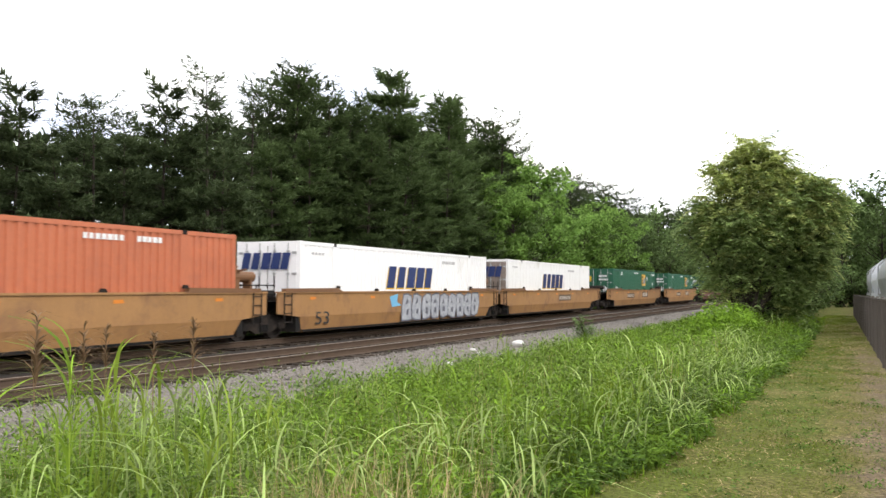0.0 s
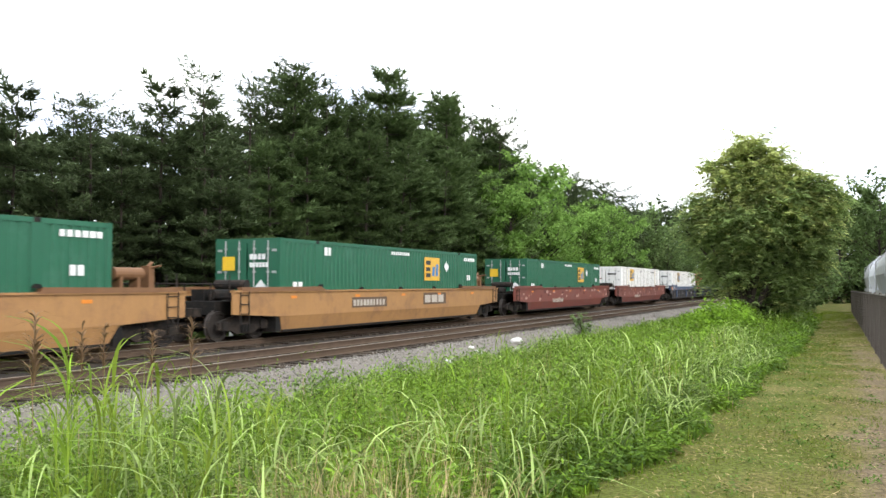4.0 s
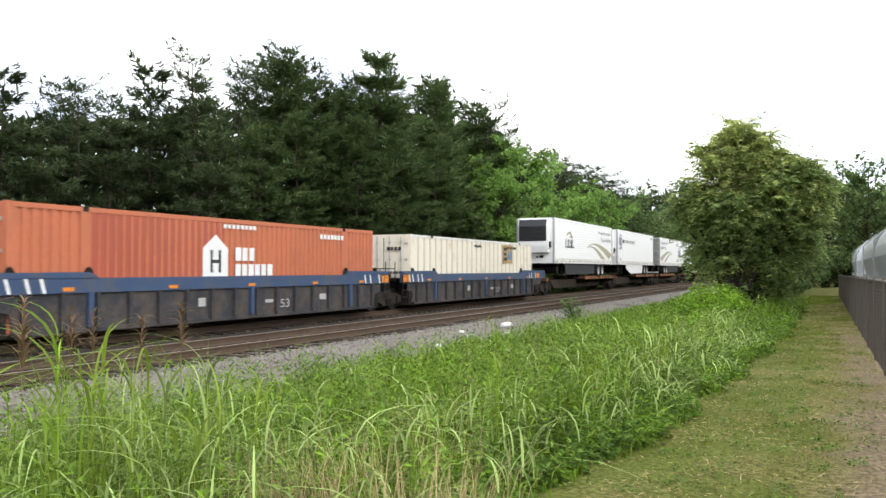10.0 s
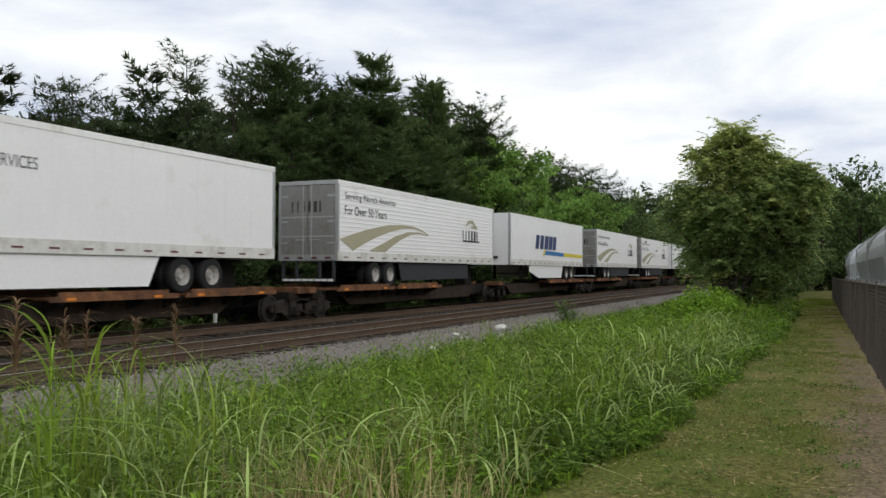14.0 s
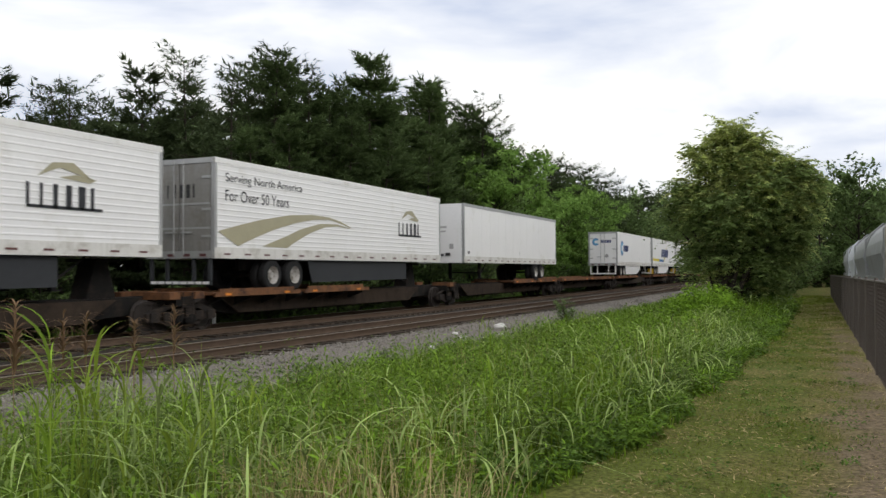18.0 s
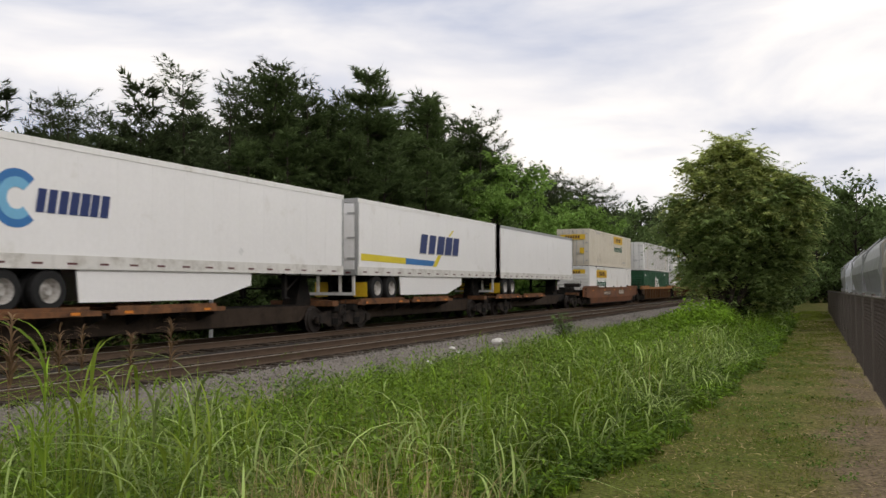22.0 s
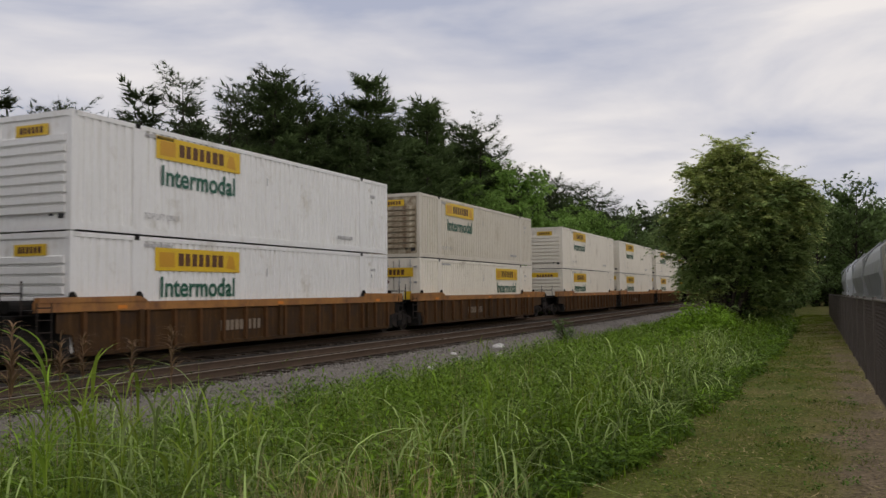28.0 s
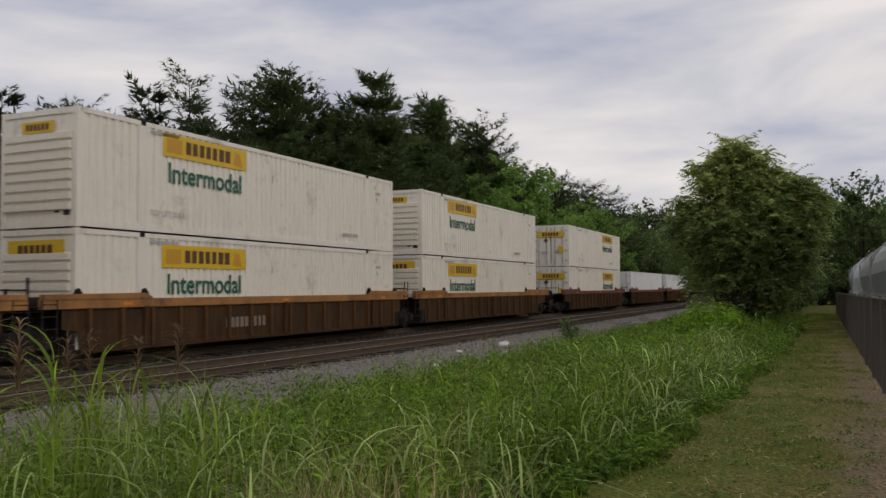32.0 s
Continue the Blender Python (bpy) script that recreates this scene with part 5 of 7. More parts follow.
c = trailer(333.03, "plain white road trailer with a bare underframe", "front", "plates", "none", roof_dark=True)
small_print(c, [(0.5, 2.55, 0.3, 0.14, 2)], BLACK_INK, 1.292)
diamond(c, 8.6, 2.7, 0.14, 1.292)
mark("nose_mark", [rect(-0.35, 0.35, 3.85, 3.95), rect(-0.3, 0.3, 3.65, 3.72), rect(0.5, 0.72, 2.8, 3.05), [(-0.6, 3.0), (-0.42, 3.18), (-0.6, 3.36), (-0.78, 3.18)]], GREY_INK, c, 0, -0.004, 0, END)
c = trailer(368.2, "white road trailer with a blue crescent emblem and name shapes", "rear", "plates", "white")
cres = Geo()
for i in range(24):
    a0, a1 = radians(45 + 270 * i / 24), radians(45 + 270 * (i + 1) / 24)
    cres.add([(r * math.cos(a), r * math.sin(a), 0) for a in (a0, a1) for r in (0.34, 0.66)], [(0, 1, 3, 2)])
for mx, inner in ((BLUE_MID, 1.0), (BLUE_LIGHT, 0.72)):
    gg = Geo().add([(x * inner, y * inner, 0.004 * (inner < 1)) for x, y, z in cres.v], cres.f)
    part("crescent_emblem", gg, mx, c).matrix_basis = Matrix.Translation((1.292, 2.0, 3.65)) @ SIDE
    part("crescent_emblem", Geo().add([(x * 0.5, y * 0.5, z) for x, y, z in gg.v], gg.f), mx, c).matrix_basis = Matrix.Translation((-0.6, -0.014, 4.2)) @ END
mark("name_block", bars(0, 2.2, 0, 0.55, 7, 0.15, 0.22, 6), BLUE_INK, c, 1.292, 2.5, 3.38)
mark("name_block", bars(-0.2, 0.75, 4.1, 4.35, 7, 0.15, 0.22, 6), BLUE_INK, c, 0, -0.014, 0, END)
diamond(c, 10.0, 2.75, 0.14, 1.292)
mark("end_placard", [[(0.35, 2.75), (0.55, 2.95), (0.35, 3.15), (0.15, 2.95)]], GREY_INK, c, 0, -0.014, 0, END)
c = trailer(385.38, "white road trailer with blue name shapes and coloured stripe", "rear", "plates", "white")
slanted_name(c, 5.6, 3.15, 4.6, 0.85, 1.292, GREY_INK)
mark("stripe", [[(0.3, 2.68), (4.2, 2.62), (4.2, 2.88), (0.3, 2.95)], [(7.0, 2.56), (7.4, 2.56), (8.0, 3.1), (7.6, 3.1)], [(9.0, 4.05), (9.5, 4.35), (9.3, 4.35), (8.8, 4.05)]], LEMON, c, 1.292)
mark("stripe", [[(4.2, 2.62), (7.0, 2.58), (7.25, 2.82), (4.2, 2.88)]], BLUE_MID, c, 1.292)
flap = shared("mudflap", lambda: Geo().box(-0.3, 0.3, -0.01, 0.01, -0.3, 0.28))
for sgn in (-1, 1):
    part("mudflap", flap, YELLOW, c, "yellow mudflap").location = (0.9 * sgn, 0.95, 1.56)
c = trailer(400.7, "plain white road trailer beside a patterned one", "rear", "plates", "none", roof_dark=True)
diamond(c, 10.2, 2.75, 0.14, 1.292)
for sgn in (-1, 1):
    part("mudflap", flap, YELLOW, c, "yellow mudflap").location = (0.9 * sgn, 0.95, 1.56)

# ---- still ground, tracks ----


def lane_fall(y):
    return -0.005 * max(0.0, min(y, 90.0))


PROFILE = [(-400, -1.2), (-60, -0.9), (-30, -0.7), (-23.5, -0.7), (-21.2, -0.75), (-20.0, -0.28), (-15.2, -0.28), (-13.0, -0.26), (-11.1, -0.28), (-9.9, -0.52), (-8.8, -0.7), (-7.0, -0.52), (-4.5, -0.28), (-2.4, -0.1), (-1.3, 0.0), (1.4, 0.02), (2.2, -0.1), (30, -0.2), (400, -0.5)]


def ground_z(x, y):
    for (xa, za), (xb, zb) in zip(PROFILE, PROFILE[1:]):
        if xa <= x <= xb:
            z = za + (zb - za) * (x - xa) / (xb - xa)
            break
    else:
        z = -1.0
    k = max(0.0, min(1.0, (x + 9.0) / 5.0))
    return z + k * lane_fall(y)


def ground_mesh():
    xs = sorted({p[0] for p in PROFILE} | {-200, -120, -90, -45, -38} | {-23 + 0.5 * i for i in range(51)} | {4, 6, 8, 12, 18, 60, 120, 200})
    ys = [-300, -150, -80, -40, -20, -10] + [-5 + 1.0 * i for i in range(75)] + [75, 80, 90, 100, 120, 150, 200, 300, 500, 900, 2000]
    verts = []
    for y in ys:
        for x in xs:
            z = ground_z(x, y)
            rough = 0.0 if -20.5 < x < -10.5 else 0.05
            z += rough * (noise.noise((x * 0.7, y * 0.5, 0)) + 0.5 * noise.noise((x * 2, y * 1.7, 3)))
            verts.append((x, y, z))
    n = len(xs)
    faces = [(j * n + i, j * n + i + 1, (j + 1) * n + i + 1, (j + 1) * n + i) for j in range(len(ys) - 1) for i in range(n - 1)]
    me = bpy.data.meshes.new("ground")
    me.from_pydata(verts, [], faces)
    mats = [FOREST_FLOOR, BALLAST, SOIL, LANE_GROUND, BED]
    for m in mats:
        me.materials.append(m)
    idx = []
    for f in faces:
        x = sum(verts[i][0] for i in f) / 4
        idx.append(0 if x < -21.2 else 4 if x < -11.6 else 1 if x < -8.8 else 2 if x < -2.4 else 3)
    me.polygons.foreach_set("material_index", idx)
    me.shade_smooth()
    return me


def lane_material():
    """Mown grass with worn brown wheel strips; the strips run along the lane at their own places."""
    m = bpy.data.materials.new("mown_lane")
    m.use_nodes = True
    t = m.node_tree
    p = t.nodes["Principled BSDF"]
    p.inputs["Roughness"].default_value = 0.95
    p.inputs["Specular IOR Level"].default_value = 0.05
    tc = t.nodes.new("ShaderNodeTexCoord")
    sep = t.nodes.new("ShaderNodeSeparateXYZ")
    n1, n2 = t.nodes.new("ShaderNodeTexNoise"), t.nodes.new("ShaderNodeTexNoise")
    n1.inputs["Scale"].default_value, n1.inputs["Detail"].default_value = 0.9, 7.0
    n2.inputs["Scale"].default_value, n2.inputs["Detail"].default_value = 22.0, 6.0
    t.links.new(tc.outputs["Object"], sep.inputs[0])
    t.links.new(tc.outputs["Object"], n1.inputs["Vector"])
    t.links.new(tc.outputs["Object"], n2.inputs["Vector"])
    strip = t.nodes.new("ShaderNodeMapRange")
    strip.inputs["From Min"].default_value, strip.inputs["From Max"].default_value = -0.35, 0.5
    t.links.new(sep.outputs["X"], strip.inputs["Value"])
    fade = t.nodes.new("ShaderNodeMapRange")
    fade.inputs["From Min"].default_value, fade.inputs["From Max"].default_value, fade.inputs["To Min"].default_value, fade.inputs["To Max"].default_value = 8.0, 34.0, 1.0, 0.25
    t.links.new(sep.outputs["Y"], fade.inputs["Value"])
    worn = t.nodes.new("ShaderNodeMath")
    worn.operation = "MULTIPLY"
    t.links.new(strip.outputs["Result"], worn.inputs[0])
    t.links.new(fade.outputs["Result"], worn.inputs[1])
    s = t.nodes.new("ShaderNodeMath")
    s.operation = "MULTIPLY_ADD"
    t.links.new(worn.outputs[0], s.inputs[0])
    s.inputs[1].default_value = 0.5
    t.links.new(n1.outputs["Fac"], s.inputs[2])
    ramp = t.nodes.new("ShaderNodeValToRGB")
    e = ramp.color_ramp.elements
    e[0].position, e[0].color = 0.45, (0.112, 0.128, 0.03, 1)
    e[1].position, e[1].color = 0.95, (0.205, 0.158, 0.1, 1)
    mid = e.new(0.68)
    mid.color = (0.165, 0.148, 0.052, 1)
    t.links.new(s.outputs[0], ramp.inputs["Fac"])
    mul = t.nodes.new("ShaderNodeMix")
    mul.data_type, mul.blend_type = "RGBA", "MULTIPLY"
    mul.inputs["Factor"].default_value = 1.0
    r2 = t.nodes.new("ShaderNodeMapRange")
    r2.inputs["From Min"].default_value, r2.inputs["From Max"].default_value, r2.inputs["To Min"].default_value, r2.inputs["To Max"].default_value = 0.3, 0.7, 0.45, 1.5
    t.links.new(n2.outputs["Fac"], r2.inputs["Value"])
    t.links.new(ramp.outputs["Color"], mul.inputs["A"])
    t.links.new(r2.outputs["Result"], mul.inputs["B"])
    t.links.new(mul.outputs["Result"], p.inputs["Base Color"])
    b = t.nodes.new("ShaderNodeBump")
    b.inputs["Strength"].default_value, b.inputs["Distance"].default_value = 0.7, 0.04
    t.links.new(n2.outputs["Fac"], b.inputs["Height"])
    t.links.new(b.outputs["Normal"], p.inputs["Normal"])
    return m


LANE_GROUND = lane_material()
tagged(new("ground", ground_mesh()), "grassy bank, ballast bed and mown lane beside the tracks", "ground", kind="structure")


def rail_track(xc, y0, y1, single_ties, label):
    trk = thing("railway_track", label, "track", kind="structure")
    head = [(-0.037, 0.0), (0.037, 0.0), (0.037, -0.03), (0.012, -0.045), (0.01, -0.14), (0.07, -0.16), (0.07, -0.172), (-0.07, -0.172), (-0.07, -0.16), (-0.01, -0.14), (-0.012, -0.045), (-0.037, -0.03)]
    for sgn in (-1, 1):
        r = part("rail", Geo().prism([(xc + 0.755 * sgn + u, RAIL_Z + w) for u, w in head], "y", y0, y1), RAIL_SIDE, trk)
        part("rail_head", Geo().box(xc + 0.755 * sgn - 0.034, xc + 0.755 * sgn + 0.034, y0, y1, RAIL_Z, RAIL_Z + 0.004), RAIL, r)
    rnd = random.Random(3)
    tie = [shared("tie_%d" % i, lambda: Geo().box(-1.3, 1.3, -0.115, 0.115, -0.36, -0.175).box(-0.9, -0.6, -0.09, 0.09, -0.176, -0.16).box(0.6, 0.9, -0.09, 0.09, -0.176, -0.16)) for i in range(2)]
    g = Geo()
    y = y0
    while y < y1:
        if single_ties[0] < y < single_ties[1]:
            ob = part("tie", tie[0], TIE, trk)
            ob.matrix_basis = pose(xc + rnd.uniform(-0.05, 0.05), y, RAIL_Z + rnd.uniform(-0.015, 0.008), 0, 0, rnd.uniform(-1.5, 1.5))
        else:
            g.box(xc - 1.3, xc + 1.3, y - 0.115, y + 0.115, RAIL_Z - 0.36, RAIL_Z - 0.175)
        y += 0.53
    tagged(part("joined_ties", g, TIE, trk), kind="stuff")


rail_track(-12.95, -30, 260, (6, 75), "empty main track with worn rails on wooden ties")
rail_track(TRAIN_X, -60, 620, (8, 30), "main track carrying the train, wooden ties")


# ---- scattered geometry by arrays ----
def array_object(name, verts, faces, material, label, category, parent=None, kind="stuff", smooth=False):
    me = bpy.data.meshes.new(name)
    faces = np.asarray(faces, dtype=np.int32)
    k = faces.shape[1]
    me.vertices.add(len(verts))
    me.vertices.foreach_set("co", np.asarray(verts, dtype=np.float32).ravel())
    me.loops.add(faces.size)
    me.loops.foreach_set("vertex_index", faces.ravel())
    me.polygons.add(len(faces))
    me.polygons.foreach_set("loop_start", np.arange(0, faces.size, k, dtype=np.int32))
    me.update(calc_edges=True)
    if smooth:
        me.shade_smooth()
    me.materials.append(material)
    if parent == "mesh":
        return me
    ob = new(name, me)
    if parent is not None:
        ob.parent = parent
    return tagged(ob, label, category, kind=kind)


PX, PZ = np.array([p[0] for p in PROFILE]), np.array([p[1] for p in PROFILE])


def ground_np(x, y):
    return np.interp(x, PX, PZ) + np.clip((x + 9) / 5, 0, 1) * -0.005 * np.clip(y, 0, 90)


def blades(rng, x, y, z, height, width, bend, seg=4, head=None):
    """Curved tapering grass leaves, one strip of quads each."""
    n = len(x)
    head = rng.uniform(0, 2 * np.pi, n) if head is None else head
    dx, dy = np.cos(head), np.sin(head)
    k = np.linspace(0, 1, seg + 1)[None, :]
    out = bend[:, None] * height[:, None] * k ** 2.2
    up = height[:, None] * (k - 0.45 * bend[:, None] * k ** 3)
    w = width[:, None] * np.clip(np.minimum(1.0, 0.55 + 1.6 * k) * (1 - k ** 2.5), 0.03, 1) * 0.5
    cx, cy, cz = x[:, None] + dx[:, None] * out, y[:, None] + dy[:, None] * out, z[:, None] + up
    tw = rng.uniform(-0.6, 0.6, n)[:, None]
    sx, sy = -dy[:, None] * np.cos(tw) + dx[:, None] * np.sin(tw) * 0.3, dx[:, None] * np.cos(tw) + dy[:, None] * np.sin(tw) * 0.3
    v = np.stack([np.stack([cx - sx * w, cy - sy * w, cz], -1), np.stack([cx + sx * w, cy + sy * w, cz], -1)], 2)
    m = 2 * (seg + 1)
    base = (np.arange(n) * m)[:, None]
    f = np.concatenate([base[:, :, None] + np.array([2 * i, 2 * i + 1, 2 * i + 3, 2 * i + 2])[None, None, :] for i in range(seg)], 1)
    return v.reshape(-1, 3), f.reshape(-1, 4)


def leaf_cards(rng, centres, size, tilt=0.8, aspect=0.55, head=None, roll=0.5, pitch=None):
    """Small folded leaves: two quads on a midrib each."""
    n = len(centres)
    a, b = rng.uniform(0, 2 * np.pi, n) if head is None else head, rng.normal(0, tilt, n) if pitch is None else pitch
    d = np.stack([np.cos(a) * np.cos(b), np.sin(a) * np.cos(b), np.sin(b)], -1)
    s = np.stack([-np.sin(a), np.cos(a), rng.normal(0, roll, n)], -1)
    s /= np.linalg.norm(s, axis=1)[:, None]
    up = np.cross(d, s)
    size = np.broadcast_to(size, (n,))[:, None]
    p0, p3 = centres - d * size * 0.5, centres + d * size * 0.5
    mid = centres + up * size * -0.06
    l, r = mid + s * size * aspect * 0.5 + up * size * 0.1, mid - s * size * aspect * 0.5 + up * size * 0.1
    v = np.stack([p0, l, p3, r], 1).reshape(-1, 3)
    f = (np.arange(n) * 4)[:, None] + np.array([0, 1, 2, 3])[None]
    return v, f


def join(parts):
    vs, fs, o = [], [], 0
    for v, f in parts:
        vs.append(v)
        fs.append(f + o)
        o += len(v)
    return np.concatenate(vs), np.concatenate(fs)


rng = np.random.default_rng(7)


def edge_x(y):
    """Where the bank's growth ends at the mown lane."""
    return np.interp(y, [3, 5.9, 9.7, 17, 24, 40], [-2.05, -1.9, -1.5, -1.25, -1.0, -0.95]) + 0.09 * np.sin(y * 1.3 + 2.4) + 0.08 * np.sin(y * 3.1 + 1)


def bank_spots(n, y0, y1, power=1.6, x_far=-9.4):
    y = y0 + (y1 - y0) * rng.random(n) ** power
    xe = edge_x(y)
    x = x_far + (xe - x_far) * rng.random(n) ** 0.85
    return x, y


def patchy(x, y, scale, seed):
    return np.array([noise.noise((a * scale, b * scale, seed)) for a, b in zip(x, y)])


def in_sight(x, y, share=0.3):
    """Thin the growth that lies well behind the lane's open side."""
    return (y > 0.62 * np.abs(x) - 1.2) | (rng.random(len(x)) < share)


def growth(x, y):
    """Height of the bank's growth: lower towards the ballast and at the lane's edge, uneven in between."""
    swell = 0.85 + 0.5 * patchy(x, y, 0.42, 3.0) + 0.35 * patchy(x, y, 1.1, 8.0)
    return np.clip(swell, 0.5, 1.08) * np.clip((edge_x(y) - x) / 0.9, 0.35, 1) * np.interp(x, [-9.4, -8.0, -6.5, -2.5, -1.4], [0.5, 0.75, 1.0, 1.05, 0.9]) * np.where(x < -6, np.interp(y, [9, 14], [1.2, 1.0]), 1.0) * np.interp(y, [3, 9, 14, 30, 60], [0.85, 1.02, 1.0, 0.9, 0.85])


# grass in tufts: fresh, cool and light ones
x, y = bank_spots(8500, -1.0, 62, 1.7)
keep = in_sight(x, y)
x, y = x[keep], y[keep]
tint = patchy(x, y, 0.7, 1.0) + 0.25 * rng.normal(0, 1, len(x))
tuft_h = growth(x, y) * (0.42 + 0.5 * rng.random(len(x)))
for name, m, low, high, label in (("bank_grass", GRASS, -9, 0.08, "dense tall green grass on the bank"), ("cool_grass", GRASS_COOL, 0.08, 0.3, "cool green grass tufts on the bank"), ("light_grass", GRASS_LIGHT, 0.3, 9, "light yellow-green grass tufts on the bank")):
    pick = (tint >= low) & (tint < high)
    per = 9
    tx, ty, th = (np.repeat(q[pick], per) for q in (x, y, tuft_h))
    ox, oy = rng.normal(0, 0.055, len(tx)), rng.normal(0, 0.055, len(tx))
    tx, ty = tx + ox, ty + oy
    head = np.arctan2(oy, ox) + rng.normal(0, 0.6, len(tx))
    v, f = blades(rng, tx, ty, ground_np(tx, ty) - 0.03, th * rng.uniform(0.6, 1.15, len(tx)), 0.007 + 0.008 * rng.random(len(tx)) + 0.0006 * np.clip(ty, 0, 60), 0.12 + 0.75 * rng.random(len(tx)) ** 1.5, 3, head)
    array_object(name, v, f, m, label, "grass")

# stands of tall grass with pale arching leaves
cx, cy = bank_spots(110, 2.5, 50, 1.5, -8.2)
stand = np.concatenate([np.stack([cx, cy], -1), np.stack([edge_x(np.linspace(5.0, 22, 70)) - rng.uniform(0.15, 1.3, 70), np.linspace(5.0, 22, 70)], -1), np.stack([rng.uniform(-6.0, -3.0, 40), rng.uniform(3.6, 7.5, 40)], -1)])
per = 11
sx, sy = np.repeat(stand[:, 0], per) + rng.normal(0, 0.2, len(stand) * per), np.repeat(stand[:, 1], per) + rng.normal(0, 0.2, len(stand) * per)
keep = sx < edge_x(sy) - 0.1
sx, sy = sx[keep], sy[keep]
base = growth(sx, sy) * rng.uniform(0.1, 0.75, len(sx))
v, f = blades(rng, sx, sy, ground_np(sx, sy) + base, rng.uniform(0.35, 0.62, len(sx)), 0.011 + 0.012 * rng.random(len(sx)) + 0.0003 * np.clip(sy, 0, 60), rng.uniform(0.7, 1.9, len(sx)), 6)
array_object("arching_grass", v, f, GRASS_PALE, "pale arching grass leaves among the weeds", "grass")
keep = rng.random(len(sx)) < 0.4
sx, sy = sx[keep], sy[keep]
v, f = blades(rng, sx, sy, ground_np(sx, sy) - 0.02, growth(sx, sy) * rng.uniform(0.8, 1.15, len(sx)), 0.008 + 0.006 * rng.random(len(sx)), rng.uniform(0.0, 0.25, len(sx)), 4)
array_object("upright_grass", v, f, GRASS_LIGHT, "upright light green grass stems in stands", "grass")

# dry stalks
x, y = bank_spots(7000, 1.5, 40, 1.5)
p = patchy(x, y, 0.5, 9.0)
keep = p > 0.16
x, y = x[keep], y[keep]
v, f = blades(rng, x, y, ground_np(x, y) - 0.02, growth(x, y) * rng.uniform(0.6, 1.05, len(x)), 0.007 + 0.004 * rng.random(len(x)), 0.05 + 0.3 * rng.random(len(x)), 3)
dx, dy = np.concatenate([rng.normal(-2.95, 0.2, 300), rng.normal(-1.95, 0.16, 220), rng.normal(-3.7, 0.5, 300)]), np.concatenate([rng.normal(4.5, 0.3, 300), rng.normal(4.25, 0.22, 220), rng.normal(7.5, 1.5, 300)])
v, f = join([(v, f), blades(rng, dx, dy, ground_np(dx, dy), rng.uniform(0.5, 0.95, 820), 0.004 + 0.004 * rng.random(820), 0.1 + 0.5 * rng.random(820), 3)])
array_object("dry_grass", v, f, DRY, "dry straw-coloured stalks on the bank", "grass")


def weed_stems(name, n, y0, y1, x_far, material, label, size, per, seed, tall, where=None, aspect=0.3, x_near=0.0, power=1.6):
    """Upright weeds: each stem carries a spiral of narrow leaves, drooping below and rising at the tip."""
    r = np.random.default_rng(seed)
    yy = y0 + (y1 - y0) * r.random(n) ** power
    xe = edge_x(yy) + x_near
    xx = x_far + (xe - x_far) * r.random(n)
    m = (yy > 0.62 * np.abs(xx) - 1.2) | (r.random(n) < 0.3)
    if where is not None:
        m &= where(xx, yy, r)
    xx, yy = xx[m], yy[m]
    n = len(xx)
    hh = (growth(xx, yy) * tall * r.uniform(0.55, 0.95, n))[:, None]
    k = np.clip((np.arange(per)[None] + r.random((n, per))) / per, 0.06, 1)
    turn = 2.4 * np.arange(per)[None] + r.uniform(0, 6.28, (n, 1)) + r.normal(0, 0.35, (n, per))
    long = size * (1.2 - 0.65 * k) * r.uniform(0.7, 1.3, (n, per)) * (1 + 0.018 * np.clip(yy, 0, 60))[:, None]
    lean = r.normal(0, 0.12, (n, 2))
    px = xx[:, None] + lean[:, 0:1] * hh * k * k + np.cos(turn) * (long * 0.55 + 0.01)
    py = yy[:, None] + lean[:, 1:2] * hh * k * k + np.sin(turn) * (long * 0.55 + 0.01)
    pz = (ground_np(xx, yy) + 0.02)[:, None] + hh * k
    pitch = -0.45 + 1.1 * k ** 2 + r.normal(0, 0.3, (n, per))
    c = np.stack([px, py, pz + 0.5 * long * np.sin(pitch)], -1).reshape(-1, 3)
    v, f = leaf_cards(r, c, long.ravel(), 0.3, aspect, turn.ravel(), 0.35, pitch.ravel())
    sv, sf = blades(r, xx, yy, ground_np(xx, yy) - 0.02, hh[:, 0] * 0.98, np.full(n, 0.012), np.full(n, 0.06), 1)
    v, f = join([(v, f), (sv, sf)])
    array_object(name, v, f, material, label, "weeds")


weed_stems("weeds", 7000, 1.0, 50, -8.8, WEED, "mixed narrow-leaved weeds among the grass", 0.115, 22, 11, 1.08, lambda a, b, r: patchy(a, b, 0.5, 21.0) + 0.35 * r.random(len(a)) > 0.0)
weed_stems("bright_weeds", 4200, 1.0, 45, -8.8, VINE, "bright green leafy weeds in patches", 0.105, 22, 14, 1.08, lambda a, b, r: patchy(a, b, 0.6, 33.0) + 0.2 * r.random(len(a)) > 0.1)
weed_stems("grey_weeds", 2400, 1.0, 30, -7.5, WEED_GREY, "grey-green feathery weeds close by on the bank", 0.095, 26, 16, 1.12, lambda a, b, r: patchy(a, b, 0.6, 44.0) + 0.2 * r.random(len(a)) > 0.05)
weed_stems("edge_weeds", 2300, 1.0, 42, -2.6, WEED_DARK, "dark broad-leaved weeds along the lane's edge", 0.066, 20, 12, 0.85, lambda a, b, r: (a > edge_x(b) - 0.75) & (patchy(a, b, 1.3, 61.0) + 0.5 * r.random(len(a)) > 0.1), 0.6, 0.02, 1.4)


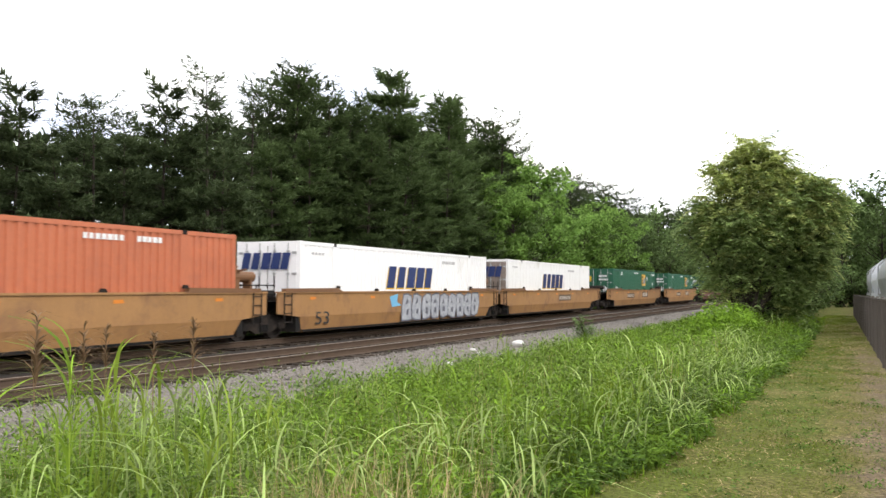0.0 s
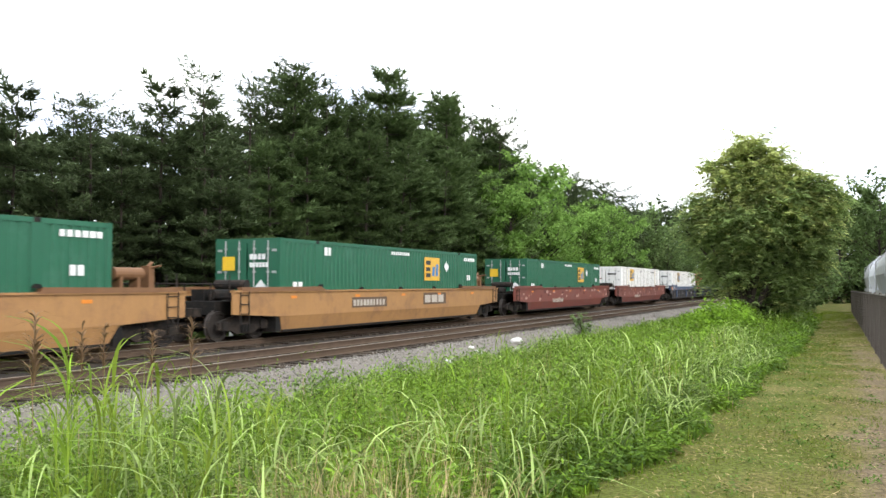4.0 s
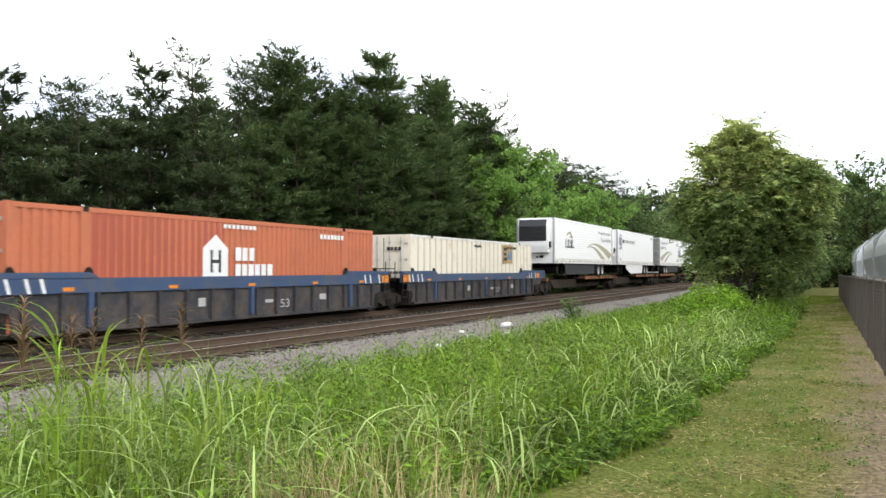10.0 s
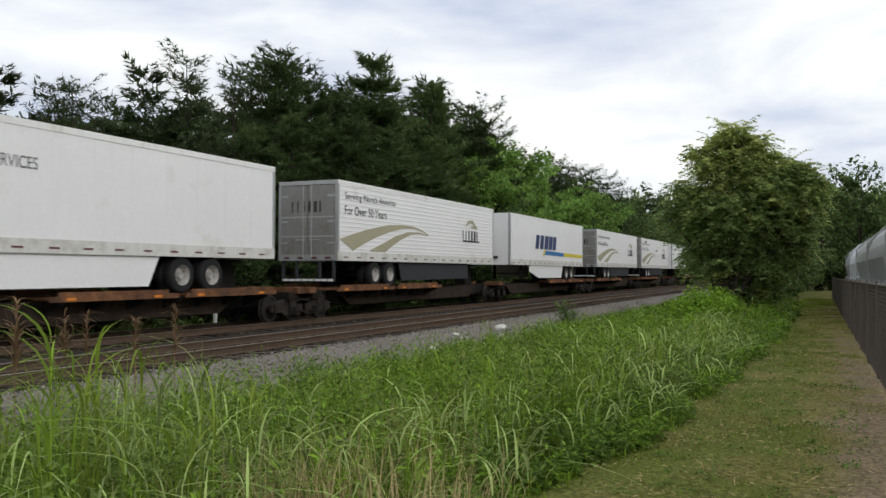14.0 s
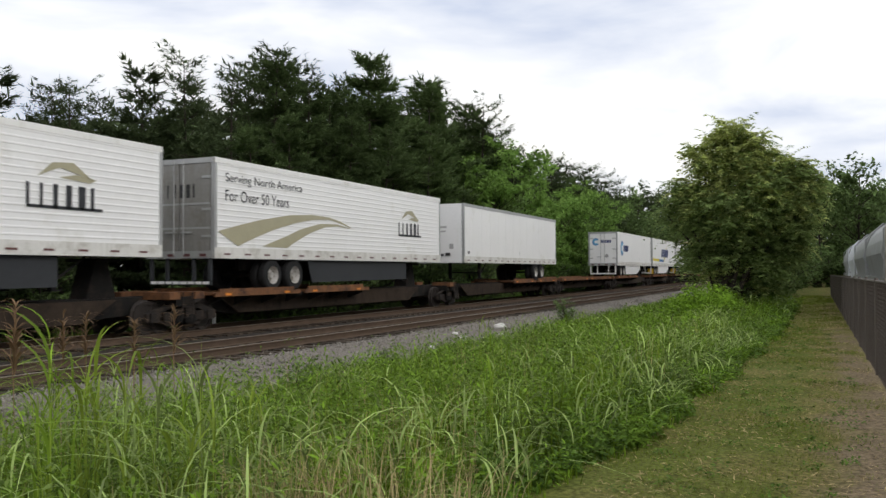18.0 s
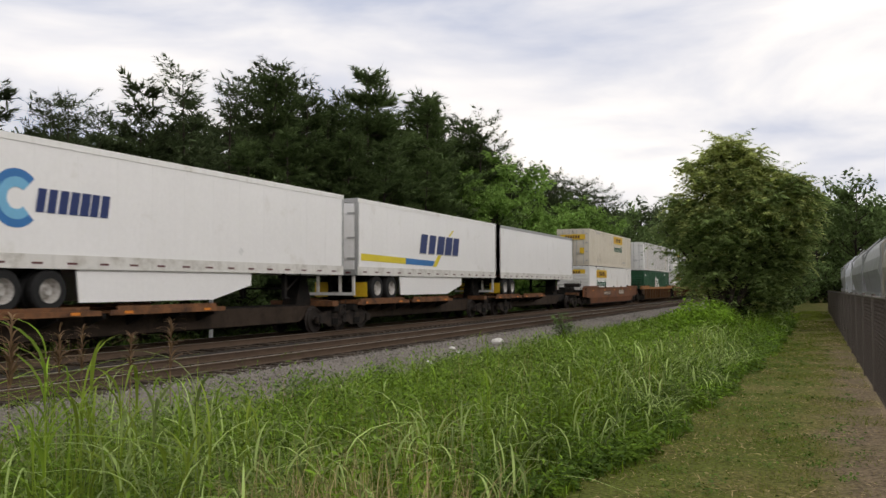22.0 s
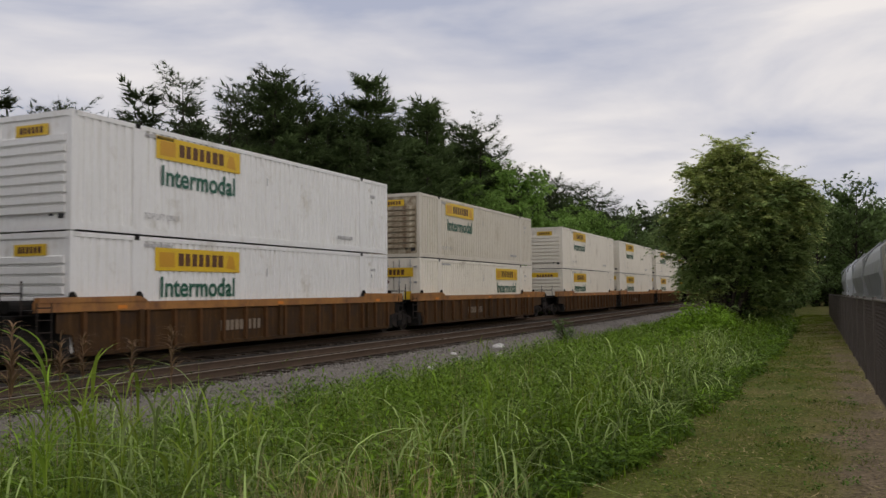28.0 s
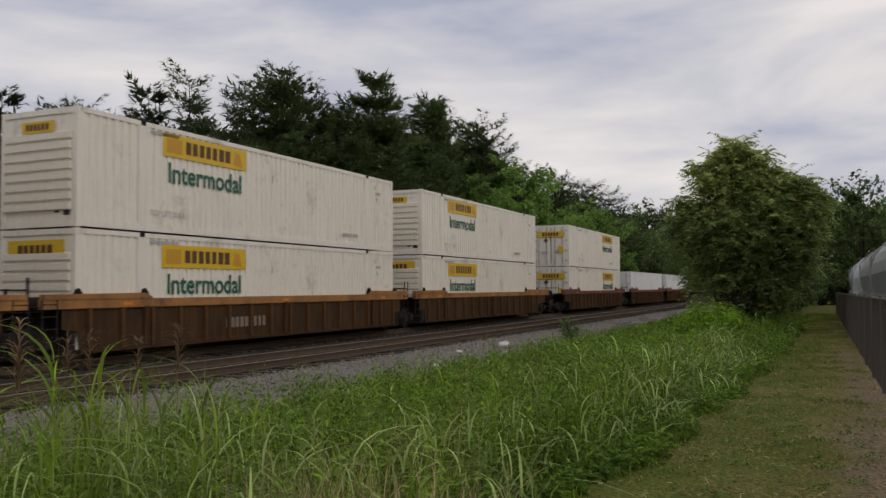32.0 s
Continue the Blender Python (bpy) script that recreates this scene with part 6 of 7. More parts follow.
def heap(name, n, y_mid, y_half, x_mid, x_half, tall, size, material, label, seed):
    """Leaves lying thick over an uneven mound."""
    r = np.random.default_rng(seed)
    yy, xx = r.uniform(-1, 1, n), r.uniform(-1, 1, n)
    m = xx ** 2 + yy ** 2 < 1
    xx, yy = xx[m], yy[m]
    dome = np.sqrt(np.clip(1 - xx ** 2 - yy ** 2, 0, 1))
    px, py = x_mid + xx * x_half, y_mid + yy * y_half
    lump = 0.8 + 0.6 * patchy(px, py, 1.1, seed)
    z = ground_np(px, py) + tall * dome ** 0.7 * lump * r.random(len(px)) ** 0.35 + r.normal(0, 0.05, len(px)) + 0.05
    v, f = leaf_cards(r, np.stack([px, py, z], -1), size * r.uniform(0.6, 1.4, len(px)), 0.5, 0.6)
    array_object(name, v, f, material, label, "weeds")


heap("vine_heap", 11000, 28.5, 3.4, -3.4, 1.4, 1.5, 0.12, VINE, "light green vine leaves in a heap before the tree", 15)
heap("vine_slope", 9000, 22.5, 5.0, -4.0, 1.9, 0.7, 0.1, VINE, "light green vines spreading over the bank", 13)
heap("vine_border", 5000, 38.0, 6.0, -5.6, 1.6, 0.8, 0.13, WEED, "green vines at the foot of the tree", 18)


# tall grass clumps with seed heads, near the camera
def tall_clump(seed):
    """Upright stems and the long leaves that arch from them."""
    r = np.random.default_rng(seed)
    stems, leaves = [], []
    for i in range(4):
        bx, by, H0 = r.normal(0, 0.14), r.normal(0, 0.14), r.uniform(0.85, 1.35)
        m = 5
        stems.append(blades(r, np.array([bx]), np.array([by]), np.array([0.0]), np.array([H0]), np.array([0.01]), np.array([abs(r.normal(0, 0.08))]), 5))
        zz = H0 * r.uniform(0.25, 0.9, m)
        leaves.append(blades(r, np.full(m, bx), np.full(m, by), zz, r.uniform(0.35, 0.7, m), r.uniform(0.012, 0.024, m), r.uniform(0.7, 2.0, m), 8))
    return join(stems), join(leaves)


def seed_head(seed):
    r = np.random.default_rng(seed)
    n = 46
    z = 1.08 + 0.26 * r.random(n)
    stem = blades(r, np.zeros(1), np.zeros(1), np.array([0.9]), np.array([0.46]), np.array([0.006]), np.array([0.1]), 3)
    return join([stem, blades(r, np.zeros(n), np.zeros(n), z, 0.16 - 0.09 * (z - 1.08) / 0.26, np.full(n, 0.009), r.uniform(0.7, 1.9, n), 4)])


clumps = []
for i in range(6):
    (v, f), (v2, f2) = tall_clump(20 + i)
    tv = array_object("stem", v, f, GRASS_LIGHT, "", "", "mesh")
    lv = array_object("leaves", v2, f2, (CLUMP_LEAF, GRASS_LIGHT, GRASS_PALE)[i % 3], "", "", "mesh")
    v, f = seed_head(40 + i)
    sv = array_object("seed_head", v, f, mat("brown_seed_head", (0.2, 0.13, 0.075), 0.8, vary=0.2, bump=0.0, islands=0.3, translucent=0.2), "", "", "mesh")
    clumps.append((tv, lv, sv))
r = random.Random(5)
SPOTS = [(-4.4, 4.6), (-4.0, 5.0), (-4.9, 4.3), (-3.7, 4.8), (-4.2, 5.5), (-3.4, 5.6), (-5.4, 5.0), (-3.1, 5.2), (-5.0, 5.9), (-4.5, 3.9), (-3.5, 4.1), (-2.9, 6.5), (-5.8, 6.6), (-3.9, 7.6), (-2.6, 7.2)]
SPOTS = [(-4.47, 4.01), (-4.17, 4.32), (-3.98, 4.49), (-3.49, 2.85), (-4.9, 4.6)] + SPOTS[::2]
SPOTS += [(r.uniform(-7.5, -2.8), r.uniform(6, 26)) for i in range(26)]
SPOTS += [(-6.2, 5.2), (-6.8, 5.6), (-7.3, 6.3), (-6.6, 6.4), (-7.9, 6.9), (-7.2, 7.2), (-8.3, 7.6), (-7.7, 8.0), (-8.6, 8.6), (-8.0, 9.0), (-7.4, 8.7), (-6.3, 7.6)]
for i, (x, y) in enumerate(SPOTS):
    c = thing("tall_grass_clump", "tall arching grass with brown seed heads on the bank" if i < 5 else "tall arching pale green grass on the bank", "grass", "tall grass clumps")
    tv, lv, sv = clumps[i % 6]
    tagged(part("stem", tv, None, c), kind="stuff")
    part("leaves", lv, None, c)
    if i < 5:
        tagged(part("seed_head", sv, None, c), kind="stuff")
    k = r.uniform(1.15, 1.27) if i < 5 else r.uniform(0.85, 1.0) if i < 13 else r.uniform(0.8, 1.0) if i >= 39 else r.uniform(0.62, 0.88)
    c.matrix_basis = pose(x, y, ground_z(x, y), 0, 0, r.uniform(0, 360)) @ Matrix.Diagonal((k, k, k, 1))

# short lawn on the lane, with dry clippings and small flat weeds
n = 150000
y = -4.0 + 74 * rng.random(n) ** 1.9
x = -2.2 + 3.0 * rng.random(n)
worn = np.clip((x + 0.3) / 0.8, 0, 1) * np.interp(y, [4, 22, 40], [1.0, 0.75, 0.3])
p = patchy(x, y, 0.9, 4.0) + 0.7 * patchy(x, y, 3.2, 6.0)
keep = (x > edge_x(y) - 0.2) & (rng.random(n) < np.clip(1.0 - 0.8 * worn + 1.0 * p, 0.06, 1))
x, y, p = x[keep], y[keep], p[keep]
v, f = blades(rng, x, y, ground_np(x, y), (0.02 + 0.04 * rng.random(len(x))) * np.clip(1 + p, 0.5, 1.7), 0.005 + 0.0007 * np.clip(y, 0, 60), 0.4 + 1.0 * rng.random(len(x)), 1)
array_object("lane_grass", v, f, LAWN, "short mown grass on the lane", "grass")
n = 42000
y = -4.0 + 52 * rng.random(n) ** 1.9
x = -2.2 + 3.0 * rng.random(n)
p = patchy(x, y, 1.3, 14.0)
keep = (x > edge_x(y) - 0.15) & (rng.random(n) < np.clip(0.45 + 1.2 * p, 0.05, 1))
x, y = x[keep], y[keep]
c = np.stack([x, y, ground_np(x, y) + rng.uniform(0.008, 0.035, len(x))], -1)
v, f = leaf_cards(rng, c, rng.uniform(0.025, 0.07, len(x)) * (1 + 0.02 * y), 0.25, 0.13)
array_object("lane_clippings", v, f, DRY, "dry straw-coloured clippings lying on the lane", "grass")
cx, cy = rng.uniform(-1.4, 0.5, 330), 2 + 26 * rng.random(330) ** 1.6
keep = cx > edge_x(cy)
cx, cy = np.repeat(cx[keep], 22), np.repeat(cy[keep], 22)
cx, cy = cx + rng.normal(0, 0.06, len(cx)), cy + rng.normal(0, 0.06, len(cx))
v, f = leaf_cards(rng, np.stack([cx, cy, ground_np(cx, cy) + rng.uniform(0.01, 0.05, len(cx))], -1), rng.uniform(0.02, 0.045, len(cx)), 0.4, 0.6)
array_object("lane_weeds", v, f, WEED_DARK, "small dark flat weeds in the lane's turf", "weeds")

# rough verge between the far track and the wood
n = 9000
y = 6 + 80 * rng.random(n) ** 1.5
x = -23.8 + 2.2 * rng.random(n)
keep = patchy(x, y, 0.4, 27.0) + 0.3 * rng.random(n) > -0.05
x, y = x[keep], y[keep]
v, f = blades(rng, x, y, ground_np(x, y) - 0.03, rng.uniform(0.2, 0.75, len(x)), rng.uniform(0.02, 0.045, len(x)), rng.uniform(0.1, 0.9, len(x)), 3)
array_object("verge_grass", v, f, WEED_DARK, "rough green grass below the wood", "grass")

# ballast stones
oct_v = np.array([(1, 0, 0), (-1, 0, 0), (0, 1, 0), (0, -1, 0), (0, 0, 1), (0, 0, -1)], float)
oct_f = np.array([(0, 2, 4), (2, 1, 4), (1, 3, 4), (3, 0, 4), (2, 0, 5), (1, 2, 5), (3, 1, 5), (0, 3, 5)])


def stones(n, x0, x1, y0, y1, size, seed, power=1.5):
    r = np.random.default_rng(seed)
    x, y = x0 + (x1 - x0) * r.random(n), y0 + (y1 - y0) * r.random(n) ** power
    c = np.stack([x, y, ground_np(x, y) + 0.005], -1)
    v = oct_v[None] * r.uniform(0.5, 1.2, (n, 6, 1)) * (size * r.uniform(0.5, 1.3, (n, 1, 1)))
    v = v * np.array([1, 1, 0.75]) + r.normal(0, size * 0.15, (n, 6, 3))
    return (c[:, None] + v).reshape(-1, 3), ((np.arange(n) * 6)[:, None, None] + oct_f[None]).reshape(-1, 3)


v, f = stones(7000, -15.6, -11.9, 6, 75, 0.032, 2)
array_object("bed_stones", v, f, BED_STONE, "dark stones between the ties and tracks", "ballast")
v, f = stones(19000, -11.95, -8.9, 6, 75, 0.035, 1)
array_object("ballast_stones", v, f, STONE, "loose grey ballast stones beside the track", "ballast")
for i, (x, y, k) in enumerate(((-10.4, 28.4, 0.22), (-10.1, 24.2, 0.14), (-9.9, 21.5, 0.1), (-10.6, 24.8, 0.1), (-9.8, 26.9, 0.09))):
    rr = np.random.default_rng(60 + i)
    bm = bmesh.new()
    bmesh.ops.create_icosphere(bm, subdivisions=2, radius=k)
    for w in bm.verts:
        w.co *= 1 + 0.25 * noise.noise(w.co * 9 + Vector((i, 0, 0)))
        w.co.z *= 0.6
    me = bpy.data.meshes.new("rock")
    bm.to_mesh(me)
    bm.free()
    me.materials.append(PALE_STONE)
    ob = tagged(new("rock", me), "pale weathered rock lying on the ballast", "rock", "pale rocks")
    ob.location = (x, y, ground_z(x, y) + 0.3 * k)


# ---- trees ----
def limb(points, r0, r1, n=6):
    g = Geo()
    m = len(points) - 1
    for i in range(m):
        g.tube(points[i], points[i + 1], r0 + (r1 - r0) * i / m, r0 + (r1 - r0) * (i + 1) / m, n)
    return g


def pine_meshes(seed, height, spread, base, whorls, tufts, size, ragged=0.25, taper=0.55):
    """Trunk and whorls of upturned limbs; flat sprays of needle tufts on side twigs."""
    r = np.random.default_rng(seed)
    lean = r.normal(0, 0.03, 2) * height

    def axis(k):
        return np.array([lean[0] * k * k, lean[1] * k * k, height * k])

    g = limb([tuple(axis(k)) for k in np.linspace(0, 0.985, 7)], 0.013 * height, 0.015, 7)
    p0, d0, ln = [], [], []
    for i in range(whorls):
        k = base + (0.99 - base) * ((i + r.uniform(0.1, 0.9)) / whorls) ** 0.92
        count = 6 if k < 0.75 else 5
        for j in range(count):
            L = (spread * (1.0 - k) ** taper * (0.75 + 0.25 * min(1, k / 0.25))) * r.uniform(1 - ragged * 2, 1 + ragged) + 0.2
            a = 2 * np.pi * j / count + 1.9 * i + r.normal(0, 0.35)
            o = axis(min(0.99, k + r.normal(0, 0.006)))
            rise = np.interp(k, [0, 0.4, 0.8, 1], [-0.22, -0.02, 0.3, 0.9]) + r.normal(0, 0.1)
            out = np.array([np.cos(a), np.sin(a), 0.0])
            mid, tip = o + out * L * 0.55 + np.array([0, 0, rise * L * 0.4]), o + out * L + np.array([0, 0, (rise + 0.12) * L])
            t = limb([tuple(o), tuple(mid), tuple(tip)], 0.03 * (1.1 - k) + 0.012, 0.006, 3)
            g.add(t.v, t.f)
            m = int(4 + 3.2 * L)
            for q in np.linspace(0.22, 1.0, m):
                b = (o + (mid - o) * q / 0.55) if q < 0.55 else mid + (tip - mid) * (q - 0.55) / 0.45
                w = (0.24 + 0.2 * L) * (1.15 - 0.75 * q) * r.uniform(0.6, 1.3)
                for sgn in ((-1, 1) if q < 0.95 else (0,)):
                    aa = a + sgn * r.uniform(0.7, 1.2)
                    p0.append(b)
                    d0.append((np.cos(aa), np.sin(aa), r.uniform(0.0, 0.35)))
                    ln.append(w if sgn else 0.4 * w + 0.15)
    p0, d0, ln = np.array(p0), np.array(d0), np.array(ln)
    pick = r.choice(len(p0), tufts, p=ln ** 0.75 / (ln ** 0.75).sum())
    n = tufts
    root = p0[pick] + d0[pick] * (ln[pick] * r.random(n) ** 0.55)[:, None] + r.normal(0, 0.06, (n, 3))
    d = d0[pick] + r.normal(0, 0.55, (n, 3)) * np.array([1, 1, 0.45]) + np.array([0, 0, 0.1])
    d /= np.linalg.norm(d, axis=1)[:, None]
    s = np.stack([-d[:, 1], d[:, 0], r.normal(0, 0.28, n)], -1)
    s /= np.linalg.norm(s, axis=1)[:, None]
    long = (size * r.uniform(0.6, 1.4, n))[:, None]
    v = np.stack([root - s * long * 0.15, root + s * long * 0.15, root + d * long], 1).reshape(-1, 3)
    f = np.arange(3 * n).reshape(-1, 3)
    trunk = g.mesh("trunk")
    trunk.materials.append(BARK)
    return trunk, v, f


def tree_meshes(seed, height, spread, leaves, leaf, base=0.12):
    """Trunk, limbs and an uneven crown of leaf clumps."""
    r = np.random.default_rng(seed)
    g = Geo()
    lean = r.normal(0, 0.03, 2) * height
    def axis(k):
        return np.array([lean[0] * k * k, lean[1] * k * k, height * k])
    pts = [tuple(axis(k)) for k in np.linspace(0, 0.97, 7)]
    t = limb(pts, 0.022 * height * 0.6, 0.02, 7)
    g.add(t.v, t.f)
    centres, weights = [], []
    for i in range(44):
        k = base + (0.88 - base) * r.random()
        prof = np.sin(np.pi * np.clip((k - base * 0.4) / (1.05 - base * 0.4), 0, 1)) ** 0.6
        L = spread * prof * r.uniform(0.5, 1.1)
        a = r.uniform(0, 2 * np.pi)
        o = axis(max(0.06, k - 0.12))
        tip = axis(k) + np.array([np.cos(a) * L, np.sin(a) * L, 0.25 * L + 0.05 * height * r.random()])
        t = limb([tuple(o), tuple(o * 0.45 + tip * 0.55 + r.normal(0, 0.08, 3)), tuple(tip)], 0.05 * (1.2 - k) + 0.012, 0.01, 5)
        g.add(t.v, t.f)
        for q in (0.5, 0.7, 0.86, 1.0):
            centres.append(o + (tip - o) * q + r.normal(0, 0.15, 3))
            weights.append((spread * 0.2 * r.uniform(0.6, 1.2), spread * 0.14 * r.uniform(0.6, 1.1)))
    for i in range(5):
        centres.append(axis(r.uniform(0.85, 1.0)) + r.normal(0, 0.2, 3))
        weights.append((spread * 0.2, spread * 0.2))
    trunk = g.mesh("trunk")
    trunk.materials.append(BARK)
    centres, weights = np.array(centres), np.array(weights)
    n = leaves
    pick = r.choice(len(centres), n, p=weights[:, 0] ** 1.5 / (weights[:, 0] ** 1.5).sum())
    u = r.normal(0, 1, (n, 3))
    u /= np.linalg.norm(u, axis=1)[:, None]
    rad = r.random(n)[:, None] ** 0.45
    c = centres[pick] + u * rad * np.stack([weights[pick, 0], weights[pick, 0], weights[pick, 1]], -1)
    c[:, 2] = np.maximum(c[:, 2], 0.05)
    v, f = leaf_cards(r, c, leaf * r.uniform(0.6, 1.4, n), 0.6, 0.6)
    return trunk, v, f


PROTO = {}


def proto(name, material, meshes, height):
    t, v, f = meshes
    PROTO[name] = (t, array_object("crown", v, f, material, "", "", "mesh"), height)


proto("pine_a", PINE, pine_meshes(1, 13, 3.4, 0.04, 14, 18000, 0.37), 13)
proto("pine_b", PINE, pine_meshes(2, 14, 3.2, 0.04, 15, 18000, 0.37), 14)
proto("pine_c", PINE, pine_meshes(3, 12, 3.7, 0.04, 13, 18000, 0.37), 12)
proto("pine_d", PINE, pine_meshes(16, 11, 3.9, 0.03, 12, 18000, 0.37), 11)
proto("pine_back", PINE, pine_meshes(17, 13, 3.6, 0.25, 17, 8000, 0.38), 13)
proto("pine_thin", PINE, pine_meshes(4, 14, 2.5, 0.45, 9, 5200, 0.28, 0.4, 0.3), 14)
proto("leafy_a", LEAF, tree_meshes(5, 11, 3.5, 6500, 0.29, 0.03), 11)
proto("leafy_b", LEAF_BRIGHT, tree_meshes(6, 10, 3.2, 6500, 0.29, 0.03), 10)
proto("leafy_c", LEAF, tree_meshes(7, 13, 3.9, 6500, 0.33, 0.03), 13)
proto("leafy_far", LEAF, tree_meshes(9, 12, 4.2, 3600, 0.46, 0.03), 12)
proto("pine_far", PINE, tree_meshes(10, 13, 4.0, 3600, 0.46, 0.03), 13)
proto("shrub", LEAF, tree_meshes(8, 3.4, 1.9, 1500, 0.24, 0.02), 3.4)
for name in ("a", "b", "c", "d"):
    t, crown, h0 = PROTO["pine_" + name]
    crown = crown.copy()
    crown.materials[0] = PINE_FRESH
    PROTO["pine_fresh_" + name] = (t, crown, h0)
LABELS = {"pine": "dark green pine with layered branches in the wood", "leafy": "leafy green deciduous tree at the wood's edge", "shrub": "dense green shrub under the trees"}


def plant(name, x, y, height, turn, z=None):
    t, crown, h0 = PROTO[name]
    kind = name.split("_")[0]
    ob = thing("shrub" if kind == "shrub" else "pine_tree" if kind == "pine" else "deciduous_tree", LABELS[kind], "shrub" if kind == "shrub" else "tree", "trees of the wood")
    part("trunk", t, None, ob)
    for m in crown if isinstance(crown, list) else [crown]:
        part("young_leaves" if m.name.startswith("young") else "crown", m, None, ob)
    k = height / h0
    ob.matrix_basis = pose(x, y, ground_z(x, y) - 0.05 if z is None else z, 0, 0, turn) @ Matrix.Diagonal((k, k, k, 1))
    return ob


r = random.Random(12)
TOPS_Y = [0, 24, 31, 39, 49, 60, 70, 76, 89, 113, 161, 260]
TOPS_H = [7.7, 8.5, 10.4, 12.5, 14.4, 15.4, 15.7, 13.5, 13.2, 14.0, 16.5, 19]
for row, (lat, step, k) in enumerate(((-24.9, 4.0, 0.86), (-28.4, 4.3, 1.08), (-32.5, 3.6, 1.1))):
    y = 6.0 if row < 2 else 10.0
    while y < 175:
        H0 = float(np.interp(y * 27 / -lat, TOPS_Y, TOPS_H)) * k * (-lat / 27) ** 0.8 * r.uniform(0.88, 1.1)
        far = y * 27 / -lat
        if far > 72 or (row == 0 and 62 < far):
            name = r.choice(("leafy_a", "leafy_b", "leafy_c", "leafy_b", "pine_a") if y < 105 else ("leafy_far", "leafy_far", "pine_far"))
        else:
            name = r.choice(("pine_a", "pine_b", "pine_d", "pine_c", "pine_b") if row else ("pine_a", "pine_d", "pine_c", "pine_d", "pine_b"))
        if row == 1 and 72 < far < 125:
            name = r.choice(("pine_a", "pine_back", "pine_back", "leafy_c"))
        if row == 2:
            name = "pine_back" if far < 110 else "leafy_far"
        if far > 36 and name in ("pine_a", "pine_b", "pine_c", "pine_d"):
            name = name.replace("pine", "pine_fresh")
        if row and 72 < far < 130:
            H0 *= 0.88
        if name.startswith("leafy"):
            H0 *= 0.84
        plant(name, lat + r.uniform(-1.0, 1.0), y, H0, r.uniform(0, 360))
        y += step * r.uniform(0.8, 1.25) * (1.0 if y < 60 else 1.5 if y < 105 else 2.3)
for x, y, h in ((-29.5, 86, 15.6), (-30, 92, 15.9), (-30, 98, 16.6), (-30.4, 105, 16.0), (-30, 112, 16.6), (-30.5, 120, 16.9), (-30, 128, 17.2), (-30, 137, 16.9), (-27, 31.3, 12.5), (-27.5, 25.0, 10.0), (-28.2, 36, 13.0), (-27.0, 69.0, 17.0), (-28, 72, 16.2), (-29, 20.0, 9.0), (-28, 93.3, 15.2), (-28, 113, 16.5), (-28.5, 103, 15.8), (-27.6, 74.5, 15.6)):
    plant("pine_thin", x, y, h, r.uniform(0, 360))
for x, y, h in ((-24.3, 70.2, 14.0), (-24.0, 83.9, 10.8), (-24.3, 93, 12.4), (-24.5, 104, 11.2), (-24.2, 65.6, 10.6), (-24.2, 77, 10.5)):
    plant("leafy_b", x, y, h, r.uniform(0, 360))
for x, y, h in ((-23.6, 19, 4.6), (-23.4, 27, 5.2), (-23.8, 34, 5.0), (-23.5, 42, 6.0), (-23.6, 51, 5.4), (-23.6, 58, 6.2)):
    plant("pine_d", x, y, h, r.uniform(0, 360))
# the depth of the wood behind
n = 66000
wy = 2 + 190 * rng.random(n) ** 1.5
wx = -35 - 7 * rng.random(n)
wh = np.interp(wy * 27 / 37, TOPS_Y, TOPS_H) * 1.2
wc = np.stack([wx, wy, -0.9 + wh * rng.random(n) ** 1.1], -1)
low = np.stack([rng.uniform(-37, -31, 9000), rng.uniform(4, 110, 9000), rng.uniform(-0.8, 4.5, 9000)], -1)
wc = np.concatenate([wc, low])
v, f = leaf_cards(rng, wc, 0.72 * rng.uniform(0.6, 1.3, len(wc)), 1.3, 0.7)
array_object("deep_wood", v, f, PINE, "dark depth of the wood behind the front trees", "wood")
y = 4.0
while y < 120:
    plant("shrub", -22.9 + r.uniform(-0.5, 0.5), y, r.uniform(1.6, 3.2), r.uniform(0, 360))
    y += r.uniform(1.6, 2.6) * (1 if y < 60 else 2)


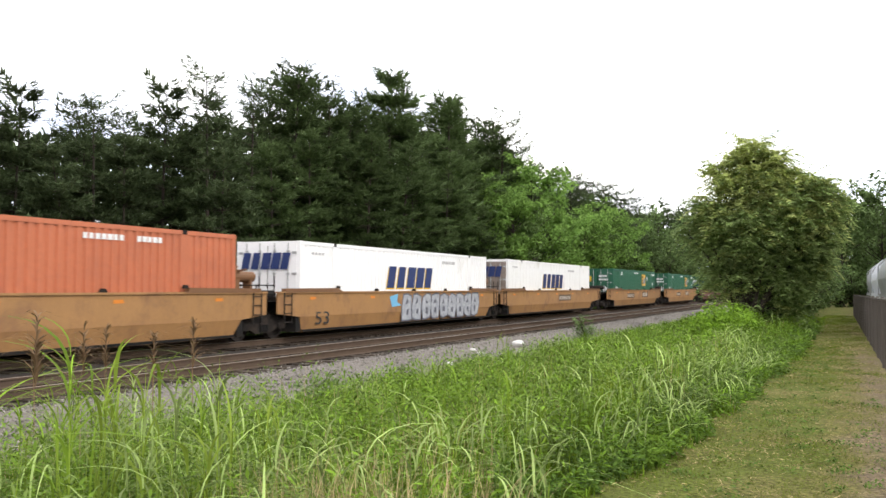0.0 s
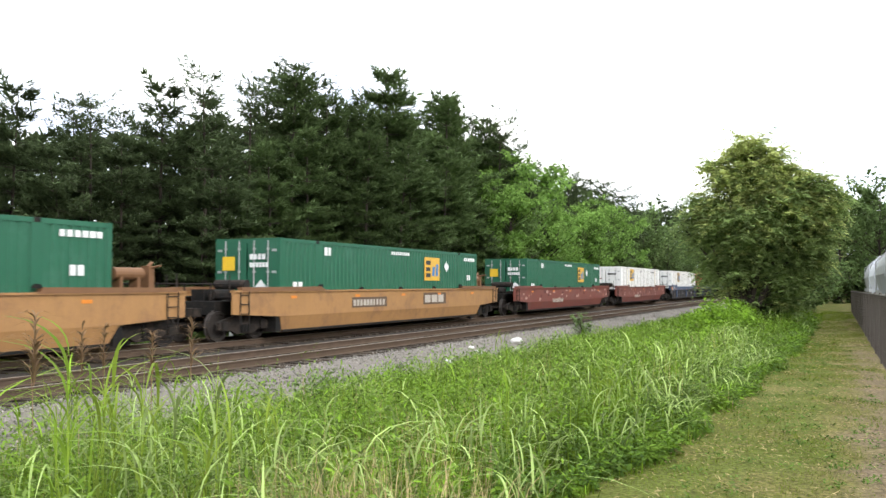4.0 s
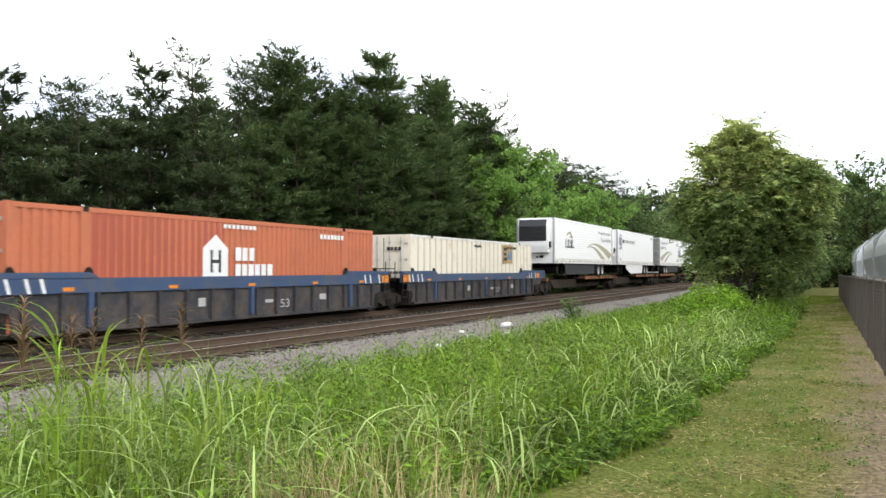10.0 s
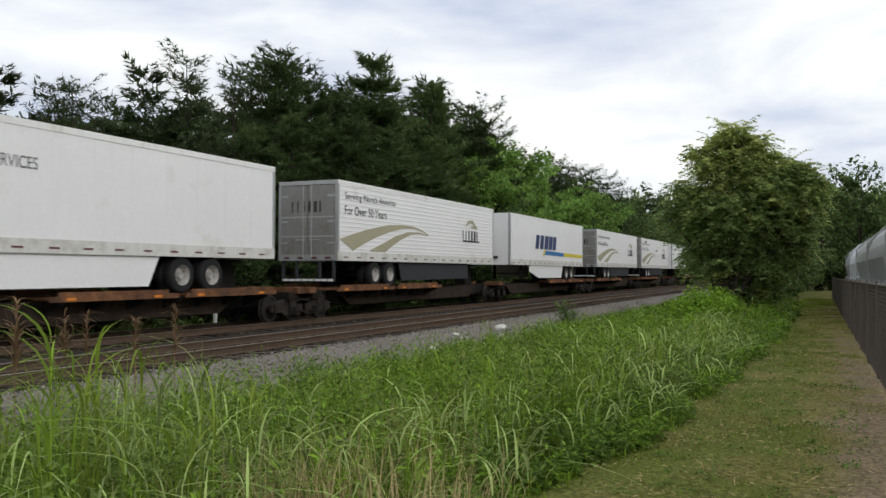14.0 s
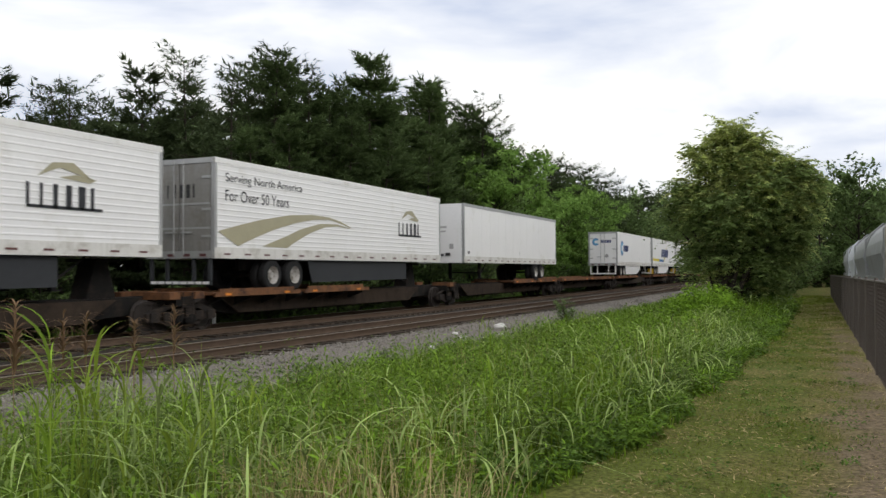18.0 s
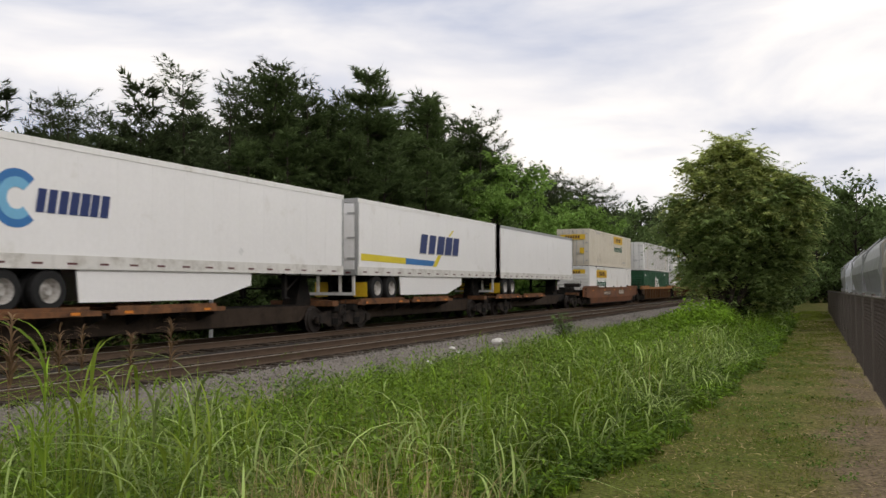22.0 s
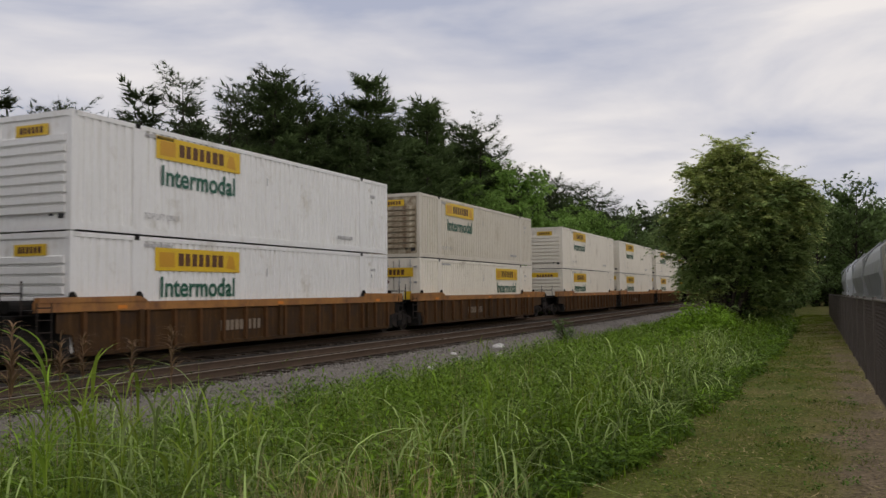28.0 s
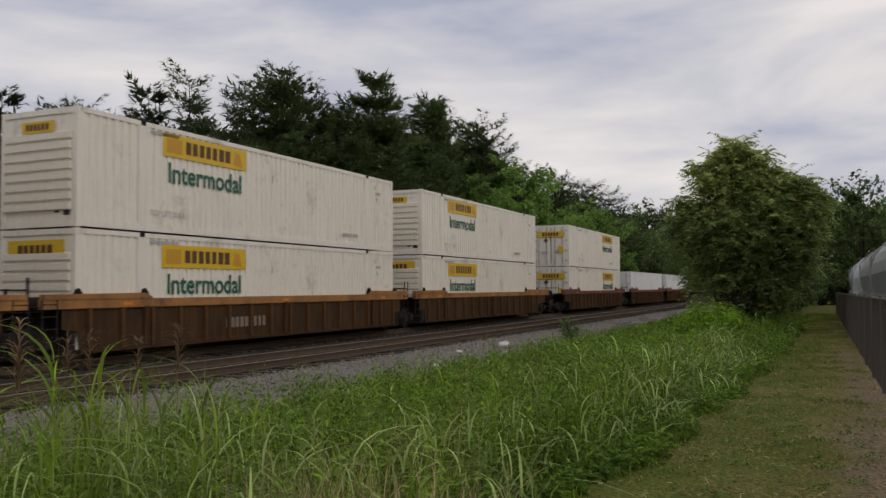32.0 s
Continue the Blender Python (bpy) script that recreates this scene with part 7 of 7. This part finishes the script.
# the big tree between lane and track, and the growth beyond it
def frond_tree(name, seed, height, spread, fronds, lobes):
    """A many-stemmed tree of long feathery leaves in tiers."""
    r = np.random.default_rng(seed)
    g = Geo()
    tips = []
    share = np.array([q[3] ** 2 for q in lobes])
    share /= share.sum()
    for i in range(len(lobes)):
        lx, ly, lz, lr = lobes[i % len(lobes)]
        o = np.array([r.normal(0, 0.15), r.normal(0, 0.15), 0])
        tip = np.array([lx, ly, lz]) + r.normal(0, 0.25 * lr, 3)
        m1, m2 = o * 0.7 + tip * 0.3 + np.array([0, 0, 0.09 * height]), o * 0.35 + tip * 0.65 + np.array([0, 0, 0.06 * height])
        t = limb([tuple(o), tuple(m1), tuple(m2), tuple(tip)], 0.1, 0.025, 6)
        g.add(t.v, t.f)
        for j in range(7):
            b = m1 + (tip - m1) * r.uniform(0.0, 0.9)
            aa = r.uniform(0, 2 * np.pi)
            L = lr * r.uniform(0.4, 1.0)
            e = b + np.array([np.cos(aa) * L, np.sin(aa) * L, L * r.uniform(-0.2, 0.25)])
            t = limb([tuple(b), tuple(e)], 0.03, 0.01, 4)
            g.add(t.v, t.f)
            tips += [(e, 1.0), ((b + e) / 2, 0.8)]
        tips.append((tip, 1.0))
    trunk = g.mesh("trunk")
    trunk.materials.append(BARK)
    cs, dirs, young = [], [], []
    for q in range(fronds // 9):
        if r.random() < 0.15:
            b = tips[r.integers(len(tips))][0] + r.normal(0, 0.2, 3)
        else:
            lx, ly, lz, lr = lobes[r.choice(len(lobes), p=share)]
            u = r.normal(0, 1, 3)
            u /= np.linalg.norm(u)
            b = np.array([lx, ly, lz]) + u * np.array([1, 1, 0.9]) * lr * r.random() ** 0.35
        turn = r.uniform(0, 2 * np.pi)
        # Lighter leaf clusters come more often towards the top of the crown.
        paler = r.random() < np.clip((b[2] / height - 0.35) * 1.5, 0.08, 0.8)
        for i in range(9):
            a, L = turn + 2.4 * i + r.normal(0, 0.2), r.uniform(0.5, 0.95)
            rise, droop = r.uniform(-0.1, 1.1), r.uniform(0.4, 1.2)
            m = 8
            for j in range(m):
                k = (j + 0.7) / m
                c = b + np.array([np.cos(a), np.sin(a), rise]) * L * k + np.array([0, 0, -droop * L * k * k])
                for sgn in (-1, 1):
                    cs.append(c + np.array([-np.sin(a), np.cos(a), -0.1]) * sgn * 0.075 * (1.15 - 0.6 * k))
                    dirs.append(a + sgn * 1.0)
                    young.append(paler)
    cs, dirs = np.array(cs), np.array(dirs)
    n = len(cs)
    d = np.stack([np.cos(dirs), np.sin(dirs), r.normal(-0.2, 0.3, n)], -1)
    s = np.stack([-np.sin(dirs), np.cos(dirs), r.normal(0, 0.5, n)], -1)
    size = (0.17 * r.uniform(0.7, 1.3, n))[:, None]
    v = np.stack([cs - d * size * 0.5, cs + s * size * 0.17, cs + d * size * 0.65, cs - s * size * 0.17], 1).reshape(-1, 3)
    young = np.array(young)
    crowns = []
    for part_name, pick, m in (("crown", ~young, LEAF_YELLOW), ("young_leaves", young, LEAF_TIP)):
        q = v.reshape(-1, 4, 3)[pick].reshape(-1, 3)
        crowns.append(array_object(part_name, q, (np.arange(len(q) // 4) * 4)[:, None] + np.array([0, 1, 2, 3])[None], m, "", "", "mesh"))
    return trunk, crowns, height


LOBES_A = [(0.4, 0, 7.9, 0.55), (0.0, 0.2, 7.2, 0.75), (1.1, 0, 7.0, 0.65), (-0.9, 0, 6.6, 0.75), (2.0, 0.2, 6.3, 0.65), (2.8, 0.2, 6.0, 0.65), (3.4, 0.6, 5.2, 0.65), (0.5, 0.3, 6.2, 1.2), (1.9, 0.3, 5.2, 1.3), (-1.3, 0.2, 5.2, 0.95), (-1.6, 0, 4.5, 0.7), (-2.2, 0, 4.3, 0.4), (0.3, -0.2, 4.5, 1.4), (2.4, 0.5, 4.0, 1.1), (2.5, 1.0, 3.0, 0.8), (1.1, 0.4, 3.2, 1.0), (1.8, 0.6, 2.3, 0.8), (1.7, 0.8, 1.3, 0.6), (-0.4, 0, 3.1, 0.7)]
LOBES_B = [(0.2, 0, 5.5, 1.1), (1.5, 0.4, 4.8, 1.1), (-1.3, -0.4, 4.4, 1.3), (0.9, 1.2, 3.8, 1.4), (0.4, -1.2, 3.6, 1.4), (0.6, -0.3, 2.4, 1.1), (-1.2, 0.4, 2.4, 1.2), (0.1, 0.2, 1.3, 0.9)]
PROTO["frond_a"] = frond_tree("frond_a", 31, 8.3, 3.0, 7800, LOBES_A)
PROTO["frond_b"] = frond_tree("frond_b", 32, 6.5, 2.6, 1800, LOBES_B)
LABELS["frond"] = "yellow-green feathery-leaved tree beside the lane"
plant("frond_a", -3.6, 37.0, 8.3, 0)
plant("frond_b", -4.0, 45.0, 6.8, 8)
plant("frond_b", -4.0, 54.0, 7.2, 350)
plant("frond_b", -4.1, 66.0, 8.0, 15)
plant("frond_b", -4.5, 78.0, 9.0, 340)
for x, y, h in ((-2.9, 38.0, 1.7), (-3.0, 43.0, 2.4), (-2.8, 48.0, 3.2), (-2.7, 57, 3.6), (-2.5, 68, 4.0), (-2.4, 80, 4.4), (-2.2, 92, 4.8), (-1.6, 103, 4.4), (-0.2, 105, 4.0), (1.2, 107, 4.4), (2.4, 108, 4.0)):
    plant("shrub", x, y, h, r.uniform(0, 360))
for x, y, h in ((-9.5, 33.6, 1.1), (-9.1, 24.0, 0.5), (-7.6, 11.4, 0.85), (-8.4, 13.6, 0.6), (-8.7, 10.2, 0.55), (-8.9, 17.0, 0.6), (-8.6, 20.5, 0.7)):
    plant("shrub", x, y, h, r.uniform(0, 360))
# trees that close the lane and the far right
for i in range(16):
    plant(r.choice(("leafy_far", "leafy_far", "pine_far")), r.uniform(-4, 24), 112 + 5 * i * r.uniform(0.6, 1.0), r.uniform(12, 16), r.uniform(0, 360))
for i in range(14):
    plant("leafy_far", 9.5 + r.uniform(-1, 3), 20 + 7 * i, r.uniform(9, 12), r.uniform(0, 360))
for i in range(12):
    plant(r.choice(("leafy_far", "pine_far")), -30 + 4.5 * i, 185 + r.uniform(-8, 12), r.uniform(14, 18), r.uniform(0, 360))


# ---- fence, parked hopper cars ----
FENCE_X, FENCE_H = 0.83, 1.54
fence = thing("chain_link_fence", "grey chain-link fence with dark slats along the lane", "fence")
post_m = shared("fence_post", lambda: Geo().tube((0, 0, -0.2), (0, 0, FENCE_H + 0.04), 0.03, n=8).lathe([(0, 0)], (0, 0), 3))
y = 3.0
bays = []
while y < 72:
    part("post", post_m, FENCE_STEEL, fence).location = (FENCE_X, y, lane_fall(y))
    bays.append(y)
    y += 3.0


def weave(y0, n, h):
    """Diagonal wires of one bay."""
    g = Geo()
    step = 0.12
    w = 0.0022
    k = -h
    while k < n:
        for sgn in (1, -1):
            a0, a1 = max(0.0, k), min(n, k + h)
            if a1 > a0:
                z0, z1 = (a0 - k), (a1 - k)
                if sgn < 0:
                    z0, z1 = h - z0, h - z1
                g.add([(-w, a0, z0), (w, a0, z0), (w, a1, z1), (-w, a1, z1)], [(0, 1, 2, 3)])
                g.add([(0, a0, z0 - w * 1.4), (0, a1, z1 - w * 1.4), (0, a1, z1 + w * 1.4), (0, a0, z0 + w * 1.4)], [(0, 1, 2, 3)])
        k += step
    return g


bay_m = shared("fence_mesh", lambda: weave(0, 3.0, FENCE_H - 0.06))
slat_m = shared("fence_slat", lambda: Geo().box(0.006, 0.012, -0.028, 0.028, 0.05, FENCE_H - 0.07))
for i, y in enumerate(bays[:-1]):
    fall = math.atan2(lane_fall(y + 3) - lane_fall(y), 3)
    m = Matrix.Translation((FENCE_X, y, lane_fall(y) + 0.04)) @ Matrix.Rotation(fall, 4, "X")
    part("wire_mesh", bay_m, FENCE_STEEL, fence).matrix_basis = m
    part("top_rail", shared("fence_top", lambda: Geo().tube((0, 0, FENCE_H - 0.05), (0, 3.0, FENCE_H - 0.05), 0.022, n=8)), FENCE_STEEL, fence).matrix_basis = m
    if i < 12:
        for j in range(20):
            part("slat", slat_m, SLAT, fence).matrix_basis = m @ Matrix.Translation((0, 0.075 + j * 0.15, 0))
    else:
        part("slat_panel", shared("slat_panel", lambda: Geo().box(0.006, 0.012, 0.04, 2.96, 0.05, FENCE_H - 0.07)), SLAT, fence).matrix_basis = m


def hopper(y0, length, paint, label):
    car = thing("hopper_car", label, "freight car", "parked hopper cars", at=pose(4.15, y0, -0.15))
    outline = []
    for i in range(13):
        a = radians(-20 + 220 * i / 12)
        outline.append((1.52 * math.cos(a) * (1.0 if math.sin(a) > 0 else 1.02), 2.55 + 1.95 * math.sin(a) if math.sin(a) > 0 else 2.55 + 1.2 * math.sin(a)))
    part("body", Geo().prism(outline + [(-1.3, 1.3), (1.3, 1.3)], "y", 0.9, length - 0.9), paint, car, smooth=False)
    part("side_sill", Geo().box(-1.53, -1.45, 0.3, length - 0.3, 1.1, 1.4).box(1.45, 1.53, 0.3, length - 0.3, 1.1, 1.4), paint, car)
    g = Geo().box(-0.4, 0.4, 0.5, length - 0.5, 4.56, 4.6)
    for yy in np.linspace(0.8, length - 0.8, 8):
        g.box(-0.38, 0.38, yy - 0.03, yy + 0.03, 4.4, 4.57)
    part("roof_walk", g, STEEL, car)
    for yy in (0.35, length - 0.35):
        part("end_post", Geo().tube((-1.45, yy, 1.1), (-1.45, yy, 3.6), 0.05).tube((-1.45, yy, 3.6), (-0.5, yy, 4.55), 0.05).tube((1.45, yy, 1.1), (0.5, yy, 4.55), 0.05), paint, car)
        part("end_slope", Geo().box(-1.3, 1.3, yy - 0.3, yy + 0.3, 1.0, 1.3), paint, car)
    for i in range(3):
        yy = length * (i + 0.8) / 3.6
        part("discharge_hopper", Geo().prism([(yy - 1.4, 1.35), (yy - 0.3, 0.35), (yy + 0.3, 0.35), (yy + 1.4, 1.35)], "x", -1.0, 1.0), paint, car)
    truck(car, 1.6)
    truck(car, length - 1.6)


hopper(26.0, 15.6, HOPPER_BEIGE, "beige covered hopper car parked behind the fence")
hopper(42.2, 15.6, HOPPER_GREY, "grey covered hopper car parked behind the fence")
hopper(58.4, 17.0, HOPPER_GREY, "grey covered hopper car parked behind the fence")
hopper(76.0, 15.0, HOPPER_WHITE, "white covered hopper car parked behind the fence")
hopper(92.0, 15.0, HOPPER_GREY, "grey covered hopper car parked behind the fence")
post = thing("marker_post", "slim white marker post with dark bands beyond the tracks", "post", at=pose(-21.6, 26.6, -0.8))
part("shaft", Geo().box(-0.055, 0.055, -0.055, 0.055, 0, 2.86), WHITE_INK, post)
for z in (2.2, 2.42, 2.62):
    part("band", shared("marker_band", lambda: Geo().box(-0.058, 0.058, -0.058, 0.058, -0.025, 0.025)), BLACK_INK, post).location = (0, 0, z)


def motions():
    """The whole train rolls along its track, slowing a little."""
    RUN = [(0, 0.00), (2, 33.28), (4, 66.47), (6, 99.50), (8, 132.37), (10, 165.09), (12, 197.54), (14, 229.80), (16, 262.02), (18, 294.17), (20, 326.01), (22, 356.99), (24, 387.80), (26, 418.63), (28, 449.31), (30, 480.01), (32, 510.41)]
    for ob, s in MOVING:
        z = ob.matrix_basis.translation.z
        walk(ob, [(t, pose(TRAIN_X, s - d, z)) for t, d in RUN])


motions()
